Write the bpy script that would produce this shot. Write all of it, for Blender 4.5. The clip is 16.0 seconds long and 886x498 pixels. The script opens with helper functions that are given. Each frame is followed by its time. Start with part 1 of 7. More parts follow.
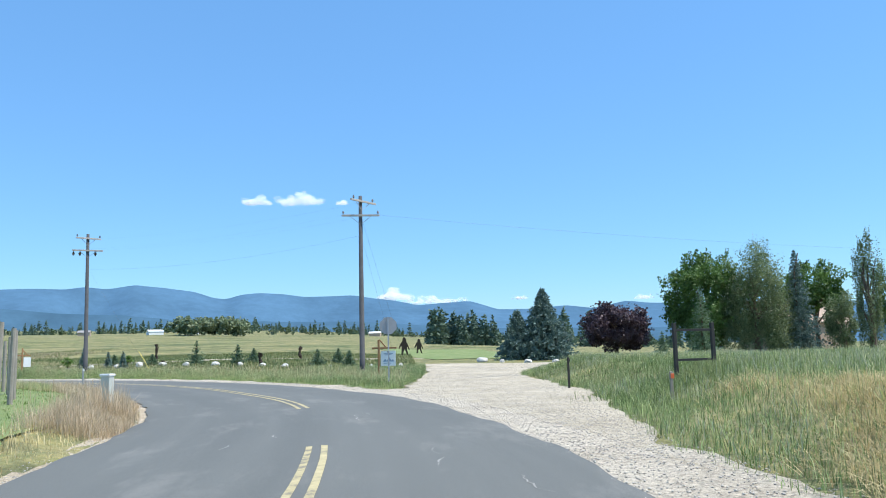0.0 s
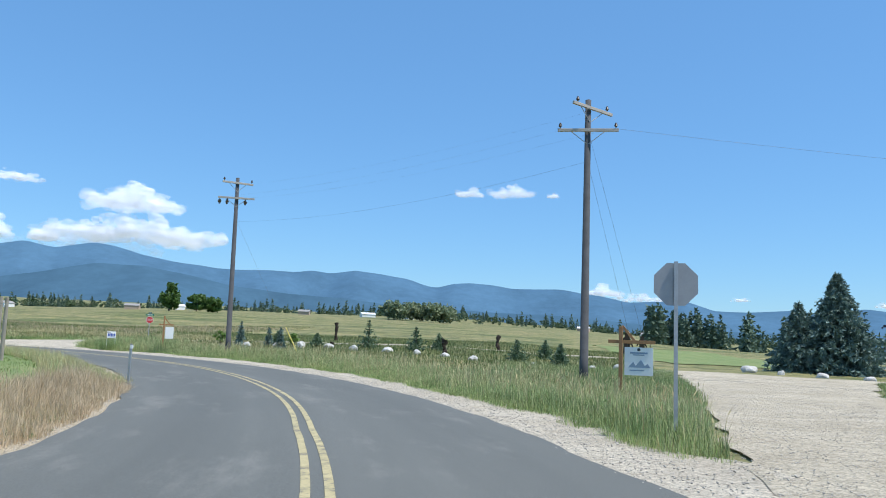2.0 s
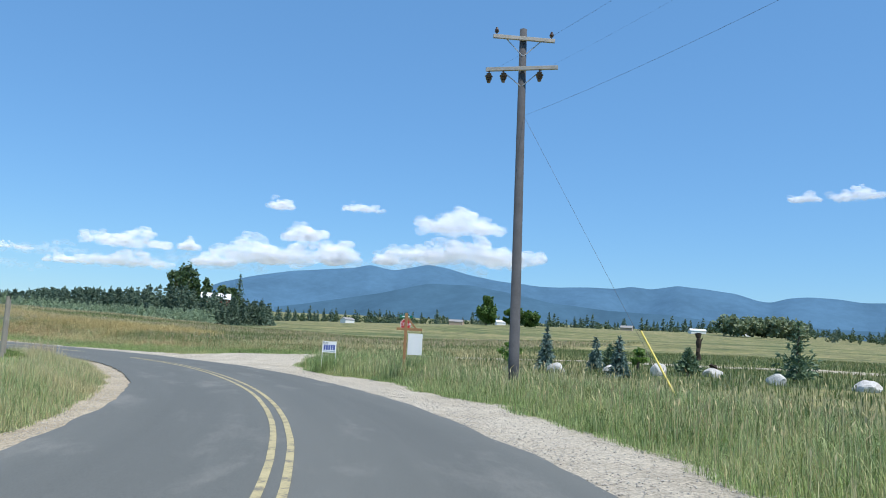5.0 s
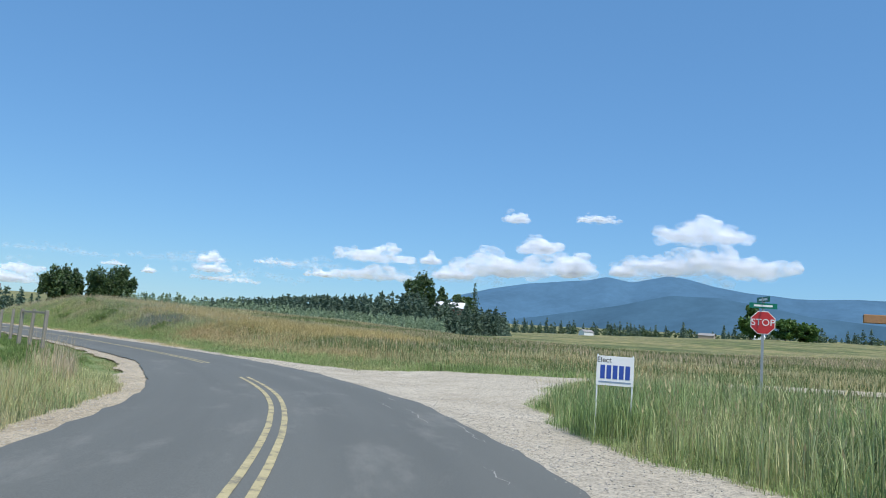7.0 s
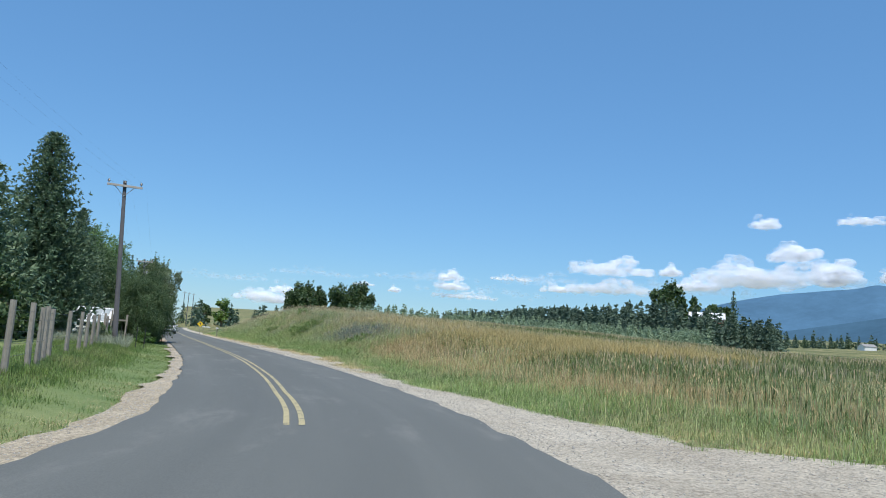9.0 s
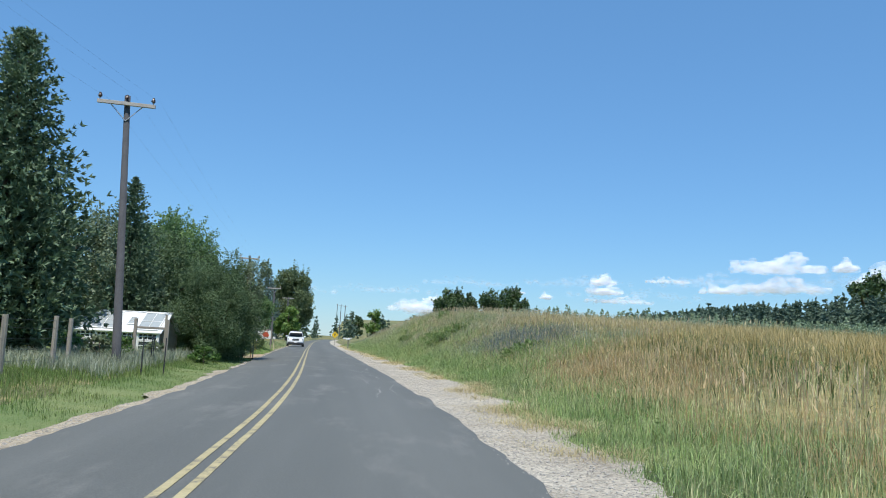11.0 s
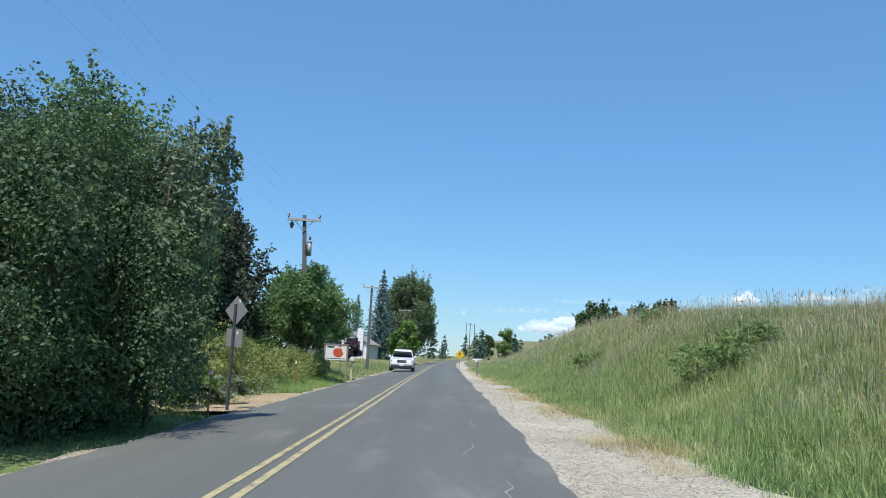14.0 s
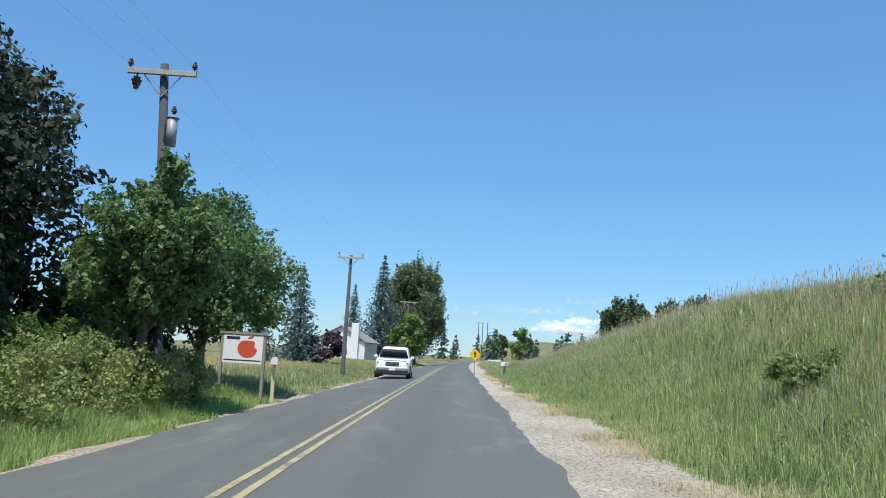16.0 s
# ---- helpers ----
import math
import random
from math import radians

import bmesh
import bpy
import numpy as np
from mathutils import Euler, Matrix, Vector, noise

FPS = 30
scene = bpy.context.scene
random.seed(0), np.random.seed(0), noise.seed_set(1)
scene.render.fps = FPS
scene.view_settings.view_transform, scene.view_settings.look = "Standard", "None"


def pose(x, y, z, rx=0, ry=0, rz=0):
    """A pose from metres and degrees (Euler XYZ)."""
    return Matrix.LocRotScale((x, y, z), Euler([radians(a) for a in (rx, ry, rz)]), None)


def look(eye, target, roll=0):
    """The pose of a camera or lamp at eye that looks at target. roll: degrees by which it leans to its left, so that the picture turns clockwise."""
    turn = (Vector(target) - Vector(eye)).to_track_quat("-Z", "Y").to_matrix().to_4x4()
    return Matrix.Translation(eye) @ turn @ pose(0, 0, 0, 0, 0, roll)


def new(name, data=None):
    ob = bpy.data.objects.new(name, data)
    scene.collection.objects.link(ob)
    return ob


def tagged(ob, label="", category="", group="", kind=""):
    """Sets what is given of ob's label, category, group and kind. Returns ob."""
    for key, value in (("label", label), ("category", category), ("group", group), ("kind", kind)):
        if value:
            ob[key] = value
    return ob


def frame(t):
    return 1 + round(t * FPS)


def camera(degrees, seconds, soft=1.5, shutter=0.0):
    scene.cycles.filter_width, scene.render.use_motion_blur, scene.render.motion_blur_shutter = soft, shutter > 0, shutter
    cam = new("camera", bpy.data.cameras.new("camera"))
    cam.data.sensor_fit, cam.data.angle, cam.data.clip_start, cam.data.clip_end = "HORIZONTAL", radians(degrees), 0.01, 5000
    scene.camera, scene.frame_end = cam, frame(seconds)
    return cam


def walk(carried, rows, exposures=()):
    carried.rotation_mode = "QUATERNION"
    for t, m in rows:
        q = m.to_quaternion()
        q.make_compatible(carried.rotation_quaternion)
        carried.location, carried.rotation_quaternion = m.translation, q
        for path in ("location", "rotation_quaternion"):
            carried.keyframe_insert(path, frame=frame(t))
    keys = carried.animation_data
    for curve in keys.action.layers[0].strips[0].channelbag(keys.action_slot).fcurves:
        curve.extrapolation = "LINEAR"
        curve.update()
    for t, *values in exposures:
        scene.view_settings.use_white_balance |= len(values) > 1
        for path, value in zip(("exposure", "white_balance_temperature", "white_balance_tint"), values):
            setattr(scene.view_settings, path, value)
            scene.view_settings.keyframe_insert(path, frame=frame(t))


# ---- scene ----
cam = camera(58.91, 16.0, 1.0)
PATH = [
    (0, (4.819, -13.572, 1.229), (5.366, -3.673, 2.535), -1.51),
    (0.5, (4.964, -9.106, 1.244), (5.138, 0.805, 2.564), -0.88),
    (1, (4.834, -4.680, 1.327), (4.284, 5.223, 2.605), 0.47),
    (1.5, (4.362, -0.335, 1.210), (3.041, 9.499, 2.456), 1.76),
    (2, (3.372, 3.971, 1.249), (1.281, 13.675, 2.460), 2.25),
    (2.5, (2.106, 8.189, 1.218), (-0.772, 17.690, 2.425), 2.97),
    (3, (0.676, 12.375, 1.219), (-2.753, 21.688, 2.447), 3.18),
    (3.2, (0.053, 14.035, 1.235), (-3.584, 23.267, 2.477), 3.18),
    (3.5, (-0.991, 16.486, 1.245), (-4.990, 25.566, 2.497), 3.15),
    (4, (-2.969, 20.495, 1.250), (-7.611, 29.263, 2.505), 3.08),
    (4.5, (-5.267, 24.422, 1.255), (-10.498, 32.852, 2.504), 3.02),
    (5, (-7.876, 28.282, 1.264), (-13.602, 36.385, 2.508), 3.05),
    (5.3, (-9.582, 30.564, 1.288), (-15.597, 38.455, 2.531), 3.14),
    (5.5, (-10.810, 32.033, 1.262), (-17.062, 39.737, 2.508), 3.26),
    (6, (-14.121, 35.584, 1.254), (-21.059, 42.683, 2.475), 3.51),
    (6.5, (-17.749, 38.907, 1.259), (-25.131, 45.539, 2.496), 3.76),
    (7, (-21.632, 41.941, 1.245), (-29.502, 47.989, 2.462), 4.20),
    (7.5, (-25.674, 44.649, 1.262), (-33.986, 50.071, 2.488), 4.44),
    (8, (-29.820, 47.064, 1.241), (-38.559, 51.769, 2.462), 4.23),
    (8.5, (-34.122, 49.082, 1.242), (-43.201, 53.096, 2.451), 4.05),
    (9, (-38.512, 50.832, 1.238), (-47.819, 54.291, 2.434), 4.17),
    (9.5, (-43.047, 52.269, 1.233), (-52.547, 55.150, 2.441), 3.83),
    (10, (-47.675, 53.490, 1.237), (-57.314, 55.862, 2.448), 3.50),
    (10.2, (-49.550, 53.908, 1.233), (-59.241, 56.056, 2.447), 3.44),
    (10.5, (-52.378, 54.484, 1.242), (-62.112, 56.431, 2.450), 3.28),
    (11, (-57.133, 55.325, 1.244), (-66.928, 56.955, 2.428), 2.93),
    (11.5, (-61.948, 55.977, 1.239), (-71.812, 57.132, 2.401), 2.58),
    (12, (-66.824, 56.369, 1.223), (-76.741, 56.929, 2.380), 2.32),
    (12.3, (-69.772, 56.473, 1.181), (-79.699, 56.751, 2.352), 2.27),
    (12.5, (-71.742, 56.509, 1.199), (-81.667, 56.748, 2.395), 2.33),
    (13, (-76.641, 56.672, 1.184), (-86.566, 56.801, 2.401), 2.09),
    (13.5, (-81.493, 56.786, 1.194), (-91.407, 56.830, 2.504), 1.85),
    (14, (-86.316, 56.886, 1.243), (-96.223, 56.879, 2.603), 3.00),
    (14.5, (-91.114, 56.954, 1.244), (-101.019, 56.925, 2.619), 3.32),
    (15, (-95.927, 56.996, 1.293), (-105.835, 56.935, 2.649), 4.40),
    (15.5, (-100.753, 57.053, 1.292), (-110.662, 56.936, 2.630), 4.49),
    (16, (-105.622, 57.123, 1.279), (-115.528, 56.965, 2.634), 3.36),
]
scene.cycles.transparent_max_bounces = 28
EXPOSURE = [(0.0, 0.54), (0.5, 0.44), (1.0, 0.31), (1.5, 0.20), (2.0, 0.26), (2.5, 0.30), (5.5, 0.13), (8.0, 0.0), (9.5, 0.06), (10.2, 0.12), (12.5, 0.08), (13.5, 0.17), (15.0, 0.13), (16.0, 0.18)]
walk(cam, [(t, look(eye, target, roll)) for t, eye, target, roll in PATH], EXPOSURE)

# ---- sky and sun ----
SUN_FROM = Vector((0.62, -0.14, 1.25)).normalized()
world = bpy.data.worlds.new("sky")
scene.world = world
world.use_nodes = True
wn = world.node_tree
wn.nodes.clear()
sky = wn.nodes.new("ShaderNodeTexSky")
sky.sky_type = "NISHITA"
sky.sun_disc = False
sky.sun_elevation = math.asin(SUN_FROM.z)
sky.sun_rotation = math.atan2(SUN_FROM.x, SUN_FROM.y)
sky.altitude = 900
sky.air_density = 1.35
sky.dust_density = 0.0
sky.ozone_density = 7.0
wbg = wn.nodes.new("ShaderNodeBackground")
wbg.inputs["Strength"].default_value = 0.117
wout = wn.nodes.new("ShaderNodeOutputWorld")
tint = wn.nodes.new("ShaderNodeMix")
tint.data_type, tint.blend_type = "RGBA", "MULTIPLY"
tint.inputs[0].default_value = 1.0
tint.inputs[7].default_value = (0.78, 0.99, 1.13, 1)
wn.links.new(sky.outputs[0], tint.inputs[6])
even = wn.nodes.new("ShaderNodeMix")
even.data_type = "RGBA"
even.inputs[0].default_value = 0.38
even.inputs[7].default_value = (1.3, 3.3, 6.3, 1)
wn.links.new(tint.outputs[2], even.inputs[6])
wn.links.new(even.outputs[2], wbg.inputs[0])
wn.links.new(wbg.outputs[0], wout.inputs[0])
sun = new("sun", bpy.data.lights.new("sun", "SUN"))
sun.data.energy = 4.0
sun.data.angle = radians(0.53)
sun.data.color = (1.0, 0.95, 0.88)
sun.matrix_world = look(SUN_FROM * 100, (0, 0, 0))


# ---- materials ----
def nodes_of(name, rough=0.85, metal=0.0):
    m = bpy.data.materials.new(name)
    m.use_nodes = True
    nt = m.node_tree
    b = nt.nodes["Principled BSDF"]
    b.inputs["Roughness"].default_value = rough
    b.inputs["Metallic"].default_value = metal
    return m, nt, b


def ramp_node(nt, src, stops):
    r = nt.nodes.new("ShaderNodeValToRGB")
    e = r.color_ramp.elements
    while len(e) < len(stops):
        e.new(0.5)
    for i, (p, c) in enumerate(stops):
        e[i].position = p
        e[i].color = (*c, 1)
    nt.links.new(src, r.inputs[0])
    return r.outputs[0]


def noise_node(nt, scale, detail=6, rough=0.6, coord="Object", stretch=None):
    tc = nt.nodes.new("ShaderNodeTexCoord")
    n = nt.nodes.new("ShaderNodeTexNoise")
    n.inputs["Scale"].default_value = scale
    n.inputs["Detail"].default_value = detail
    n.inputs["Roughness"].default_value = rough
    if stretch:
        mp = nt.nodes.new("ShaderNodeMapping")
        mp.inputs["Scale"].default_value = stretch
        nt.links.new(tc.outputs[coord], mp.inputs[0])
        nt.links.new(mp.outputs[0], n.inputs[0])
    else:
        nt.links.new(tc.outputs[coord], n.inputs[0])
    return n.outputs[0]


def mix_node(nt, fac, a, b, mode="MIX"):
    m = nt.nodes.new("ShaderNodeMix")
    m.data_type = "RGBA"
    m.blend_type = mode
    for sock, v in ((m.inputs[0], fac), (m.inputs[6], a), (m.inputs[7], b)):
        if isinstance(v, (int, float)):
            sock.default_value = v
        elif isinstance(v, tuple):
            sock.default_value = (*v, 1)
        else:
            nt.links.new(v, sock)
    return m.outputs[2]


def bump_node(nt, b, height, strength=0.4, dist=0.02):
    bp = nt.nodes.new("ShaderNodeBump")
    bp.inputs["Strength"].default_value = strength
    bp.inputs["Distance"].default_value = dist
    nt.links.new(height, bp.inputs["Height"])
    nt.links.new(bp.outputs[0], b.inputs["Normal"])


def plain(name, col, rough=0.7, metal=0.0, vary=0.12, scale=6.0, bump=0.15):
    """Paint, metal or wood: a colour with stains at two scales and a fine relief."""
    m, nt, b = nodes_of(name, rough, metal)
    lo = tuple(c * (1 - vary) for c in col)
    hi = tuple(min(1, c * (1 + vary)) for c in col)
    a = noise_node(nt, scale, 8)
    f = noise_node(nt, scale * 9, 4)
    c1 = ramp_node(nt, a, [(0.3, lo), (0.7, hi)])
    c2 = mix_node(nt, 0.35, c1, ramp_node(nt, f, [(0.35, lo), (0.65, hi)]))
    nt.links.new(c2, b.inputs["Base Color"])
    if bump:
        bump_node(nt, b, f, bump, 0.01)
    return m


def leaf_mat(name, dark, mid, light, rough=0.55, trans=0.35, drift=None, gain=1.0):
    """Leaves: a tone for each leaf, light passing through them; drift gives broad patches of two further tones."""
    m, nt, b = nodes_of(name, rough)
    dark, mid, light = (tuple(c * gain for c in tone) for tone in (dark, mid, light))
    g = nt.nodes.new("ShaderNodeNewGeometry")
    c = ramp_node(nt, g.outputs["Random Per Island"], [(0.0, dark), (0.55, mid), (1.0, light)])
    n = noise_node(nt, 0.9, 3)
    c = mix_node(nt, 0.55 if drift is None else 0.3, c, ramp_node(nt, n, [(0.35, dark), (0.7, light)]))
    if drift:
        broad = noise_node(nt, drift[0], 4, 0.6)
        c = mix_node(nt, 0.55, c, ramp_node(nt, broad, [(0.36, drift[1]), (0.5, mid), (0.64, drift[2])]))
        # blades differ in tone as well as in hue
        c = mix_node(nt, 1.0, c, ramp_node(nt, g.outputs["Random Per Island"], [(0.0, (0.45, 0.45, 0.45)), (0.3, (1.05, 1.05, 1.05)), (0.5, (0.6, 0.6, 0.6)), (0.8, (1.25, 1.25, 1.25))]), "MULTIPLY")
    nt.links.new(c, b.inputs["Base Color"])
    tr = nt.nodes.new("ShaderNodeBsdfTranslucent")
    nt.links.new(c, tr.inputs[0])
    mx = nt.nodes.new("ShaderNodeMixShader")
    mx.inputs[0].default_value = trans
    out = nt.nodes["Material Output"]
    nt.links.new(b.outputs[0], mx.inputs[1])
    nt.links.new(tr.outputs[0], mx.inputs[2])
    nt.links.new(mx.outputs[0], out.inputs[0])
    return m


# ---- meshes ----
def mesh_from(name, verts, faces, mats, mat_index=None, smooth=False):
    me = bpy.data.meshes.new(name)
    me.from_pydata([tuple(v) for v in verts] if not isinstance(verts, list) else verts, [], faces if isinstance(faces, list) else faces.tolist())
    for m in mats:
        me.materials.append(m)
    if mat_index is not None:
        me.polygons.foreach_set("material_index", np.asarray(mat_index, dtype=np.int32))
    if smooth:
        me.polygons.foreach_set("use_smooth", np.ones(len(me.polygons), dtype=bool))
    me.update()
    return me


def fast_mesh(name, verts, loops, sizes, mats, mat_index=None, smooth=False):
    """A mesh from arrays: vertices, the corners of all faces in a row, and each face's number of corners."""
    me = bpy.data.meshes.new(name)
    verts = np.asarray(verts, dtype=np.float32)
    loops = np.asarray(loops, dtype=np.int32).ravel()
    sizes = np.asarray(sizes, dtype=np.int32)
    me.vertices.add(len(verts))
    me.vertices.foreach_set("co", verts.ravel())
    me.loops.add(len(loops))
    me.loops.foreach_set("vertex_index", loops)
    me.polygons.add(len(sizes))
    me.polygons.foreach_set("loop_start", np.r_[0, np.cumsum(sizes)[:-1]].astype(np.int32))
    for m in mats:
        me.materials.append(m)
    if mat_index is not None:
        me.polygons.foreach_set("material_index", np.asarray(mat_index, dtype=np.int32))
    if smooth:
        me.polygons.foreach_set("use_smooth", np.ones(len(sizes), dtype=bool))
    me.update(calc_edges=True)
    me.validate()
    return me


def part(name, bm, material, parent=None, label="", smooth=False):
    me = bpy.data.meshes.new(name)
    bm.to_mesh(me)
    bm.free()
    me.materials.append(material)
    if smooth:
        me.polygons.foreach_set("use_smooth", np.ones(len(me.polygons), dtype=bool))
    ob = new(name, me)
    if parent is not None:
        ob.parent = parent
    if label:
        tagged(ob, label)
    return ob


def part_mesh(name, me, parent=None, label=""):
    ob = new(name, me)
    if parent is not None:
        ob.parent = parent
    if label:
        tagged(ob, label)
    return ob


def thing(name, x, y, z, rz, label, category, group="", kind=""):
    ob = new(name)
    ob.matrix_basis = pose(x, y, z, 0, 0, rz)
    return tagged(ob, label, category, group, kind)


def box(bm, cx, cy, cz, sx, sy, sz, m=None, bevel=0.0):
    r = bmesh.ops.create_cube(bm, size=1.0, matrix=(m or Matrix()) @ Matrix.Translation((cx, cy, cz)) @ Matrix.Diagonal((sx, sy, sz, 1)))
    if bevel:
        es = list({e for v in r["verts"] for e in v.link_edges})
        bmesh.ops.bevel(bm, geom=es, offset=bevel, segments=2, affect="EDGES", profile=0.5)
    return bm


def rod(bm, a, b, r0, r1=None, seg=10):
    a, b = Vector(a), Vector(b)
    d = b - a
    m = Matrix.Translation((a + b) / 2) @ d.to_track_quat("Z", "Y").to_matrix().to_4x4()
    bmesh.ops.create_cone(bm, cap_ends=True, segments=seg, radius1=r0, radius2=r0 if r1 is None else r1, depth=d.length, matrix=m)
    return bm


def slab(bm, pts, thick, m=None):
    """A flat plate: an outline in x and z, thick along y."""
    m = m or Matrix()
    f = [bm.verts.new(m @ Vector((x, -thick / 2, z))) for x, z in pts]
    k = [bm.verts.new(m @ Vector((x, thick / 2, z))) for x, z in pts]
    bm.faces.new(f)
    bm.faces.new(k[::-1])
    n = len(pts)
    for i in range(n):
        j = (i + 1) % n
        bm.faces.new((f[j], f[i], k[i], k[j]))
    bmesh.ops.recalc_face_normals(bm, faces=bm.faces)
    return bm

# ---- the road's line and the lie of the land ----
LINE = [(4.1, -90), (4.2, -45), (4.05, -16), (3.75, -3), (2.4, 6.4), (0.6, 12.0), (-3.2, 20.1), (-8.3, 27.8), (-13.6, 34.0), (-20.2, 39.8),
        (-27.3, 44.6), (-35.5, 48.9), (-42.5, 51.3), (-50.3, 53.2), (-57, 54.0), (-64.5, 54.5), (-77, 54.95), (-100, 55.15), (-124, 55.3), (-150, 55.6), (-200, 56.3), (-280, 58.5), (-420, 65)]


def spline(pts, step=0.5):
    p = np.array(pts, float)
    p = np.vstack([2 * p[0] - p[1], p, 2 * p[-1] - p[-2]])
    out = []
    for i in range(1, len(p) - 2):
        n = max(2, int(np.linalg.norm(p[i + 1] - p[i]) / step))
        t = np.linspace(0, 1, n, endpoint=False)[:, None]
        a, b, c, d = p[i - 1], p[i], p[i + 1], p[i + 2]
        # centripetal knots keep uneven spans smooth
        k = [0.0]
        for u, v in ((a, b), (b, c), (c, d)):
            k.append(k[-1] + np.linalg.norm(v - u) ** 0.5)
        s = k[1] + t * (k[2] - k[1])
        a1 = (k[1] - s) / (k[1] - k[0]) * a + (s - k[0]) / (k[1] - k[0]) * b
        a2 = (k[2] - s) / (k[2] - k[1]) * b + (s - k[1]) / (k[2] - k[1]) * c
        a3 = (k[3] - s) / (k[3] - k[2]) * c + (s - k[2]) / (k[3] - k[2]) * d
        b1 = (k[2] - s) / (k[2] - k[0]) * a1 + (s - k[0]) / (k[2] - k[0]) * a2
        b2 = (k[3] - s) / (k[3] - k[1]) * a2 + (s - k[1]) / (k[3] - k[1]) * a3
        out.append((k[2] - s) / (k[2] - k[1]) * b1 + (s - k[1]) / (k[2] - k[1]) * b2)
    out.append(p[-2][None])
    return np.vstack(out)


MID = spline(LINE, 0.5)
TAN = np.gradient(MID, axis=0)
TAN /= np.linalg.norm(TAN, axis=1)[:, None]
RIGHT = np.stack([TAN[:, 1], -TAN[:, 0]], 1)
LEN = np.r_[0, np.cumsum(np.linalg.norm(np.diff(MID, axis=0), axis=1))]


def across(x, y):
    """Signed distance from the road's centre line (right positive) and index along it, for arrays of places."""
    x, y = np.atleast_1d(np.asarray(x, float)), np.atleast_1d(np.asarray(y, float))
    s, idx = np.empty(len(x)), np.empty(len(x), int)
    for a in range(0, len(x), 4000):
        dx = x[a:a + 4000, None] - MID[None, ::2, 0]
        dy = y[a:a + 4000, None] - MID[None, ::2, 1]
        i = np.argmin(dx * dx + dy * dy, axis=1)
        r = np.arange(len(i))
        ex, ey = dx[r, i], dy[r, i]
        i = i * 2
        side = ex * RIGHT[i, 0] + ey * RIGHT[i, 1]
        d = np.sqrt(ex ** 2 + ey ** 2)
        d = np.where(d < 15, np.abs(side), d)
        s[a:a + 4000] = np.where(side >= 0, d, -d)
        idx[a:a + 4000] = i
    return s, idx


def sm(v, a, b):
    t = np.clip((v - a) / (b - a), 0, 1)
    return t * t * (3 - 2 * t)


def wob(x, y, f, seed=0.0):
    """A cheap smooth wobble of about -1 to 1."""
    return (np.sin(x * f + 1.3 + seed) * np.cos(y * f * 1.17 + 0.7 - seed) + np.sin(x * f * 2.3 - y * f * 1.7 + seed * 2.1) * 0.5 + np.cos(x * f * 0.7 + y * f * 3.1 + seed) * 0.3) / 1.5


def half_right(i):
    return 2.95 + 0.35 * sm(LEN[i], 150, 260)


def half_left(i):
    return 3.75 - 1.35 * sm(LEN[i], 95, 180)


def gravel_right(i):
    """Outer edge of the gravel shoulder on the right, as a distance from the centre line."""
    x, y = MID[i, 0], MID[i, 1]
    return np.interp(-x, [-6, 2, 10, 22, 28, 31, 33, 35, 37, 38.5, 40.5, 42.7, 45, 47, 49, 52, 55, 60, 70, 78, 95, 140], [4.3, 4.4, 4.6, 5.0, 5.0, 4.7, 4.75, 5.4, 6.2, 7.2, 9.5, 10.2, 8.4, 6.6, 5.6, 5.0, 4.5, 4.2, 4.5, 5.0, 5.2, 4.9])


def gravel_left(i):
    return half_left(i) + 0.34 + 0.35 * sm(LEN[i], 118, 140) * (1 - sm(LEN[i], 172, 190))


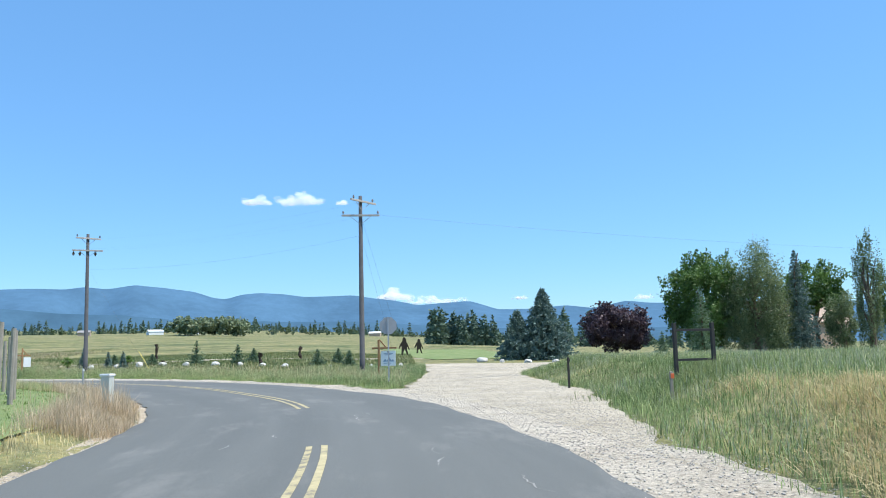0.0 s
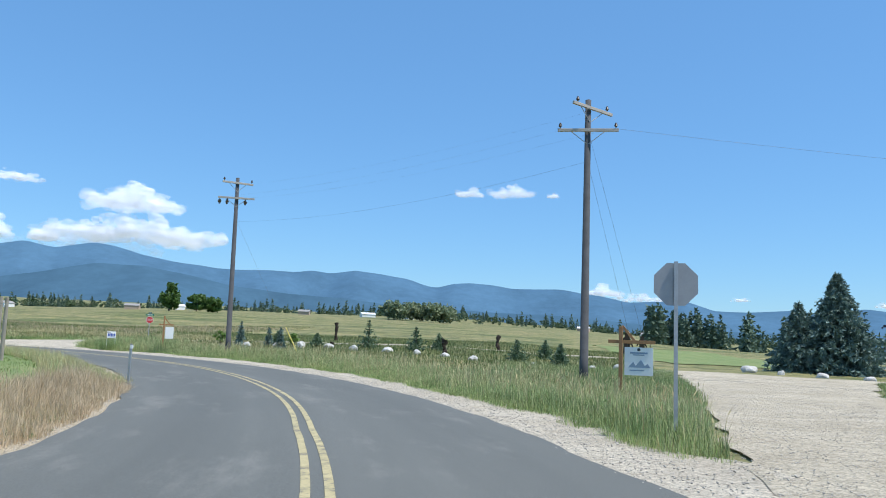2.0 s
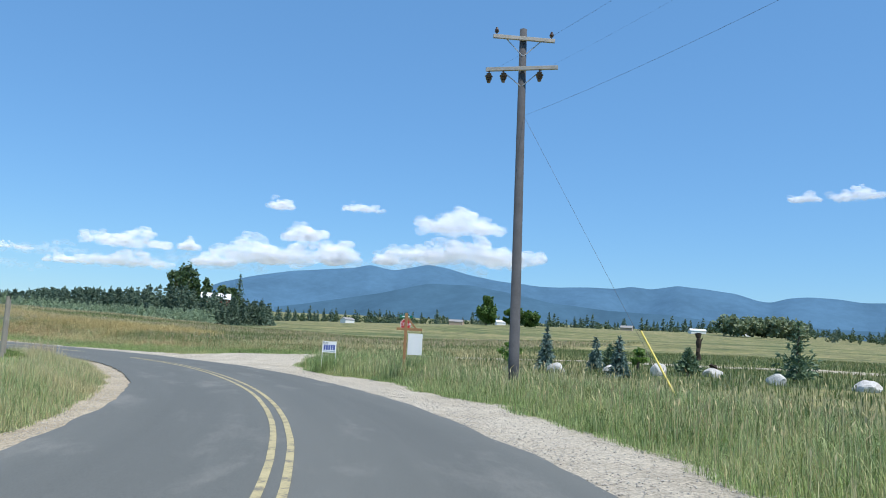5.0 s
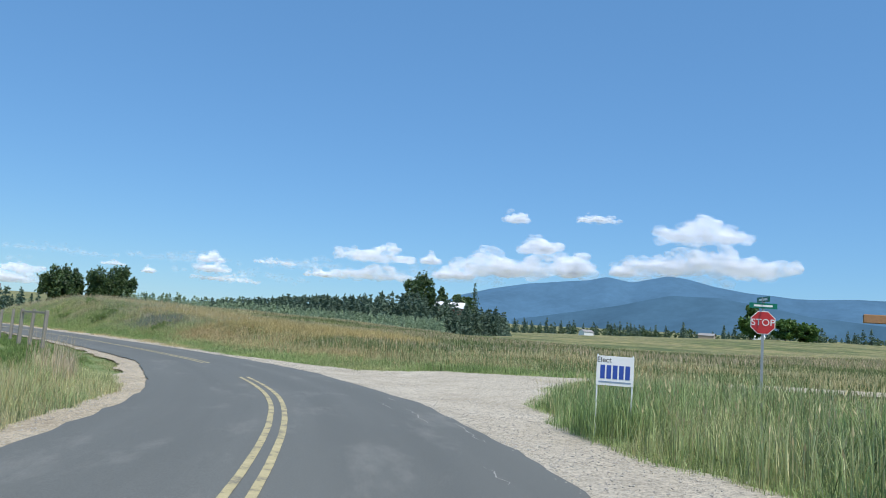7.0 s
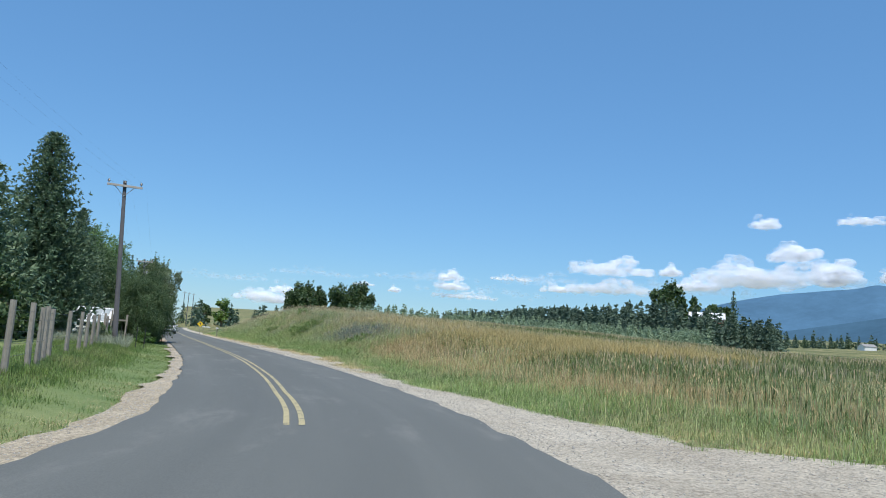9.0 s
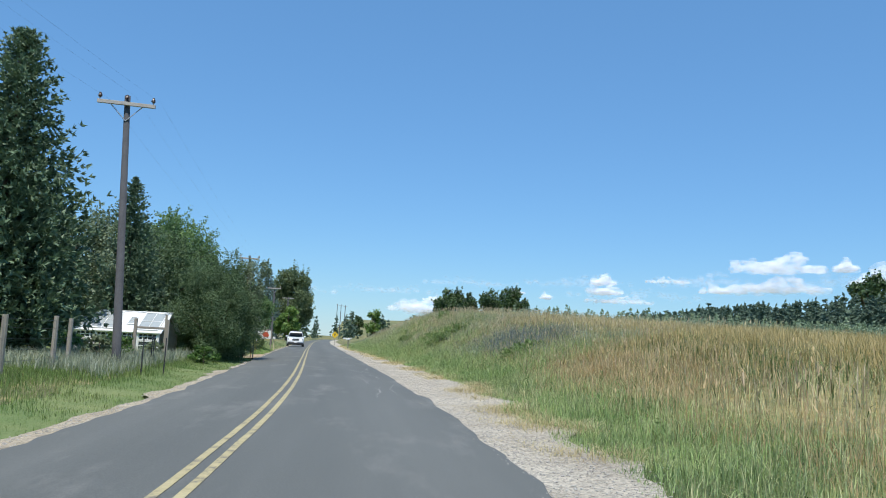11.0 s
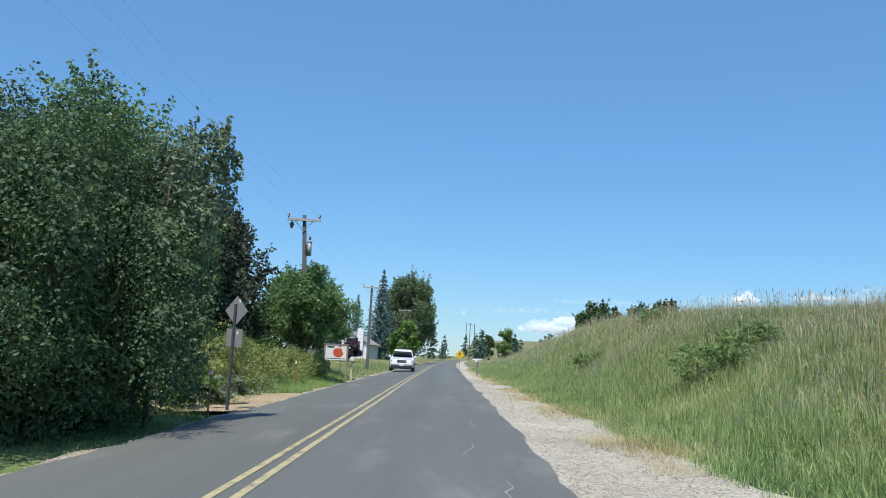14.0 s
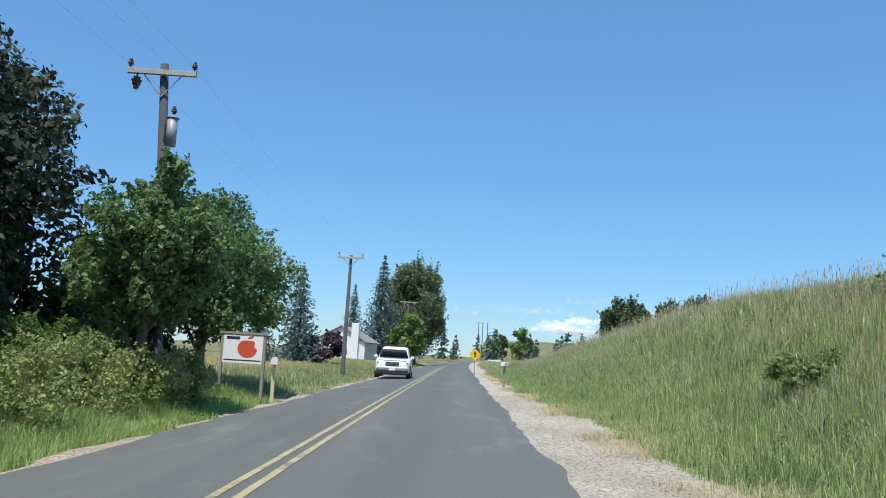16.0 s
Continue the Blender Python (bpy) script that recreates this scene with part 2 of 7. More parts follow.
def land(x, y):
    """Height of the ground."""
    x, y = np.atleast_1d(np.asarray(x, float)), np.atleast_1d(np.asarray(y, float))
    s, i = across(x, y)
    az = np.degrees(np.arctan2(-x, y - 5.0))
    el = np.interp(az, [-180, -60, -28, -18, -8, 2, 15, 30, 43, 55, 75, 95, 130, 180], [0, 0, 0.0, 0.4, 0.95, 1.7, 2.2, 2.5, 2.35, 2.1, 1.9, 1.3, 0.3, 0])
    r = np.clip(np.abs(s) - 5.0, 0, None)
    right = s > 0
    west = sm(-x, -2, 12)
    z_r = np.tan(np.radians(el)) * np.clip(r - 6 * (1 - west), 0, None) * 0.92 + 0.22 * sm(r, 0, 3) * west
    bank = np.interp(-x, [40, 52, 62, 75, 90, 99, 110, 120, 130, 140, 150, 180, 240, 330], [0.0, 0.25, 0.65, 1.2, 1.7, 2.15, 2.8, 3.2, 3.5, 3.5, 3.0, 1.9, 1.2, 0.6])
    z_r = z_r * (1 - 0.55 * sm(-x, 45, 80) * (1 - sm(r, 30, 200))) + bank * sm(r, 0.2, 7.5) * (1 - 0.55 * sm(r, 22, 70))
    z_l = 0.02 * np.clip(r, 0, 25) + 0.75 * np.exp(-((x + 116) / 11) ** 4) * sm(r, -0.2, 2.8) * (1 - sm(r, 8, 16))
    z = np.where(right, z_r, z_l)
    # the grass to the east of the driveway stands on a low rise
    east = x - np.interp(y, [-12, -1, 6, 14, 22, 31, 42], [7.8, 9.0, 10.2, 10.8, 10.6, 12.3, 15.3])
    z = z + 0.72 * sm(east, 0.0, 2.6) * (1 - sm(y, 28, 46)) * sm(y, -60, -20) * (1 - sm(x, 26, 48))
    z = z + 0.06 * wob(x, y, 0.35) * sm(r, 0.5, 4) + 0.35 * wob(x, y, 0.045, 2.0) * sm(r, 15, 60) + 0.16 * wob(x, y, 0.16, 5.0) * sm(r, 25, 70) * (1 - sm(r, 250, 400)) + 2.5 * wob(x, y, 0.008, 1.0) * sm(r, 200, 700)
    # under the carriageway the bed lies a little below it
    return z - 0.07 * (1 - sm(np.abs(s), 3.4, 5.0)) - 0.22 * sm(-s, 0.5, 3.0) * (1 - sm(-s, 3.8, 5.5))


def land_at(x, y):
    return float(land(x, y)[0])


# ground: one sheet to the horizon, close-meshed along the road
def steps(lo, hi, fine, far, growth):
    a = list(np.arange(lo, hi + 1e-6, fine))
    d = fine
    up = [a[-1]]
    while up[-1] < far:
        d *= growth
        up.append(up[-1] + d)
    d = fine
    dn = [a[0]]
    while dn[-1] > -far:
        d *= growth
        dn.append(dn[-1] - d)
    return np.array(dn[::-1][:-1] + a + up[1:])


GX, GY = steps(-175, 30, 1.0, 4600, 1.09), steps(-25, 95, 1.0, 4600, 1.09)
gx, gy = np.meshgrid(GX, GY, indexing="ij")
gz = land(gx.ravel(), gy.ravel())
nx, ny = len(GX), len(GY)
ii, jj = np.meshgrid(np.arange(nx - 1), np.arange(ny - 1), indexing="ij")
q = (ii * ny + jj).ravel()
ground_faces = np.stack([q, q + ny, q + ny + 1, q + 1], 1)


def ground_material():
    m, nt, b = nodes_of("meadow", 0.95)
    big = noise_node(nt, 0.02, 6, 0.6, "Object")
    mid = noise_node(nt, 0.11, 8, 0.7, "Object", (1.0, 1.5, 1.0))
    tuft = noise_node(nt, 0.55, 6, 0.72, "Object")
    fine = noise_node(nt, 3.5, 8, 0.7, "Object")
    base = ramp_node(nt, mid, [(0.38, (0.105, 0.155, 0.042)), (0.46, (0.19, 0.22, 0.072)), (0.53, (0.46, 0.385, 0.185)), (0.58, (0.30, 0.28, 0.12)), (0.66, (0.14, 0.185, 0.055))])
    dry = ramp_node(nt, big, [(0.42, (0.13, 0.19, 0.055)), (0.5, (0.25, 0.255, 0.095)), (0.58, (0.44, 0.365, 0.18))])
    c = mix_node(nt, 0.3, base, dry)
    swathe = noise_node(nt, 1.0, 8, 0.7, "Object", (0.011, 0.024, 1.0))
    c = mix_node(nt, 0.62, c, ramp_node(nt, swathe, [(0.40, (0.09, 0.145, 0.040)), (0.46, (0.20, 0.235, 0.08)), (0.50, (0.52, 0.43, 0.22)), (0.54, (0.20, 0.225, 0.08)), (0.58, (0.40, 0.35, 0.16)), (0.63, (0.12, 0.17, 0.05))]))
    c = mix_node(nt, 0.75, c, ramp_node(nt, tuft, [(0.38, (0.42, 0.47, 0.40)), (0.50, (0.95, 0.95, 0.92)), (0.62, (1.35, 1.25, 1.1))]), "MULTIPLY")
    c = mix_node(nt, 0.5, c, ramp_node(nt, fine, [(0.35, (0.5, 0.55, 0.45)), (0.65, (1.35, 1.3, 1.2))]), "MULTIPLY")
    c = mix_node(nt, 1.0, c, (0.74, 0.76, 0.78), "MULTIPLY")
    nt.links.new(c, b.inputs["Base Color"])
    bump_node(nt, b, tuft, 0.9, 0.5)
    return m


MEADOW = ground_material()
ground = new("ground", fast_mesh("ground", np.stack([gx.ravel(), gy.ravel(), gz], 1), ground_faces, np.full(len(ground_faces), 4), [MEADOW], smooth=True))
tagged(ground, "rough meadow of green and straw-dry grass rolling to the hills", "ground", kind="structure")


# ---- road, lines, gravel ----
def asphalt_material():
    m, nt, b = nodes_of("asphalt", 0.8)
    big = noise_node(nt, 0.12, 6, 0.6)
    streak = noise_node(nt, 1.0, 6, 0.65, "UV", (1.7, 0.09, 1))
    dust = noise_node(nt, 1.0, 7, 0.7, "UV", (0.8, 0.22, 1))
    grit = noise_node(nt, 55, 4, 0.8)
    wheel = noise_node(nt, 1.0, 3, 0.5, "UV", (0.62, 0.012, 1))
    c = ramp_node(nt, big, [(0.3, (0.100, 0.105, 0.092)), (0.7, (0.146, 0.151, 0.131))])
    c = mix_node(nt, 0.35, c, ramp_node(nt, streak, [(0.32, (0.085, 0.089, 0.079)), (0.5, (0.128, 0.132, 0.117)), (0.74, (0.25, 0.248, 0.218))]))
    c = mix_node(nt, 0.4, c, ramp_node(nt, wheel, [(0.36, (0.080, 0.084, 0.075)), (0.5, (0.130, 0.134, 0.118)), (0.64, (0.195, 0.196, 0.174))]))
    c = mix_node(nt, ramp_node(nt, dust, [(0.54, (0, 0, 0)), (0.74, (0.55, 0.55, 0.55))]), c, (0.40, 0.38, 0.33))
    c = mix_node(nt, 0.45, c, ramp_node(nt, grit, [(0.3, (0.060, 0.063, 0.056)), (0.7, (0.225, 0.230, 0.203))]))
    nt.links.new(c, b.inputs["Base Color"])
    bump_node(nt, b, grit, 0.5, 0.008)
    return m


def gravel_material(name="gravel", tint=(1, 1, 1)):
    m, nt, b = nodes_of(name, 0.95)
    tc = nt.nodes.new("ShaderNodeTexCoord")
    v = nt.nodes.new("ShaderNodeTexVoronoi")
    v.inputs["Scale"].default_value = 38
    nt.links.new(tc.outputs["Object"], v.inputs["Vector"])
    sep = nt.nodes.new("ShaderNodeSeparateColor")
    nt.links.new(v.outputs["Color"], sep.inputs[0])
    stone = ramp_node(nt, sep.outputs[0], [(0.0, (0.42, 0.41, 0.40)), (0.35, (0.80, 0.79, 0.77)), (1.0, (1.15, 1.13, 1.08))])
    big = noise_node(nt, 0.6, 7, 0.65)
    c = ramp_node(nt, big, [(0.3, tuple(k * t for k, t in zip((0.52, 0.455, 0.350), tint))), (0.55, tuple(k * t for k, t in zip((0.66, 0.595, 0.475), tint))), (0.75, tuple(k * t for k, t in zip((0.77, 0.71, 0.585), tint)))])
    c = mix_node(nt, 0.8, c, stone, "MULTIPLY")
    g = ramp_node(nt, noise_node(nt, 9, 6, 0.8), [(0.35, (0.55, 0.54, 0.52)), (0.6, (1.0, 1.0, 1.0))])
    c = mix_node(nt, 0.7, c, g, "MULTIPLY")
    nt.links.new(c, b.inputs["Base Color"])
    bump_node(nt, b, noise_node(nt, 26, 5, 0.8), 0.8, 0.03)
    return m


ASPHALT = asphalt_material()
GRAVEL = gravel_material()


def road_z(s):
    """The carriageway: level on the right, falling to the left of the crown."""
    return np.where(s < 0, 0.05 * s, 0.0)


def strip(name, offsets, z_of, mats, i0=0, i1=None, smooth=True):
    """A ribbon along the road through the given offsets (arrays along the line)."""
    i1 = len(MID) if i1 is None else i1
    rows = []
    for off in offsets:
        p = MID[i0:i1] + RIGHT[i0:i1] * off[i0:i1, None]
        rows.append(np.column_stack([p, z_of(off[i0:i1], p)]))
    v = np.stack(rows, 1).reshape(-1, 3)
    k = len(offsets)
    n = i1 - i0
    a, c = np.meshgrid(np.arange(n - 1), np.arange(k - 1), indexing="ij")
    q = (a * k + c).ravel()
    f = np.stack([q, q + 1, q + k + 1, q + k], 1)
    return fast_mesh(name, v, f, np.full(len(f), 4), mats, smooth=smooth)


IDX = np.arange(len(MID))
rng = np.random.default_rng(5)


def rough_line(n, amp, seed):
    g = np.random.default_rng(seed)
    out = np.zeros(n)
    for w in (2, 3, 9):
        k = np.convolve(g.normal(size=n + 2 * w), np.ones(w) / w, "same")[w:-w]
        out += k * w ** 0.5
    return amp * out / out.std()


edge_r = half_right(IDX) + rough_line(len(IDX), 0.05, 3)
edge_l = half_left(IDX) + rough_line(len(IDX), 0.05, 4)
road_cols = [-edge_l, -edge_l * 0.66, -edge_l * 0.33, 0 * edge_r, edge_r * 0.33, edge_r * 0.66, edge_r]
road_mesh = strip("road", road_cols, lambda o, p: road_z(o) + 0.0, [ASPHALT])
# texture runs with the road: across in x, along in y
road_uv = np.stack([np.stack(road_cols, 1), np.repeat(LEN[:, None], len(road_cols), 1)], 2).reshape(-1, 2)
corner = np.empty(len(road_mesh.loops), dtype=np.int32)
road_mesh.loops.foreach_get("vertex_index", corner)
road_mesh.uv_layers.new(name="along").data.foreach_set("uv", road_uv[corner].astype(np.float32).ravel())
road = new("road", road_mesh)
tagged(road, "grey worn asphalt country road curving to the left", "road", kind="structure")

sh_out = gravel_right(IDX) + rough_line(len(IDX), 0.16, 7)
w = sh_out - edge_r
shoulder_cols = [edge_r - 0.35, edge_r + 0.12 * w, edge_r + 0.3 * w, edge_r + 0.5 * w, edge_r + 0.7 * w, edge_r + 0.85 * w, sh_out]


def bed_z(o, p):
    return np.maximum(land(p[:, 0], p[:, 1]) + 0.03, 0) * 0 + np.where(np.abs(o) > 4.2, land(p[:, 0], p[:, 1]) + 0.035, -0.012)


shoulder = new("gravel_shoulder", strip("gravel_shoulder", shoulder_cols, bed_z, [GRAVEL]))
tagged(shoulder, "pale crushed gravel shoulder beside the asphalt", "shoulder", kind="structure")
lsh = gravel_left(IDX) + rough_line(len(IDX), 0.12, 9)
lw = lsh - edge_l


def bed_left(o, p):
    return np.where(np.abs(o) < 2.0, -0.2, np.maximum(road_z(o) - 0.035, land(p[:, 0], p[:, 1]) + 0.03))


left_shoulder = new("gravel_verge", strip("gravel_verge", [-edge_l + 0.12, -edge_l - 0.08, -edge_l - 0.5 * lw, -lsh], lambda o, p: np.where(o > -edge_l - 0.1, road_z(o) - 0.03, np.maximum(road_z(o) - 0.035, land(p[:, 0], p[:, 1]) + 0.03)), [gravel_material("dusty_verge", (0.95, 0.90, 0.82))]))
tagged(left_shoulder, "narrow dusty gravel verge with bare soil", "shoulder", kind="structure")


# double yellow line, with the breaks that wear has left in it
def paint_material():
    m, nt, b = nodes_of("yellow_road_paint", 0.7)
    worn = noise_node(nt, 3.2, 9, 0.75)
    grit = noise_node(nt, 40, 3, 0.7)
    c = ramp_node(nt, worn, [(0.40, (0.14, 0.135, 0.12)), (0.48, (0.46, 0.39, 0.20)), (0.7, (0.64, 0.55, 0.30))])
    c = mix_node(nt, 0.25, c, ramp_node(nt, grit, [(0.3, (0.2, 0.18, 0.13)), (0.7, (0.68, 0.55, 0.25))]))
    nt.links.new(c, b.inputs["Base Color"])
    return m


PAINT = paint_material()


def at_line(x, y):
    return int(across(x, y)[1][0])


runs = [(at_line(4.2, -40), at_line(3.72, -2.0)), (at_line(2.5, 5.9), at_line(-42.4, 51.2)), (at_line(-49.6, 53.0), at_line(-330, 60))]
for a, b in runs:
    for side in (-1, 1):
        o = np.interp(-MID[:, 0], [-4, 0.6, 3, 8, 13, 20, 28, 42, 50, 55, 61, 70, 95, 110], [-0.06, -0.30, -0.24, -0.12, -0.14, -0.10, -0.06, -0.07, -0.13, -0.18, -0.1, 0.0, 0.06, 0.08]) + side * 0.105 + rough_line(len(IDX), 0.003, 20 + side)
        ob = new("yellow_line", strip("yellow_line", [o - 0.043, o + 0.043], lambda v, p: road_z(v) + 0.006, [PAINT], a, b))
        tagged(ob, "worn yellow centre line painted on asphalt", "road line", "double yellow line", "structure")


def lane_strip(name, pts, half, lift, mat, label, category="driveway"):
    c = spline(pts, 0.7)
    t = np.gradient(c, axis=0)
    t /= np.linalg.norm(t, axis=1)[:, None]
    r = np.stack([t[:, 1], -t[:, 0]], 1)
    hw = np.interp(np.linspace(0, 1, len(c)), np.linspace(0, 1, len(half)), half)
    k = 9
    cols = np.linspace(-1, 1, k)
    jag = np.stack([rough_line(len(c), 0.16, 31), rough_line(len(c), 0.16, 32)], 1)
    v = []
    for j, u in enumerate(cols):
        wd = hw * u + (jag[:, 0] if j == 0 else jag[:, 1] if j == k - 1 else 0)
        p = c + r * wd[:, None]
        v.append(np.column_stack([p, land(p[:, 0], p[:, 1]) + lift]))
    v = np.stack(v, 1).reshape(-1, 3)
    a, b = np.meshgrid(np.arange(len(c) - 1), np.arange(k - 1), indexing="ij")
    q = (a * k + b).ravel()
    f = np.stack([q, q + 1, q + k + 1, q + k], 1)
    ob = new(name, fast_mesh(name, v, f, np.full(len(f), 4), [mat], smooth=True))
    return tagged(ob, label, category, kind="structure"), c, hw


DUST = gravel_material("dusty_gravel", (0.95, 0.94, 0.90))
drive, drive_c, drive_w = lane_strip("gravel_driveway", [(6.85, -9.0), (7.2, -1.0), (7.35, 6.0), (7.6, 14.0), (7.9, 22), (8.9, 31), (10.6, 42), (12.0, 50)], [0.5, 1.4, 2.45, 2.8, 2.3, 3.0, 4.2, 5.0], 0.04, DUST, "pale gravel driveway leaving the bend of the road")
cross, cross_c, cross_w = lane_strip("gravel_lane", [(5.0, 48.0), (14, 49.5), (30, 52), (60, 56), (110, 58)], [2.2, 3.0, 3.0, 3.0], 0.045, DUST, "gravel lane running behind the roadside grass")
side, side_c, side_w = lane_strip("gravel_track", [(-38.6, 59.0), (-37.4, 62), (-33.0, 66), (-24, 69.5), (-5, 72), (30, 75)], [1.3, 1.4, 1.4, 1.4, 1.4], 0.042, DUST, "narrow gravel track through the meadow")


def off_lanes(x, y, margin=0.1):
    """True where no gravel lane lies."""
    ok = np.ones(len(x), bool)
    for c, hw in ((drive_c, drive_w), (cross_c, cross_w), (side_c, side_w)):
        for a in range(0, len(x), 8000):
            d2 = (x[a:a + 8000, None] - c[None, ::2, 0]) ** 2 + (y[a:a + 8000, None] - c[None, ::2, 1]) ** 2
            j = np.argmin(d2, 1)
            ok[a:a + 8000] &= np.sqrt(d2[np.arange(len(j)), j]) > hw[::2][j] + margin
    return ok


# cracks and broken edges in the asphalt, filled with pale dust
def cracks():
    m, nt, b = nodes_of("dust_filled_crack", 0.95)
    n = noise_node(nt, 9, 5)
    nt.links.new(ramp_node(nt, n, [(0.35, (0.24, 0.235, 0.21)), (0.65, (0.46, 0.445, 0.40))]), b.inputs["Base Color"])
    g = np.random.default_rng(91)
    V, F = [], []
    runs = [(at_line(-74 - 1.3 * k, 55), g.uniform(1.7, 2.7), g.uniform(1.2, 4.0)) for k in range(12)] + [(at_line(-86 - 3.5 * k, 55), g.uniform(2.0, 2.9), g.uniform(1.0, 2.5)) for k in range(8)]
    runs += [(at_line(-26 - 2.2 * k, 45 + 0.9 * k), g.uniform(1.6, 2.8), g.uniform(0.8, 2.5)) for k in range(9)] + [(at_line(4, -10 + 1.6 * k), g.uniform(-2.2, 2.8), g.uniform(0.6, 1.6)) for k in range(9)]
    for i0, s0, length in runs:
        cnt = max(4, int(length / 0.12))
        s, l = s0, 0.0
        wd = g.uniform(0.005, 0.013)
        for k in range(cnt):
            j = min(len(MID) - 2, i0 + int(l / 0.5))
            p = MID[j] + TAN[j] * (l % 0.5) + RIGHT[j] * s
            h = wd * (1.2 - abs(2 * k / cnt - 1)) * g.uniform(0.4, 1.6)
            q = len(V)
            z = float(road_z(np.array(s))) + 0.004
            V += [(p[0] - RIGHT[j, 0] * h, p[1] - RIGHT[j, 1] * h, z), (p[0] + RIGHT[j, 0] * h, p[1] + RIGHT[j, 1] * h, z)]
            if k:
                F.append((q - 2, q - 1, q + 1, q))
            l += 0.12
            s += g.normal() * 0.028
    return tagged(new("asphalt_cracks", fast_mesh("asphalt_cracks", np.array(V), np.array(F), np.full(len(F), 4), [m])), "pale dust-filled cracks along the asphalt's edge", "crack", kind="structure")


cracks()

# ---- the hills ----
def ridge_wall(name, table, radius, depth, foot, mat, label, seed, rough):
    """A range of hills: its crest follows the heights in degrees given by bearing, its flank falls towards the valley."""
    az = np.arange(table[0][0], table[-1][0], -0.12)
    el = np.interp(-az, [-a for a, _ in table], [e for _, e in table])
    g = np.random.default_rng(seed)
    el = np.convolve(np.pad(el, 4, mode="edge"), np.hanning(11)[1:-1] / 5, "valid")
    el = el + np.convolve(g.normal(size=len(az) + 24), np.hanning(27)[1:-1] / 13, "valid") * rough
    rows = 14
    v = []
    fold = np.convolve(g.normal(size=len(az) + 64), np.hanning(67)[1:-1] / 33, "valid")
    for k in range(rows):
        u = k / (rows - 1)
        rr = radius - depth * (1 - u)
        h = foot + (np.tan(np.radians(el)) * radius - foot) * u ** 1.15
        spur = np.roll(fold, 3 * k) * 0.55 * depth * np.sin(np.pi * u)
        a = np.radians(az)
        v.append(np.column_stack([-np.sin(a) * (rr + spur) - 15, np.cos(a) * (rr + spur) + 25, h + 1.2]))
    v = np.stack(v, 1).reshape(-1, 3)
    a, b = np.meshgrid(np.arange(len(az) - 1), np.arange(rows - 1), indexing="ij")
    q = (a * rows + b).ravel()
    f = np.stack([q, q + 1, q + rows + 1, q + rows], 1)
    ob = new(name, fast_mesh(name, v, f, np.full(len(f), 4), [mat], smooth=True))
    return tagged(ob, label, "hills", kind="structure")


# Forest seen through miles of air: the haze is painted into the colour.
def hazed_hill_material(name, col, glow):
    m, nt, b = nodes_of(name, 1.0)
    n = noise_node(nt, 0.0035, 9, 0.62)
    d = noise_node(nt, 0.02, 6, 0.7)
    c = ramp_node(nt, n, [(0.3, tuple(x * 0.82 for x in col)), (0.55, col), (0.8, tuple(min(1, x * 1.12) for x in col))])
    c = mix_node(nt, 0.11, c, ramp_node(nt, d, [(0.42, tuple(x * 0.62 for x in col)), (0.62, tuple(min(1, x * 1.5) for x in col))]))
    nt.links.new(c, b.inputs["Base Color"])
    # a faint glow of the same blue adds to the painted haze
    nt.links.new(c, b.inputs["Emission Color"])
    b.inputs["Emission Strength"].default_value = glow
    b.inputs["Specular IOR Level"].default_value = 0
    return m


# blue of the air rather than of the trees, thinner on the foothills
FAR_HILL = hazed_hill_material("distant_hills_haze_blue", (0.070, 0.145, 0.225), 0.24)
NEAR_HILL = hazed_hill_material("nearer_hills_haze_blue", (0.055, 0.115, 0.172), 0.22)
CREST = [(54, 1.0), (52.4, 3.0), (50.8, 3.75), (48.8, 4.3), (45.9, 4.92), (43.9, 5.13), (41.6, 5.38), (40.4, 5.66), (38.6, 5.38), (36.2, 5.94), (35.0, 5.8), (33.2, 5.36), (31.1, 5.02), (28.2, 4.75),
         (26.7, 4.72), (24.2, 4.81), (22.6, 4.79), (21.5, 4.97), (20.1, 4.81), (18.3, 5.15), (16.3, 4.93), (14.5, 4.68), (13.2, 4.25), (12.3, 4.14), (11.1, 4.49), (9.9, 4.6), (8.3, 4.5), (6.7, 4.24), (3.2, 4.31), (0.5, 3.93),
         (-1.5, 3.47), (-3.2, 3.6), (-5.3, 3.7), (-7.3, 3.03), (-9.6, 3.0), (-12.3, 3.16), (-14.3, 2.88), (-16.5, 3.32), (-18.2, 3.13), (-20.1, 3.01), (-30, 2.7), (-45, 2.0)]
ridge_wall("hills_far", CREST, 4300, 900, 0, FAR_HILL, "forested mountain range beyond the valley, coloured blue for haze", 4, 0.05)
SPUR = [(47, 2.2), (43, 3.0), (39.5, 3.7), (36, 4.55), (33, 4.6), (30, 4.15), (27, 3.6), (23, 3.2), (19, 3.1), (15, 2.6), (9, 2.5), (3, 2.4), (-6, 1.7), (-14, 1.5), (-30, 1.0)]
ridge_wall("hills_near", SPUR, 3350, 700, 0, NEAR_HILL, "wooded foothills below the mountain range, coloured a darker haze blue", 9, 0.06)


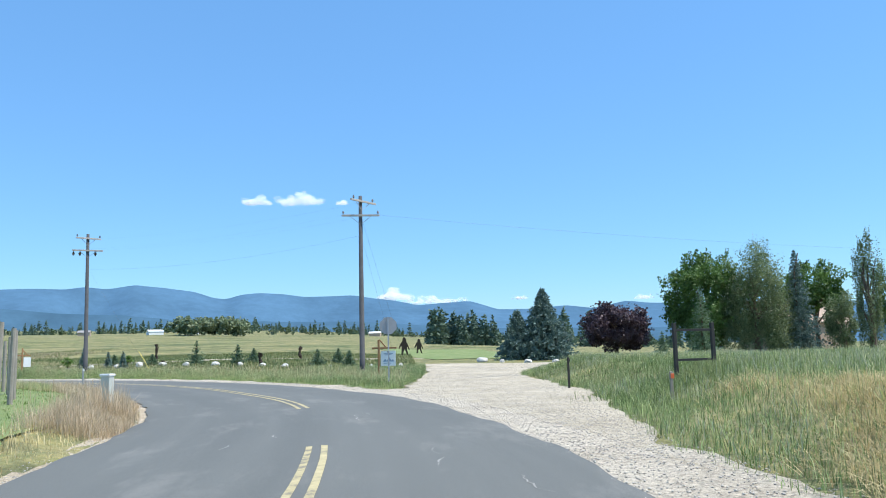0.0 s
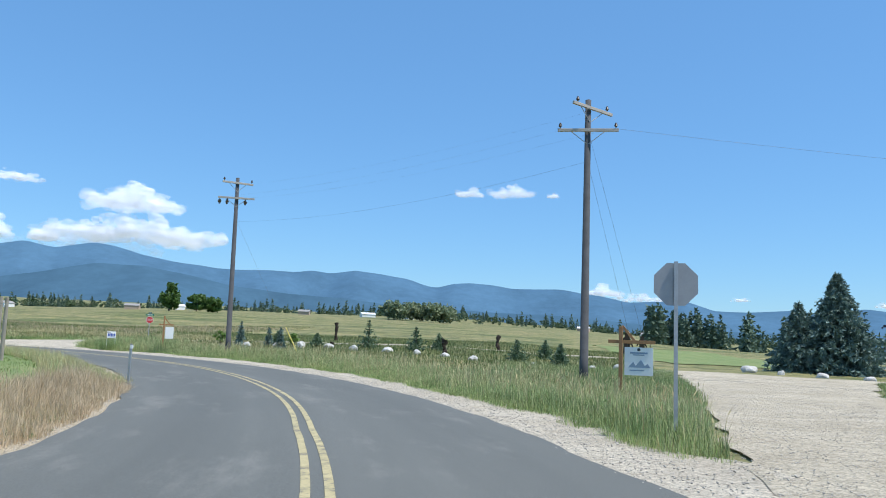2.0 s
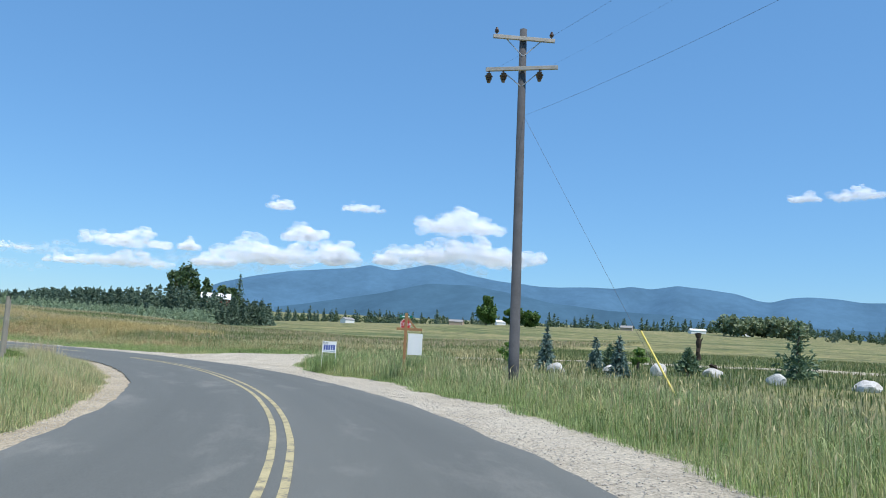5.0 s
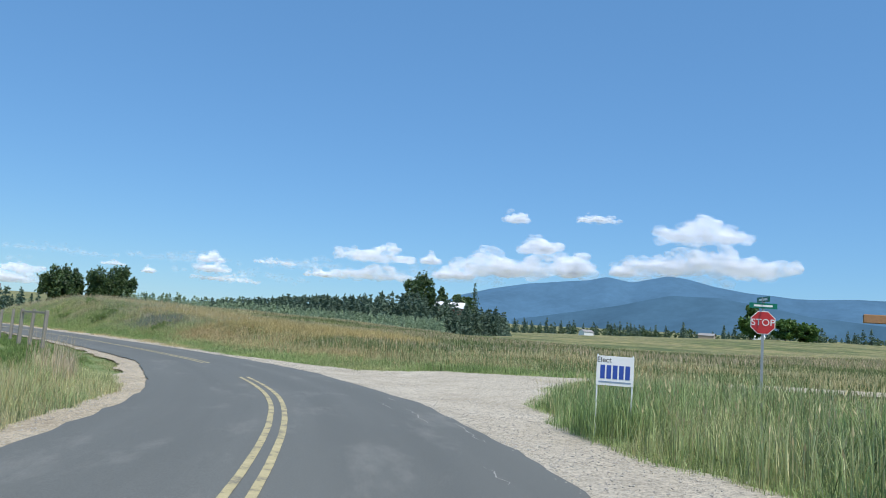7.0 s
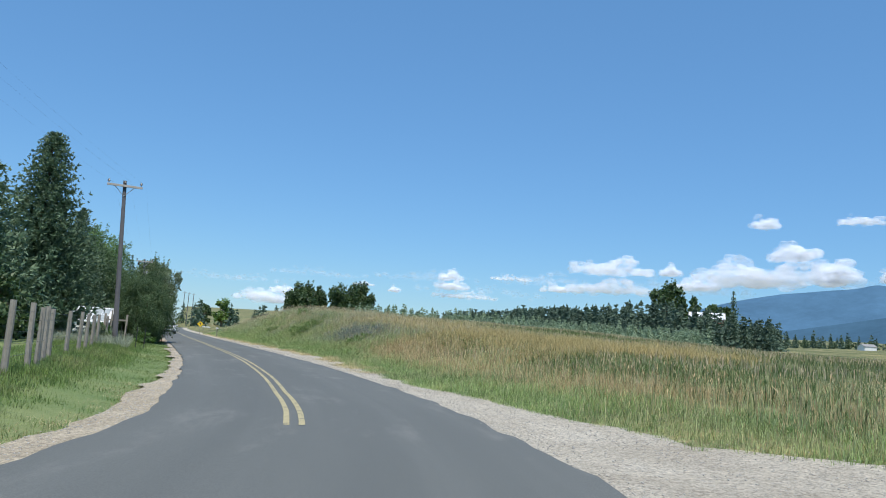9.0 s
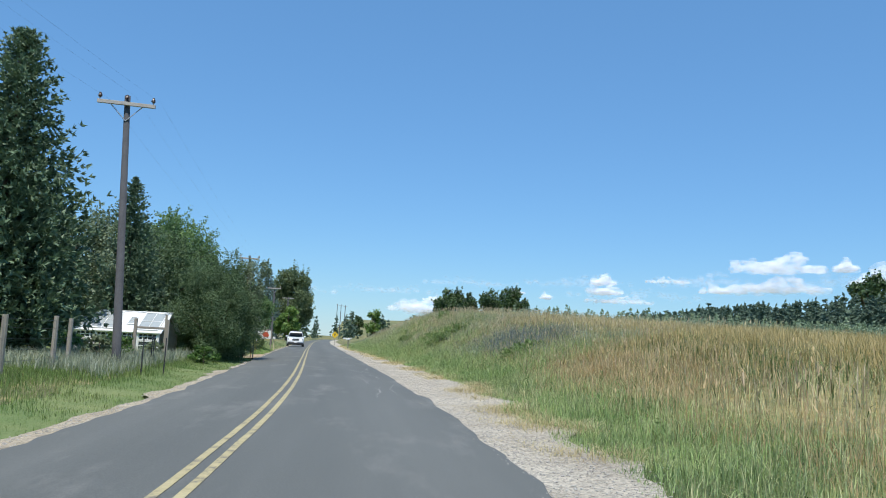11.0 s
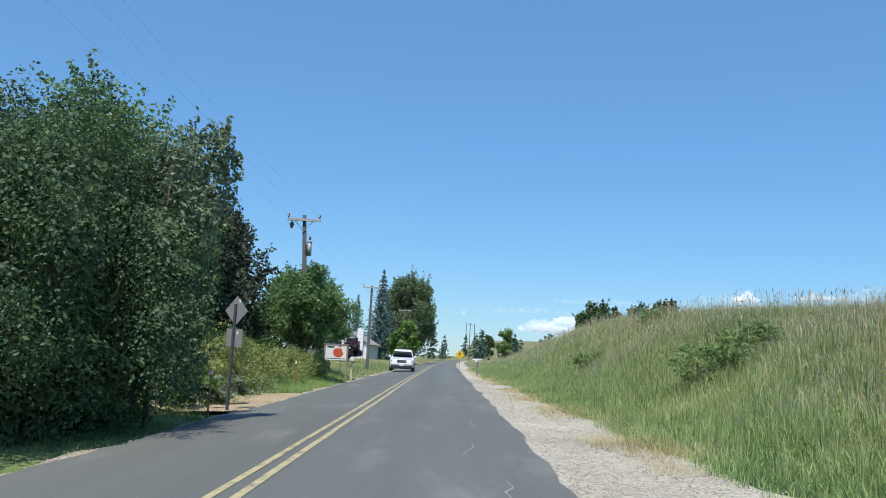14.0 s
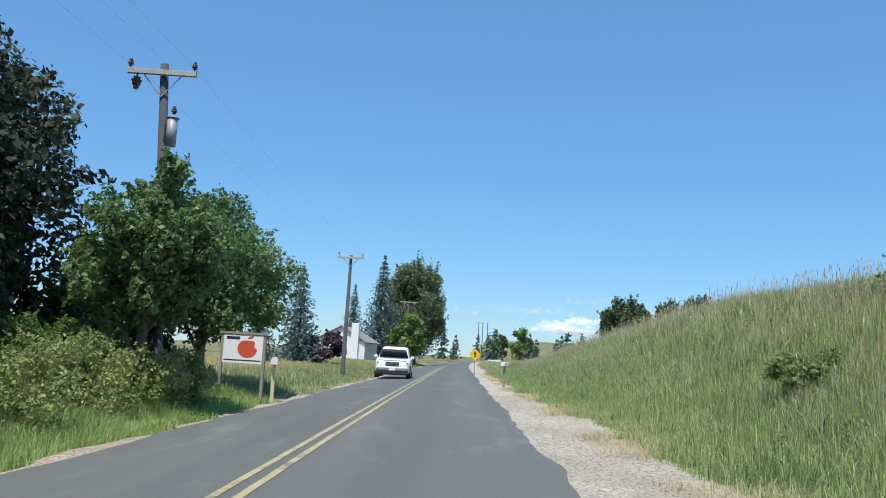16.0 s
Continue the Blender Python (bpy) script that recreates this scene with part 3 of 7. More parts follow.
# ---- clouds ----
def cloud_material():
    m, nt, b = nodes_of("cloud", 1.0)
    b.inputs["Base Color"].default_value = (0.86, 0.87, 0.90, 1)
    b.inputs["Specular IOR Level"].default_value = 0
    # a faint bluish glow is added to brighten the puffs beyond the sunlight
    b.inputs["Emission Color"].default_value = (0.72, 0.84, 1.0, 1)
    b.inputs["Emission Strength"].default_value = 0.22
    n = noise_node(nt, 0.012, 6, 0.65)
    a = ramp_node(nt, n, [(0.34, (0.0, 0.0, 0.0)), (0.62, (0.24, 0.24, 0.24))])
    nt.links.new(a, b.inputs["Alpha"])
    return m


CLOUD = cloud_material()
_ico = bmesh.new()
bmesh.ops.create_icosphere(_ico, subdivisions=2, radius=1.0)
ICO_V = np.array([v.co[:] for v in _ico.verts])
ICO_F = np.array([[v.index for v in f.verts] for f in _ico.faces])
_ico.free()


def cloud(az, el, w, h, seed, n=46):
    """A fair-weather cumulus: puffs heaped over a flat base; bearing, height and size in degrees."""
    R = 4700.0
    g = np.random.default_rng(seed)
    k = R * math.pi / 180
    u = g.normal(size=n) * 0.24
    u = np.clip(u, -0.5, 0.5)
    top = np.sqrt(np.clip(1 - (u / 0.55) ** 2, 0, 1)) * (0.65 + 0.35 * np.cos(u * 9 + seed))
    vv = g.uniform(0, 1, n) ** 1.4 * top
    size = h * k * (0.10 + 0.16 * g.uniform(size=n)) * (1.15 - 0.5 * vv)
    V, F = [], []
    for i in range(n):
        p = ICO_V * size[i] * np.array([1.5, 1.1, 0.8]) * (1 + 0.12 * g.normal(size=(len(ICO_V), 1)))
        p = p + np.array([u[i] * w * k, g.normal() * 0.12 * w * k, (vv[i] - 0.5) * h * k])
        F.append(ICO_F + len(ICO_V) * i)
        V.append(p)
    V, F = np.vstack(V), np.vstack(F)
    a = math.radians(az)
    e = math.tan(math.radians(el))
    ob = new("cloud", fast_mesh("cloud", V, F, np.full(len(F), 3), [CLOUD], smooth=True))
    ob.matrix_basis = pose(-math.sin(a) * R - 30, math.cos(a) * R + 30, R * e, 0, 0, az)
    return tagged(ob, "white fair-weather cumulus cloud with a flat base", "cloud", "clouds over the hills", "structure")


CLOUDS_NEAR_PEAK = [(34.0, 9.48, 6.0, 1.86), (33.2, 7.43, 10.7, 2.22), (45.1, 8.00, 2.6, 1.42), (47.4, 6.54, 7.0, 2.05), (42.9, 6.81, 2.4, 2.01), (57.2, 6.54, 5.3, 1.31), (57.2, 5.09, 5.7, 1.15), (53.1, 6.36, 1.2, 0.83), (51.4, 5.54, 2.5, 1.07), (41.1, 9.98, 3.0, 0.71), (47.0, 9.86, 1.6, 0.98), (68.6, 4.47, 2.3, 0.84), (67.6, 3.70, 4.6, 0.54), (75.0, 4.00, 1.4, 0.35), (80.4, 3.22, 2.6, 0.45)]
CLOUDS_WIDE = [(72.7, 3.79, 0.8, 0.51), (60.7, 4.72, 2.8, 0.73), (39.3, 6.51, 1.6, 1.18), (10.0, 11.31, 1.8, 0.70), (6.9, 11.47, 3.2, 0.88), (-0.0, 4.47, 2.3, 0.90), (-2.9, 3.98, 4.5, 0.66), (-18.0, 3.66, 1.2, 0.39), (-9.2, 3.92, 1.2, 0.33), (3.8, 11.19, 0.8, 0.41), (68.7, 5.12, 1.6, 0.81), (64.3, 5.15, 2.8, 0.41), (80.6, 3.06, 2.4, 0.57), (81.6, 2.74, 4.4, 1.13)]
for n, (az, el, w, h) in enumerate(CLOUDS_NEAR_PEAK + CLOUDS_WIDE):
    cloud(az, el, w, h * 0.95, 100 + n, 70 + int(60 * min(2, w / 4)))


# thin fair-weather haze of cloud low over the horizon
VEIL = cloud_material()
VEIL.name = "thin_cloud"
for node in VEIL.node_tree.nodes:
    if node.type == "VALTORGB":
        node.color_ramp.elements[1].color = (0.055, 0.055, 0.055, 1)
for n, (az, el, w, h) in enumerate([(62, 5.3, 7, 0.9), (70, 5.0, 8, 0.8), (66, 4.2, 10, 0.7), (78, 4.6, 7, 0.6), (52, 5.4, 8, 1.2), (84, 3.8, 8, 0.6), (37, 6.2, 10, 1.5), (92, 3.5, 8, 0.6)]):
    veil = cloud(az, el, w, h, 300 + n, 90)
    veil.data.materials[0] = VEIL
    tagged(veil, "thin pale veil of cloud low over the horizon", "cloud", "thin clouds over the horizon", "structure")

# ---- trees ----
BARK = plain("bark", (0.14, 0.105, 0.075), 0.95, 0, 0.35, 5, 0.6)
LEAF_GREEN = leaf_mat("leaf_green", (0.032, 0.072, 0.017), (0.072, 0.145, 0.032), (0.145, 0.246, 0.058), gain=1.35)
LEAF_FRESH = leaf_mat("leaf_fresh", (0.072, 0.145, 0.029), (0.145, 0.246, 0.051), (0.246, 0.362, 0.087), gain=1.15)
LEAF_GREY = leaf_mat("leaf_greygreen", (0.072, 0.109, 0.058), (0.145, 0.196, 0.102), (0.275, 0.319, 0.189), gain=1.35)
LEAF_PLUM = leaf_mat("leaf_plum", (0.040, 0.024, 0.032), (0.085, 0.050, 0.064), (0.155, 0.105, 0.120), 0.5, 0.25)
LEAF_BUSH = leaf_mat("leaf_cherry", (0.042, 0.082, 0.032), (0.085, 0.150, 0.055), (0.185, 0.265, 0.115), 0.65, 0.3, gain=1.0)
LEAF_MAPLE = leaf_mat("leaf_maple_dark", (0.023, 0.032, 0.022), (0.046, 0.062, 0.035), (0.092, 0.112, 0.055), 0.8, 0.2, gain=1.2)
LEAF_ORCHARD = leaf_mat("leaf_orchard", (0.050, 0.100, 0.032), (0.105, 0.185, 0.058), (0.200, 0.300, 0.105), 0.5, 0.35, gain=1.35)
LEAF_DARK = leaf_mat("leaf_dark", (0.017, 0.038, 0.014), (0.038, 0.072, 0.023), (0.087, 0.131, 0.043), 0.5, 0.25, gain=1.6)
LEAF_WILLOW = leaf_mat("leaf_willow", (0.085, 0.135, 0.055), (0.180, 0.250, 0.110), (0.330, 0.400, 0.210), 0.55, 0.5)
NEEDLE = leaf_mat("needle_green", (0.042, 0.078, 0.044), (0.088, 0.146, 0.078), (0.178, 0.250, 0.140), 0.6, 0.15, gain=1.35)
NEEDLE_BLUE = leaf_mat("needle_blue", (0.043, 0.080, 0.065), (0.094, 0.152, 0.131), (0.189, 0.268, 0.232), 0.6, 0.12, gain=1.35)
# distance haze is put into these needle tones: greyed, with the darks lifted
NEEDLE_HAZED = leaf_mat("needle_far_hazed", (0.074, 0.124, 0.086), (0.118, 0.182, 0.122), (0.175, 0.245, 0.165), 0.8, 0.2)
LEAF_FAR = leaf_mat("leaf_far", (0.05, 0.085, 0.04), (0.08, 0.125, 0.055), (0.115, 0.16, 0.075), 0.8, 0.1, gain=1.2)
NEEDLE_PALE = leaf_mat("needle_pale", (0.20, 0.28, 0.17), (0.32, 0.42, 0.26), (0.45, 0.55, 0.36), 0.6, 0.2)
NEEDLE_LIGHT = leaf_mat("needle_young", (0.072, 0.123, 0.065), (0.131, 0.203, 0.109), (0.203, 0.290, 0.160), 0.6, 0.15, gain=1.35)


def leaf_quads(pos, nrm, size, g, aspect=0.62):
    """Pointed leaves at the given places, roughly facing nrm."""
    n = len(pos)
    d = nrm + g.normal(size=(n, 3)) * 0.75
    d /= np.linalg.norm(d, axis=1)[:, None] + 1e-9
    a = np.cross(d, g.normal(size=(n, 3)))
    a /= np.linalg.norm(a, axis=1)[:, None] + 1e-9
    b = np.cross(d, a)
    s = (size * g.uniform(0.6, 1.3, n))[:, None]
    bend = d * s * 0.22
    v = np.stack([pos - a * s, pos + b * s * aspect - bend * 0.3, pos + a * s - bend, pos - b * s * aspect - bend * 0.3], 1).reshape(-1, 3)
    f = np.arange(4 * n).reshape(-1, 4)
    return v, f


def crown_points(h0, h1, rx, ry, clumps, leaves, g, lumpy=0.35, droop=0.0):
    """Leaf places and outward directions of a crown built of clumps with gaps between them."""
    c = g.normal(size=(clumps, 3))
    c /= np.linalg.norm(c, axis=1)[:, None]
    c *= (g.uniform(0.25, 1.0, clumps) ** 0.5)[:, None]
    mid, hz = h0 + 0.42 * (h1 - h0), 0.58 * (h1 - h0)
    c[:, 2] = np.where(c[:, 2] < 0, c[:, 2] * 0.72, c[:, 2])
    cr = (0.22 + lumpy * g.uniform(0, 1, clumps) ** 2 * 0.6)
    cc = c * np.array([rx, ry, hz]) * (1 - 0.55 * cr[:, None]) + np.array([0, 0, mid])
    which = g.integers(0, clumps, leaves)
    d = g.normal(size=(leaves, 3))
    d /= np.linalg.norm(d, axis=1)[:, None]
    rad = cr[which] * (g.uniform(0.15, 1.0, leaves) ** 0.45)
    # some leaves stand on sprigs that break the outline
    sprig = g.uniform(size=leaves) < 0.2
    dirs = g.normal(size=(clumps, 5, 3)) + np.array([0, 0, 0.4])
    dirs /= np.linalg.norm(dirs, axis=2)[:, :, None]
    ds = dirs[which, g.integers(0, 5, leaves)] + d * 0.10
    d = np.where(sprig[:, None], ds, d)
    rad = np.where(sprig, cr[which] * g.uniform(0.8, 1.45, leaves), rad)
    p = cc[which] + d * rad[:, None] * np.array([rx, ry, hz * 0.85]) * 0.9
    if droop:
        out = np.linalg.norm(p[:, :2] / np.array([rx, ry]), axis=1)
        p[:, 2] -= droop * g.uniform(0, 1, leaves) * out * (h1 - h0)
        p[:, 2] = np.maximum(p[:, 2], 0.15)
    return p, d * 0.6 + np.array([0, 0, 0.5]), cc


def trunk_mesh(h, r, limbs, g, mat, base=0.0):
    bm = bmesh.new()
    prev = Vector((0, 0, base - 0.25))
    pr = r * 1.25
    k = 5
    knots = []
    for i in range(1, k + 1):
        p = Vector((g.normal() * 0.05 * h * i / k * 0.4, g.normal() * 0.05 * h * i / k * 0.4, base + h * i / k))
        rr = r * (1 - 0.75 * i / k)
        rod(bm, prev, p, pr, rr, 9)
        knots.append((p, rr))
        prev, pr = p, rr
    for t in limbs:
        t = Vector(t)
        src, rr = min(knots[:-1], key=lambda q: abs(q[0].z - t.z * 0.55))
        m = src.lerp(t, 0.5) + Vector((0, 0, 0.08 * h * g.uniform(-0.3, 0.6)))
        rod(bm, src, m, rr * 0.55, rr * 0.32, 6)
        rod(bm, m, t, rr * 0.32, rr * 0.08, 6)
    me = bpy.data.meshes.new("trunk")
    bm.to_mesh(me)
    bm.free()
    me.materials.append(mat)
    return me


def broadleaf(x, y, h, rx, ry, h0, leaves, leaf, mat, seed, label, name="tree", category="tree", clumps=34, lumpy=0.35, droop=0.0, trunk_r=None, group="", z=None, rz=0):
    g = np.random.default_rng(seed)
    ob = thing(name, x, y, land_at(x, y) if z is None else z, rz, label, category, group)
    p, d, cc = crown_points(h0, h, rx, ry, clumps, leaves, g, lumpy, droop)
    v, f = leaf_quads(p, d, leaf, g)
    part_mesh("trunk", trunk_mesh(h * 0.72, trunk_r or 0.022 * h + 0.05, cc[: min(14, len(cc))].tolist(), g, BARK), ob)
    part_mesh("crown", fast_mesh("crown", v, f, np.full(len(f), 4), [mat]), ob)
    return ob


def conifer_sprays(h, r, h0, whorls, per, sprays, size, g, droop=0.25, power=0.9, upturn=0.0):
    """Needle sprays along drooping branches set in whorls: places, directions and sizes."""
    P, D, S, tips = [], [], [], []
    for k in range(whorls):
        u = (k + g.uniform(0, 0.8)) / whorls
        z = h0 + (h - h0) * u
        L = r * (1 - u) ** power * g.uniform(0.72, 1.12) + 0.03 * h * (1 - u)
        m = max(3, int(per * (1 - 0.45 * u)))
        a0 = g.uniform(0, 6.28)
        for j in range(m):
            a = a0 + 6.283 * j / m + g.normal() * 0.2
            l = L * g.uniform(0.75, 1.04)
            t = np.linspace(0.18, 1.0, max(2, int(sprays * (1 - 0.6 * u))))
            dz = -droop * l * t ** 1.4 + upturn * l * t ** 3 + g.normal() * 0.05 * l
            c, s = math.cos(a), math.sin(a)
            pts = np.column_stack([c * l * t, s * l * t, z + dz])
            P.append(pts + g.normal(size=pts.shape) * 0.05 * l)
            D.append(np.tile([c, s, -droop * 0.8 + upturn], (len(t), 1)))
            S.append(size * (1.05 - 0.35 * t) * (0.55 + 0.45 * (1 - u)))
            tips.append((c * l * 0.9, s * l * 0.9, z + dz[-1]))
    P.append(np.array([[0, 0, h * 0.985], [0, 0, h * 0.96]]))
    D.append(np.array([[0, 0, 1.0], [0.1, 0, 1.0]]))
    S.append(np.full(2, size * 0.5))
    return np.vstack(P), np.vstack(D), np.concatenate(S), tips


def spray_tris(P, D, S, g, blades=5, spread=0.75, width=0.2):
    """Each spray is a fan of slim pointed blades."""
    n = len(P)
    P, D, S = np.repeat(P, blades, 0), np.repeat(D, blades, 0), np.repeat(S, blades)
    d = D + g.normal(size=D.shape) * spread
    d /= np.linalg.norm(d, axis=1)[:, None] + 1e-9
    side = np.cross(d, g.normal(size=d.shape))
    side /= np.linalg.norm(side, axis=1)[:, None] + 1e-9
    s = S[:, None] * g.uniform(0.6, 1.2, (len(S), 1))
    b = P - d * s * 0.25
    v = np.stack([b, P + d * s * 0.25 + side * s * width, P + d * s, P + d * s * 0.25 - side * s * width], 1).reshape(-1, 3)
    return v, np.arange(len(v)).reshape(-1, 4)


def conifer(x, y, h, r, h0, mat, seed, label, whorls=26, per=9, sprays=6, size=0.42, droop=0.25, power=0.9, upturn=0.0, name="conifer_tree", category="tree", group="", blades=5, z=None, spread=0.75):
    g = np.random.default_rng(seed)
    ob = thing(name, x, y, land_at(x, y) if z is None else z, 0, label, category, group)
    P, D, S, tips = conifer_sprays(h, r, h0, whorls, per, sprays, size, g, droop, power, upturn)
    v, f = spray_tris(P, D, S, g, blades, spread)
    part_mesh("trunk", trunk_mesh(h * 0.96, 0.016 * h + 0.03, [], g, BARK), ob)
    part_mesh("crown", fast_mesh("crown", v, f, np.full(len(f), 4), [mat]), ob)
    return ob


# by the driveway and lane
conifer(18.3, 61.0, 6.7, 3.5, 0.1, NEEDLE_BLUE, 11, "blue spruce with dense drooping boughs beside a gravel lane", whorls=34, per=22, sprays=11, size=0.55, name="spruce_tree", blades=6, power=0.8)
conifer(15.9, 61.2, 4.7, 2.5, 0.1, NEEDLE_BLUE, 12, "smaller blue spruce growing against a taller one", whorls=22, per=18, sprays=8, size=0.55, name="spruce_tree", blades=6)
broadleaf(26.8, 66.5, 6.0, 3.9, 3.5, 0.15, 26000, 0.12, LEAF_PLUM, 13, "wide purple-leaved plum tree on mown grass", "plum_tree", clumps=60)
broadleaf(35.6, 64.0, 11.3, 4.8, 4.0, 0.3, 36000, 0.13, LEAF_GREEN, 14, "broad dark green tree in a farm garden", "broadleaf_tree", clumps=70, lumpy=0.25)
broadleaf(39.3, 61.5, 11.9, 3.9, 3.4, 1.2, 44000, 0.085, LEAF_WILLOW, 15, "weeping willow with long hanging grey-green branches", "willow_tree", clumps=60, droop=0.5, lumpy=0.25)
conifer(32.2, 57.0, 6.6, 1.9, 0.3, NEEDLE_LIGHT, 16, "pale green young larch in front of taller trees", whorls=30, per=11, sprays=8, size=0.28, name="larch_tree", blades=6)
conifer(29.6, 60.5, 2.6, 1.6, 0.1, NEEDLE_LIGHT, 26, "low spreading pale juniper on the lawn", whorls=12, per=12, sprays=7, size=0.26, name="juniper_bush", blades=6)
conifer(43.4, 61.0, 10.4, 2.5, 0.3, NEEDLE_BLUE, 17, "tall narrow blue spruce in a farm garden", whorls=44, per=13, sprays=9, size=0.36, name="spruce_tree", blades=6)
broadleaf(50.0, 70.0, 10.6, 3.8, 3.2, 3.8, 16000, 0.15, LEAF_GREEN, 18, "dark leafy tree shading a farmhouse", "broadleaf_tree", clumps=40)
broadleaf(47.2, 60.0, 6.6, 1.9, 1.8, 0.4, 12000, 0.085, LEAF_WILLOW, 119, "low grey-green tree before a farmhouse", "olive_tree", clumps=30)
broadleaf(50.6, 61.0, 13.2, 1.7, 1.6, 1.2, 12000, 0.085, LEAF_WILLOW, 19, "tall weeping birch with hanging twigs", "birch_tree", clumps=30, droop=0.35, lumpy=0.2)
broadleaf(53.6, 62.0, 11.4, 1.8, 1.7, 0.8, 12000, 0.085, LEAF_GREEN, 20, "slim weeping birch in a farm garden", "birch_tree", clumps=28, droop=0.35, lumpy=0.2)
broadleaf(25.2, 86.0, 3.2, 0.9, 0.9, 1.1, 900, 0.16, LEAF_PLUM, 21, "young dark-leaved tree alone on the lawn", "young_tree", clumps=9)
conifer(21.5, 69.5, 3.9, 1.5, 0.15, NEEDLE_LIGHT, 22, "pale young spruce behind a larger blue one", whorls=15, per=9, sprays=5, size=0.4, name="spruce_tree")

# planted row of young trees behind the boulders
ROW = [(-23.7, 55.8, 1.2, "sapling"), (-23.4, 58.2, 1.8, "cedar"), (-21.5, 59.0, 1.4, "cedar"), (-21.7, 61.0, 1.1, "pine"), (-20.6, 61.4, 1.0, "sapling"), (-17.4, 58.2, 1.0, "pine"), (-18.8, 54.9, 1.4, "cedar"), (-13.6, 58.5, 2.1, "pine"), (-9.2, 55.0, 1.7, "pine"), (-9.0, 61.2, 1.3, "pine"), (-1.9, 50.0, 1.4, "pine"), (-0.9, 58.0, 1.3, "pine"), (0.8, 47.0, 1.3, "pine")]
for k, (x, y, h, kind) in enumerate(ROW):
    if kind == "pine":
        conifer(x, y, h, 0.36 * h + 0.15, 0.15, NEEDLE, 200 + k, "young pine planted in the meadow", whorls=11, per=8, sprays=4, size=0.3, name="young_pine", group="young trees behind the boulders", upturn=0.25, droop=0.1)
    elif kind == "cedar":
        conifer(x, y, h, 0.27 * h, 0.05, NEEDLE_BLUE, 200 + k, "weeping blue cedar drooping beside the lane", whorls=12, per=7, sprays=5, size=0.36, droop=0.9, name="weeping_cedar", group="young trees behind the boulders")
    else:
        broadleaf(x, y, h, 0.45 * h, 0.45 * h, 0.3, 420, 0.11, LEAF_FRESH, 200 + k, "leafy sapling in rough grass", "sapling", group="young trees behind the boulders", clumps=9)

# south side of the straight
conifer(-84.4, 45.4, 10.9, 3.2, 0.4, NEEDLE, 31, "dense ponderosa pine beside a utility pole", whorls=64, per=16, sprays=14, size=0.36, droop=0.0, upturn=0.3, power=0.55, name="pine_tree", blades=7)
conifer(-77.5, 44.0, 7.8, 3.0, 0.3, NEEDLE, 32, "bushy pine behind a wire fence", whorls=26, per=11, sprays=8, size=0.5, droop=0.05, upturn=0.25, power=0.6, name="pine_tree", blades=6)
conifer(-71.5, 43.0, 6.2, 2.8, 0.2, NEEDLE, 33, "bushy low pine behind a wire fence", whorls=20, per=11, sprays=7, size=0.5, droop=0.05, upturn=0.25, power=0.6, name="pine_tree", blades=6)
broadleaf(-101.2, 40.6, 9.9, 2.6, 2.4, 0.8, 18000, 0.085, LEAF_WILLOW, 34, "light green willow behind a garden", "willow_tree", clumps=40, droop=0.35)
conifer(-99.4, 46.0, 8.9, 2.75, 0.4, NEEDLE, 35, "tall pine behind a small greenhouse", whorls=58, per=15, sprays=12, size=0.30, droop=0.0, upturn=0.3, power=0.72, name="pine_tree", blades=7)
broadleaf(-97.6, 44.0, 7.5, 3.0, 2.6, 0.5, 22000, 0.075, LEAF_GREY, 36, "airy grey-green tree behind a small greenhouse", "olive_tree", clumps=60, lumpy=0.22)
broadleaf(-90.0, 40.5, 7.0, 4.6, 3.2, 0.1, 18000, 0.11, LEAF_DARK, 37, "dark leafy tree behind a garden", "broadleaf_tree", clumps=50)
broadleaf(-98.5, 50.8, 5.8, 4.3, 2.45, -0.7, 150000, 0.037, LEAF_BUSH, 38, "large round cherry bush overhanging the verge", "cherry_bush", clumps=120, lumpy=0.22, category="bush")
broadleaf(-99.9, 52.0, 6.5, 1.5, 1.2, 1.6, 8000, 0.055, LEAF_GREY, 39, "upright leafy shoots beside a cherry bush", "young_cherry_tree", clumps=16, lumpy=0.2, category="tree", trunk_r=0.05)
broadleaf(-104.0, 47.0, 7.5, 2.7, 2.4, 0.8, 26000, 0.06, LEAF_BUSH, 139, "green cherry tree behind a rounded bush", "cherry_tree", clumps=60, lumpy=0.25)
broadleaf(-121.5, 50.9, 5.3, 1.8, 1.6, 1.5, 20000, 0.066, LEAF_ORCHARD, 143, "slim green plum tree before a utility pole", "plum_tree", clumps=50, lumpy=0.26)
broadleaf(-109.6, 46.3, 8.1, 6.2, 3.7, -0.6, 64000, 0.075, LEAF_ORCHARD, 40, "green honey locust with feathery leaves", "locust_tree", clumps=80, lumpy=0.26)
broadleaf(-113.5, 43.4, 8.2, 4.2, 3.4, 0.7, 24000, 0.09, LEAF_GREEN, 41, "full green maple over the roadside shrubs", "maple_tree", clumps=60)
broadleaf(-120.4, 44.3, 8.9, 7.2, 5.0, -1.3, 100000, 0.095, LEAF_MAPLE, 42, "dark purple-green maple over the roadside shrubs", "maple_tree", clumps=80, lumpy=0.28)
broadleaf(-129.4, 49.6, 6.0, 3.0, 2.9, 1.2, 50000, 0.066, LEAF_ORCHARD, 43, "spreading green plum tree beside a utility pole", "plum_tree", clumps=80, lumpy=0.26)
conifer(-163.0, 46.1, 7.2, 2.1, 0.3, NEEDLE_BLUE, 44, "dark spruce on a lawn before a white house", whorls=30, per=12, sprays=8, size=0.36, name="spruce_tree")
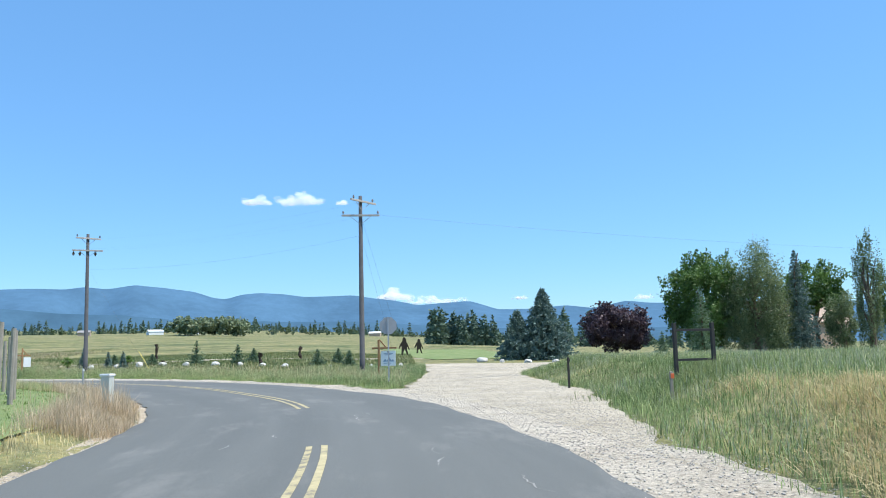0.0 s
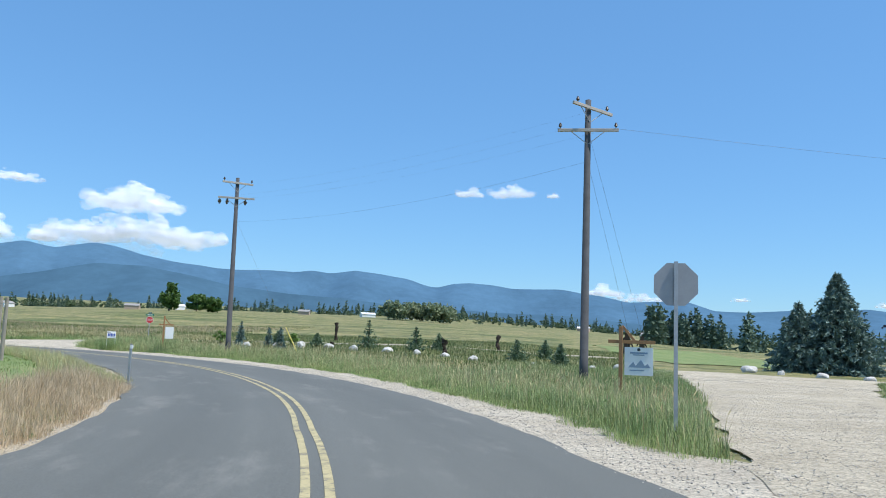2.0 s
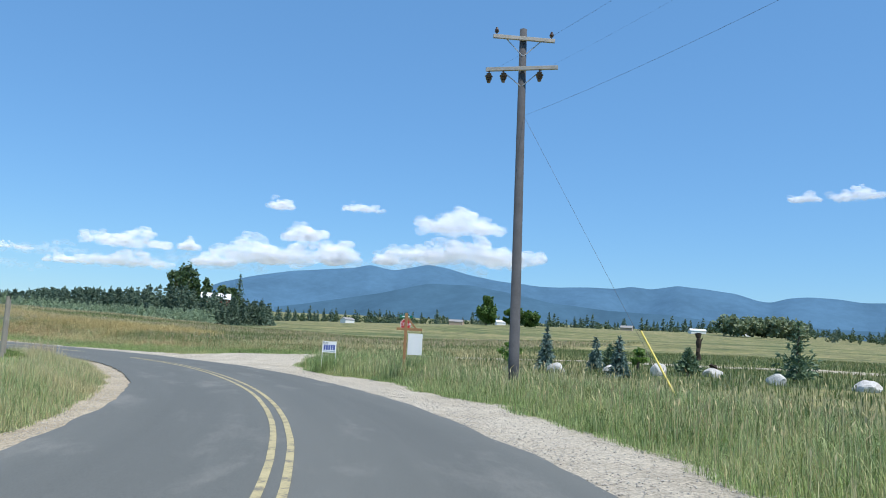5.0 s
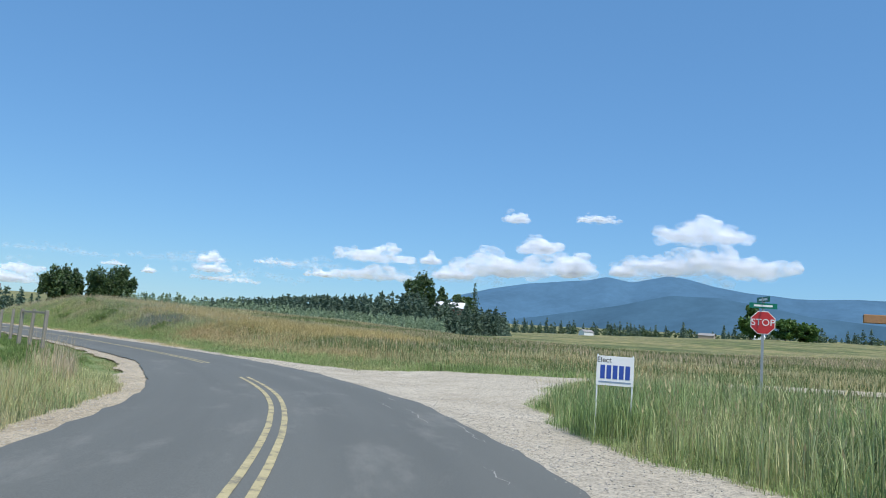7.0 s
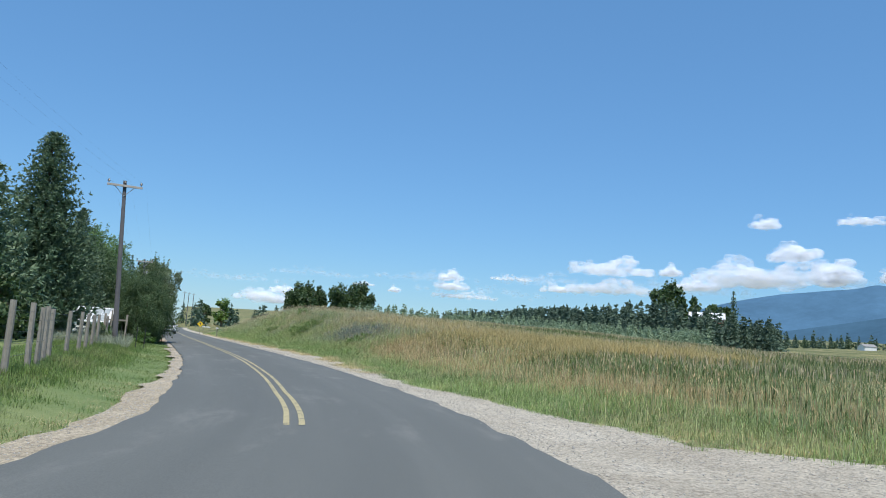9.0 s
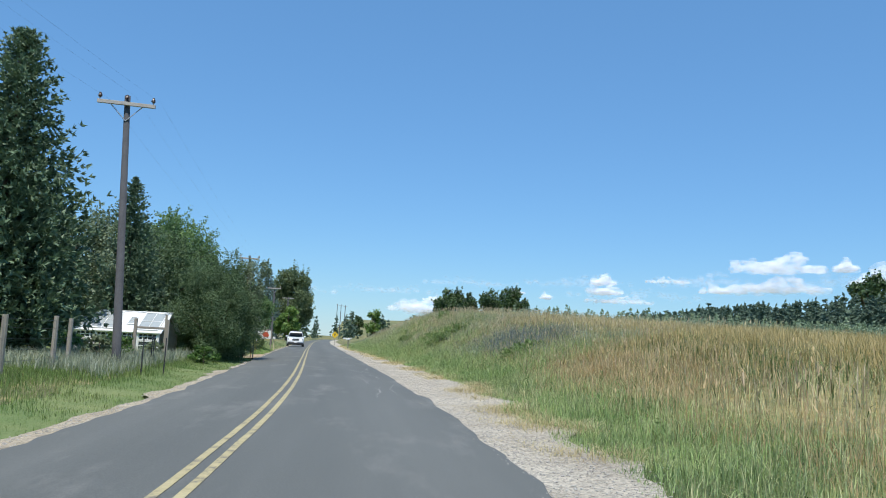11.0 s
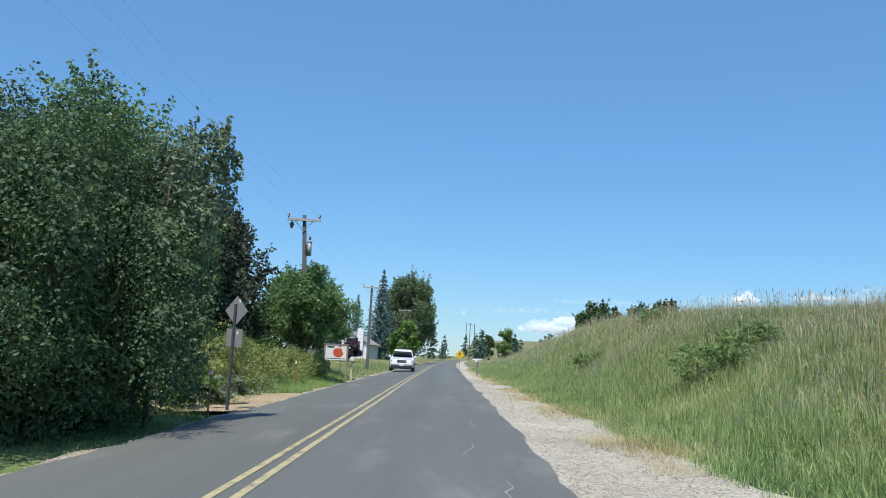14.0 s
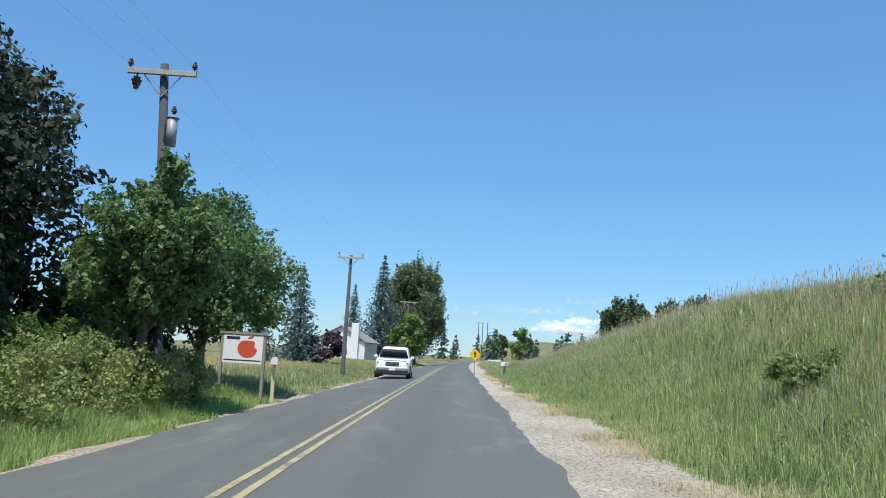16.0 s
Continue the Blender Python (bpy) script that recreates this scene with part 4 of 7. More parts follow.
conifer(-157.0, 44.6, 4.4, 1.7, 0.2, NEEDLE_BLUE, 45, "small blue spruce on a lawn", whorls=22, per=12, sprays=8, size=0.3, name="spruce_tree")
broadleaf(-164.6, 47.6, 3.0, 2.3, 1.8, 0.1, 9000, 0.10, LEAF_PLUM, 46, "low dark red shrub before a white house", "barberry_bush", clumps=20, category="bush")
conifer(-217.0, 47.2, 15.0, 4.0, 0.3, NEEDLE_BLUE, 47, "tall dark spruce beside the road", whorls=44, per=14, sprays=9, size=0.55, name="spruce_tree")
conifer(-222.0, 42.6, 11.0, 2.9, 0.3, NEEDLE_BLUE, 48, "blue-green spruce behind a white house", whorls=34, per=12, sprays=8, size=0.45, name="spruce_tree")
broadleaf(-222.0, 51.8, 15.6, 6.8, 5.2, 0.3, 36000, 0.19, LEAF_WILLOW, 49, "large spreading roadside tree", "broadleaf_tree", clumps=60)
broadleaf(-206.5, 51.6, 7.0, 3.4, 2.6, 0.8, 6000, 0.24, LEAF_FRESH, 50, "lighter green roadside tree below a larger one", "broadleaf_tree", clumps=30)
for k, (x, y, h, r) in enumerate([(-292.6, 97.6, 18.8, 7.2), (-322, 119, 23.0, 9.5), (-311, 122, 20.8, 7.5), (-331, 111, 19.8, 6.5)]):
    zb = land_at(x, y)
    broadleaf(x, y, h - zb, r, r * 0.8, 0.8, 12000, 0.42, LEAF_DARK, 60 + k, "big dark oak on the field's horizon", "oak_tree", clumps=50, lumpy=0.22, group="oaks on the skyline")
for k, (x, y, top, r) in enumerate([(-262, 216.4, 28.4, 8.5), (-256, 222, 25, 6), (-247, 224, 21.5, 7), (-240, 221, 19.5, 6)]):
    broadleaf(x, y, top - land_at(x, y), r, r * 0.8, 1.5, 4200, 0.62, LEAF_DARK, 70 + k, "tall dark tree standing over a farmhouse", "broadleaf_tree", clumps=30, group="trees round the farmhouse")
conifer(-243.6, 228.8, 24.8 - land_at(-243.6, 228.8), 4.2, 0.5, NEEDLE, 76, "tall pointed fir beside a farmhouse", whorls=26, per=9, sprays=5, size=1.2, name="fir_tree")
for k, (x, y, h, r) in enumerate([(-500, 92, 16, 6), (-506, 96, 11, 6), (-520, 84, 13, 5)]):
    broadleaf(x, y, h, r, r, 1.0, 2200, 0.6, LEAF_FRESH if k < 1 else LEAF_DARK, 80 + k, "lone roadside tree far along the road", "broadleaf_tree", clumps=18, group="far roadside trees")


# ---- woods and tree farm too many to count ----
def mini_conifer(h, r, seed, n=11, per=6, size=0.5):
    g = np.random.default_rng(seed)
    P, D, S, _ = conifer_sprays(h, r, 0.05 * h, n, per, 2, size, g, 0.25)
    return spray_tris(P, D, S, g, 2, 0.6, 0.34)


def mini_leafy(h, r, seed, n=150, size=0.8):
    g = np.random.default_rng(seed)
    p, d, _ = crown_points(0.06 * h, h, r, r, 9, n, g)
    return leaf_quads(p, d, size, g)


def wood(name, spots, makers, mat, label, category="trees"):
    V, F, base = [], [], 0
    for k, (x, y, h) in enumerate(spots):
        v, f = makers[k % len(makers)]
        a = k * 2.4
        c, s = math.cos(a), math.sin(a)
        hh = h / makers_h
        q = np.column_stack([(v[:, 0] * c - v[:, 1] * s) * hh + x, (v[:, 0] * s + v[:, 1] * c) * hh + y, v[:, 2] * hh + spots_z[k]])
        V.append(q)
        F.append(f + base)
        base += len(v)
    V, F = np.vstack(V), np.vstack(F)
    return tagged(new(name, fast_mesh(name, V, F, np.full(len(F), 4), [mat])), label, category, kind="stuff")


makers_h = 10.0
far_con = [mini_conifer(10, 2.7, 300 + k, 10, 6, 1.9) for k in range(5)]
far_leaf = [mini_leafy(10, 4.6, 310 + k, 150, 0.85) for k in range(4)]
farm_con = [mini_conifer(10, 3.6, 320 + k, 14, 9, 1.25) for k in range(4)]
g = np.random.default_rng(77)


def scatter(spots_fn, n, h_lo, h_hi, keep=None):
    out = []
    while len(out) < n:
        x, y = spots_fn()
        if keep is None or keep(x, y):
            out.append((x, y, g.uniform(h_lo, h_hi)))
    return out


def polar(az0, az1, r0, r1):
    a, r = math.radians(g.uniform(az0, az1)), g.uniform(r0, r1)
    return -math.sin(a) * r, math.cos(a) * r + 5


def plant(name, spots, makers, mat, label):
    global spots_z
    spots_z = land(np.array([s[0] for s in spots]), np.array([s[1] for s in spots])) - 0.2
    return wood(name, spots, makers, mat, label)


plant("far_conifers", scatter(lambda: polar(-24, 60, 620, 900), 520, 4, 13), far_con, NEEDLE_HAZED, "distant line of dark conifers at the valley's edge")
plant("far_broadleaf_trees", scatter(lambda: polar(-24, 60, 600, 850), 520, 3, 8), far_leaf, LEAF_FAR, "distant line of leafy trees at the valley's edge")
plant("poplar_grove", scatter(lambda: (g.uniform(-112, -82), g.uniform(405, 425)), 60, 9, 12.5), far_leaf, LEAF_GREY, "grove of leafy trees in the fields")
plant("conifer_clump", scatter(lambda: (g.uniform(14, 36), g.uniform(236, 256)), 44, 6.5, 12), far_con, NEEDLE_HAZED, "clump of dark conifers on the field's edge")
plant("conifer_belt", scatter(lambda: (g.uniform(34, 110), g.uniform(215, 250)), 26, 6, 12), far_con, NEEDLE_HAZED, "belt of dark conifers behind the lawn")
for k, (x, y, h, r) in enumerate([(-142.5, 245, 9.6, 4.0), (-134.5, 249, 6.0, 4.6), (-130.0, 252, 5.0, 3.6)]):
    broadleaf(x, y, h, r, r * 0.9, 0.3, 5000, 0.42, LEAF_GREEN, 90 + k, "rounded dark tree in the middle of the fields", "broadleaf_tree", clumps=26, group="trees in the fields")
block = scatter(lambda: (g.uniform(-232, -160), g.uniform(118, 198)), 640, 0.78, 0.95, lambda x, y: x < -160 - (173 - y) * 0.30 and y < 51 + 0.97 * (-39.5 - x))
block = [(x, y, h * float(np.interp(y, [120, 132, 148, 162, 180, 196], [8.0, 9.2, 11.0, 9.2, 7.2, 6.4]))) for x, y, h in block]
plant("tree_farm_pines", block, farm_con, NEEDLE_HAZED, "dense block of dark plantation pines")
rows = []
for a in range(60):
    for b in range(9):
        u = a / 59
        rows.append((-161 + 23 * u - b * 3.2 + g.normal() * 0.4, 81 + 51 * u + g.normal() * 0.4 + b * 2.0, g.uniform(3.2, 4.1)))
plant("tree_farm_saplings", rows, farm_con, NEEDLE_PALE, "rows of pale young plantation conifers")
plant("skyline_conifers", scatter(lambda: polar(58, 84, 430, 560), 75, 7, 14), far_con, NEEDLE_HAZED, "scattered conifers along the western skyline")

# ---- poles, wires, signs ----
POLE_WOOD = plain("weathered_pole_wood", (0.078, 0.080, 0.084), 0.9, 0, 0.3, 2.5, 0.5)
ARM_WOOD = plain("bleached_crossarm_wood", (0.42, 0.39, 0.35), 0.85, 0, 0.2, 5, 0.4)
FENCE_WOOD = plain("grey_fence_wood", (0.30, 0.27, 0.225), 0.9, 0, 0.25, 6, 0.5)
CEDAR = plain("brown_cedar_post", (0.36, 0.19, 0.085), 0.75, 0, 0.22, 7, 0.4)
BLACK_WOOD = plain("dark_stained_post", (0.035, 0.033, 0.03), 0.8, 0, 0.3, 8, 0.4)
GALV = plain("galvanised_steel", (0.42, 0.43, 0.44), 0.45, 0.6, 0.15, 12, 0.1)
SIGN_BACK = plain("bare_aluminium_sign_back", (0.34, 0.35, 0.36), 0.55, 0.25, 0.1, 5, 0.05)
INSUL = plain("brown_porcelain", (0.09, 0.06, 0.05), 0.25, 0, 0.1, 20, 0)
DARK_METAL = plain("dark_metal", (0.06, 0.06, 0.065), 0.5, 0.5, 0.15, 15, 0.1)
WIRE = plain("aged_wire", (0.10, 0.10, 0.10), 0.5, 0.6, 0.1, 10, 0)
WHITE = plain("white_paint", (0.80, 0.80, 0.78), 0.5, 0, 0.05, 3, 0.05)
SIGN_WHITE = plain("white_sign_sheet", (0.84, 0.84, 0.82), 0.4, 0, 0.03, 2, 0)
SIGN_RED = plain("red_sign_sheet", (0.55, 0.035, 0.035), 0.4, 0, 0.06, 3, 0)
SIGN_GREEN = plain("green_sign_sheet", (0.0, 0.16, 0.10), 0.4, 0, 0.08, 3, 0)
SIGN_BLUE = plain("blue_print", (0.03, 0.08, 0.36), 0.5, 0, 0.05, 3, 0)
SIGN_YELLOW = plain("yellow_sign_sheet", (0.80, 0.52, 0.02), 0.4, 0, 0.05, 3, 0)
YELLOW_PLASTIC = plain("yellow_guy_guard", (0.70, 0.55, 0.10), 0.5, 0, 0.1, 6, 0.05)
PRINT_GREY = plain("grey_print", (0.25, 0.33, 0.42), 0.5, 0, 0.15, 3, 0)
BLACK_PRINT = plain("black_print", (0.03, 0.03, 0.03), 0.5, 0, 0.1, 3, 0)
ORANGE = plain("orange_marker", (0.75, 0.16, 0.05), 0.5, 0, 0.08, 5, 0)


def insulator(bm, x, y, z, up=1.0, s=1.0):
    for k, r in enumerate((0.05, 0.075, 0.06, 0.04)):
        a = z + up * 0.045 * k * s
        rod(bm, (x, y, a), (x, y, a + up * 0.03 * s), r * s, r * s * 0.75, 10)
    rod(bm, (x, y, z - up * 0.1 * s), (x, y, z + up * 0.15 * s), 0.014 * s, None, 6)
    return bm


def utility_pole(x, y, h, rz, arms, label, base_r=0.17, top_r=0.105, hang=(), pins=(), transformer=0.0, lean=(0.0, 0.0)):
    """A wooden pole. arms: (height, turn, length, sideways shift) of its crossarms, in its own frame."""
    zb = land_at(x, y)
    ob = thing("utility_pole", x, y, zb, rz, label, "utility pole", "utility poles along the road")
    H = h - zb
    bm = bmesh.new()
    n = 8
    for k in range(n):
        a, b = k / n, (k + 1) / n
        rod(bm, (lean[0] * a, lean[1] * a, -0.4 + (H + 0.4) * a), (lean[0] * b, lean[1] * b, -0.4 + (H + 0.4) * b), base_r + (top_r - base_r) * a, base_r + (top_r - base_r) * b, 14)
    bmesh.ops.remove_doubles(bm, verts=bm.verts, dist=0.002)
    part("shaft", bm, POLE_WOOD, ob, smooth=True)
    for z, turn, length, shift in arms:
        z = z - zb
        m = pose(lean[0] * z / H, lean[1] * z / H, z, 0, 0, turn)
        bm = box(bmesh.new(), shift, -0.16, 0, length, 0.09, 0.115, m, 0.008)
        arm = part("crossarm", bm, ARM_WOOD, ob)
        for sx in (-1, 1):
            bm = rod(bmesh.new(), m @ Vector((sx * length * 0.28 + shift, -0.1, -0.03)), m @ Vector((0, -0.1, -0.55)), 0.016, None, 6)
            part("brace", bm, GALV, arm)
    for z, turn, xs in pins:
        z = z - zb
        m = pose(lean[0] * z / H, lean[1] * z / H, z, 0, 0, turn)
        for u in xs:
            p = m @ Vector((u, -0.16, 0.12))
            part("insulator", insulator(bmesh.new(), p.x, p.y, p.z), INSUL, ob)
    for z, turn, xs in hang:
        z = z - zb
        m = pose(lean[0] * z / H, lean[1] * z / H, z, 0, 0, turn)
        for u in xs:
            p = m @ Vector((u, -0.16, -0.14))
            part("hanging_insulator", insulator(bmesh.new(), p.x, p.y, p.z, -1.0, 1.7), INSUL, ob)
    if transformer:
        z = transformer - zb
        slant = Matrix.Translation((lean[0] * z / H, lean[1] * z / H, 0)) @ pose(0, 0, 0, 0, 0, 62)
        bm = rod(bmesh.new(), (0.27, 0, z - 0.32), (0.27, 0, z + 0.32), 0.115, None, 18)
        can = part("transformer", bm, SIGN_BACK, ob, "grey transformer can", True)
        part("lid", rod(bmesh.new(), (0.27, 0, z + 0.32), (0.27, 0, z + 0.38), 0.14, 0.07, 18), GALV, can)
        part("bushing", insulator(bmesh.new(), 0.25, 0.03, z + 0.44), INSUL, can)
        part("bracket", box(bmesh.new(), 0.12, 0, z, 0.12, 0.1, 0.4), DARK_METAL, can)
        can.matrix_basis = slant
    return ob


def wire(name, a, b, sag, r, label, mat=WIRE, segs=14):
    a, b = Vector(a), Vector(b)
    cu = bpy.data.curves.new(name, "CURVE")
    cu.dimensions, cu.bevel_depth, cu.bevel_resolution = "3D", r, 1
    sp = cu.splines.new("POLY")
    sp.points.add(segs)
    for i in range(segs + 1):
        u = i / segs
        p = a.lerp(b, u)
        sp.points[i].co = (p.x, p.y, p.z - sag * 4 * u * (1 - u), 1)
    cu.materials.append(mat)
    return tagged(new(name, cu), label, "wire", "overhead wires")


utility_pole(2.45, 33.85, 10.85, 0, [(10.5, 52, 2.3, 0.1), (9.62, 4, 2.3, 0.0)], "weathered wooden utility pole with two crossarms in roadside grass", 0.17, 0.11, (), [(10.5, 52, (-0.8, 0.95)), (9.62, 4, (-1.05, 1.05))])
utility_pole(-19.4, 48.5, 11.1, 0, [(10.75, 40, 1.9, 0.0), (9.8, 22, 2.2, 0.0)], "tall grey utility pole with hanging insulators beside boulders", 0.165, 0.11, [(9.8, 22, (-1.0, -0.55, 0.55))], [(10.75, 40, (-0.85, 0.85))], 0, (-0.1, -0.1))
utility_pole(-83.1, 49.57, 8.6, 0, [(8.3, 95, 1.75, 0.0)], "leaning wooden utility pole beside a wire fence", 0.14, 0.09, (), [(8.3, 95, (-0.8, 0.0, 0.8))], 0, (0.05, -0.46))
utility_pole(-122.94, 50.82, 7.5, 0, [(7.25, 92, 1.55, 0.0)], "wooden utility pole with a transformer above roadside trees", 0.14, 0.09, [(7.25, 92, (-0.55,))], [(7.25, 92, (-0.72, 0.72))], 5.9, (0.22, -0.55))
utility_pole(-149.3, 51.3, 6.6, 0, [(6.45, 90, 1.45, 0.0)], "slim utility pole on a roadside lawn", 0.13, 0.08, (), [(6.45, 90, (-0.65, 0.65))])
utility_pole(-210.7, 51.3, 8.4, 0, [(8.2, 90, 2.3, 0.0)], "grey utility pole far along the road", 0.15, 0.1)
for x, y, h in ((-470, 74, 15.0), (-500, 73, 16.5), (-530, 72, 18)):
    utility_pole(x, y, h + 3.0, 0, [(h + 2.4, 90, 2.4, 0.0)], "distant utility pole beside the road", 0.25, 0.16)
utility_pole(-300, 103, 15.0, 0, [(14.6, 20, 2.4, 0.0)], "utility pole standing in the field", 0.2, 0.13)

wire("cable", (2.4, 33.8, 8.4), (-19.45, 48.45, 8.35), 0.55, 0.003, "thin telephone cable between two poles")
for dz, o in ((10.5, 0.9), (9.62, -1.0), (9.62, 1.0)):
    wire("power_line", (2.45 + o * 0.9, 33.85, dz + 0.1), (-19.5 + o * 0.75, 48.4 + o * 0.3, dz + 0.25), 0.4, 0.0013, "thin overhead power line between two poles")
wire("power_line", (3.5, 33.5, 9.6), (70, 52, 8.5), 0.8, 0.004, "thin overhead power line towards a farm")
wire("guy_wire", (2.5, 33.85, 8.3), (4.6, 36.4, 0.0), 0.0, 0.004, "steel guy wire bracing a utility pole")
wire("guy_wire", (2.5, 33.85, 9.5), (5.2, 37.2, 0.0), 0.0, 0.004, "steel guy wire bracing a utility pole")
wire("guy_wire", (-19.4, 48.4, 8.4), (-13.3, 44.9, 0.1), 0.0, 0.004, "steel guy wire bracing a utility pole")
guard = thing("guy_guard", -13.3, 44.9, land_at(-13.3, 44.9), 0, "yellow plastic guard on a guy wire in tall grass", "guy guard")
d = (Vector((-14.45, 45.55, 1.87)) - Vector((-13.3, 44.9, 0.3)))
part("sleeve", rod(bmesh.new(), (0, 0, -0.05), (d.x, d.y, 0.3 + d.z - land_at(-13.3, 44.9)), 0.024, 0.022, 10), YELLOW_PLASTIC, guard)
for dz, o in ((8.4, -0.8), (8.55, 0.0), (8.4, 0.8)):
    wire("power_line", (-82.8, 49.4 + o, dz), (-122.7, 50.35 + o * 0.9, dz - 1.05), 0.35, 0.0013, "thin overhead power line along the road")
    wire("power_line", (-82.8, 49.4 + o, dz), (-52.0, 41.0 + o, dz + 2.0), 0.4, 0.0013, "thin overhead power line along the road")
for o in (-0.65, 0.65):
    wire("power_line", (-122.75, 50.35 + o, 7.4), (-149.3, 51.3 + o, 6.6), 0.25, 0.0013, "thin overhead power line along the road")
    wire("power_line", (-300, 103, 14.6 + o * 0.3), (-420, 130, 17.0 + o * 0.3), 0.6, 0.02, "overhead line crossing the field")


def octagon(r):
    return [(r * math.cos(math.radians(22.5 + 45 * k)), r * math.sin(math.radians(22.5 + 45 * k))) for k in range(8)]


def text_part(name, body, size, mat, parent, m, thick=0.002):
    cu = bpy.data.curves.new(name, "FONT")
    cu.body, cu.size, cu.extrude = body, size, thick
    cu.align_x, cu.align_y = "CENTER", "CENTER"
    cu.materials.append(mat)
    tmp = bpy.data.objects.new(name + "_curve", cu)
    me = bpy.data.meshes.new_from_object(tmp)
    bpy.data.objects.remove(tmp)
    ob = new(name, me)
    ob.parent = parent
    ob.matrix_basis = m
    return ob


def flip(z, y=-0.012):
    """Letters upright on a plate that faces its own -y."""
    return pose(0, y, z, 90, 0, 0)


def stop_sign(x, y, rz, centre, size, label, street=False):
    zb = land_at(x, y)
    ob = thing("stop_sign", x, y, zb, rz, label, "stop sign")
    c = centre - zb
    r = size / 2 / math.cos(math.radians(22.5))
    bm = bmesh.new()
    top = c + size / 2 + (0.32 if street else 0.02)
    box(bm, 0, 0.03, (top - 0.4) / 2, 0.055, 0.035, top + 0.4)
    part("post", bm, GALV, ob)
    pm = pose(0, 0, c)
    plate = part("plate", slab(bmesh.new(), octagon(r), 0.004, pm), SIGN_BACK, ob)
    part("white_border", slab(bmesh.new(), octagon(r * 0.995), 0.003, pose(0, -0.0045, c)), SIGN_WHITE, plate)
    part("red_face", slab(bmesh.new(), octagon(r * 0.93), 0.003, pose(0, -0.008, c)), SIGN_RED, plate)
    text_part("lettering", "STOP", size * 0.40, SIGN_WHITE, plate, flip(c, -0.013))
    if street:
        for k, turn in enumerate((8, -70)):
            m = pose(0, 0, c + size / 2 + 0.12 + 0.14 * k, 0, 0, turn)
            blade = part("street_name_blade", slab(bmesh.new(), [(-0.30, -0.06), (0.30, -0.06), (0.30, 0.06), (-0.30, 0.06)], 0.008, m), SIGN_GREEN, ob)
            part("lettering_bar", slab(bmesh.new(), [(-0.2, -0.022), (0.2, -0.022), (0.2, 0.022), (-0.2, 0.022)], 0.012, m), SIGN_WHITE, blade)
    return ob


stop_sign(4.32, 16.0, 180, 2.27, 0.63, "stop sign seen from its bare metal back, in roadside grass")
stop_sign(-31.15, 58.43, 36, 2.27, 0.52, "red stop sign with green street name blades in grass", True)


def hanging_sign(x, y, rz, top, arm_z, arm, panel_w, panel_h, panel_top, label, art=False, post_mat=CEDAR):
    """A cedar post with an arm and a diagonal brace, from which a white panel hangs."""
    zb = land_at(x, y)
    ob = thing("hanging_sign", x, y, zb, rz, label, "sign")
    part("post", box(bmesh.new(), 0, 0, (top - zb - 0.3) / 2, 0.10, 0.10, top - zb + 0.3, None, 0.006), post_mat, ob)
    part("arm", box(bmesh.new(), arm * 0.5 - 0.18, -0.003, arm_z - zb, arm + 0.3, 0.075, 0.09, None, 0.005), post_mat, ob)
    m = Matrix.Translation((0.05, 0, arm_z - zb + 0.40)) @ pose(0, 0, 0, 0, 50, 0)
    part("brace", box(bmesh.new(), 0.27, 0, 0.0, 0.60, 0.05, 0.07, m, 0.004), post_mat, ob)
    px = 0.10 + panel_w / 2
    pz = panel_top - zb - panel_h / 2
    panel = part("panel", box(bmesh.new(), px, 0, pz, panel_w, 0.02, panel_h, None, 0.003), SIGN_WHITE, ob)
    for u in (-0.4, 0.4):
        part("hook", rod(bmesh.new(), (px + u * panel_w, 0, panel_top - zb), (px + u * panel_w, 0, arm_z - zb - 0.04), 0.008, None, 6), DARK_METAL, ob)
    if art:
        for u, zz, w, hh in ((0, 0.30, 0.62, 0.045), (0, 0.23, 0.4, 0.03), (-0.05, -0.32, 0.5, 0.03)):
            part("lettering_bar", box(bmesh.new(), px + u, -0.0125, pz + zz * panel_h, w * panel_w, 0.005, hh), PRINT_GREY, panel)
        for u, w, hh in ((-0.22, 0.30, 0.20), (0.05, 0.42, 0.28), (0.28, 0.26, 0.16)):
            m = pose(px + u * panel_w, -0.0125, pz - 0.22 * panel_h)
            part("mountain_print", slab(bmesh.new(), [(-w * panel_w / 2, 0), (w * panel_w / 2, 0), (0.02, hh * panel_h)], 0.005 + 0.001 * u, m), PRINT_GREY, panel)
        part("emblem", slab(bmesh.new(), octagon(0.045), 0.006, pose(px, -0.0125, pz + 0.42 * panel_h)), BLACK_PRINT, panel)
    return ob


hanging_sign(-25.2, 50.75, 32, 2.42, 1.85, 0.62, 0.52, 0.76, 1.70, "blank white sign hanging from a brown cedar post in grass")
hanging_sign(3.67, 25.7, -6, 1.92, 1.52, 0.92, 0.74, 0.74, 1.38, "white printed sign hanging from a brown cedar post", True)


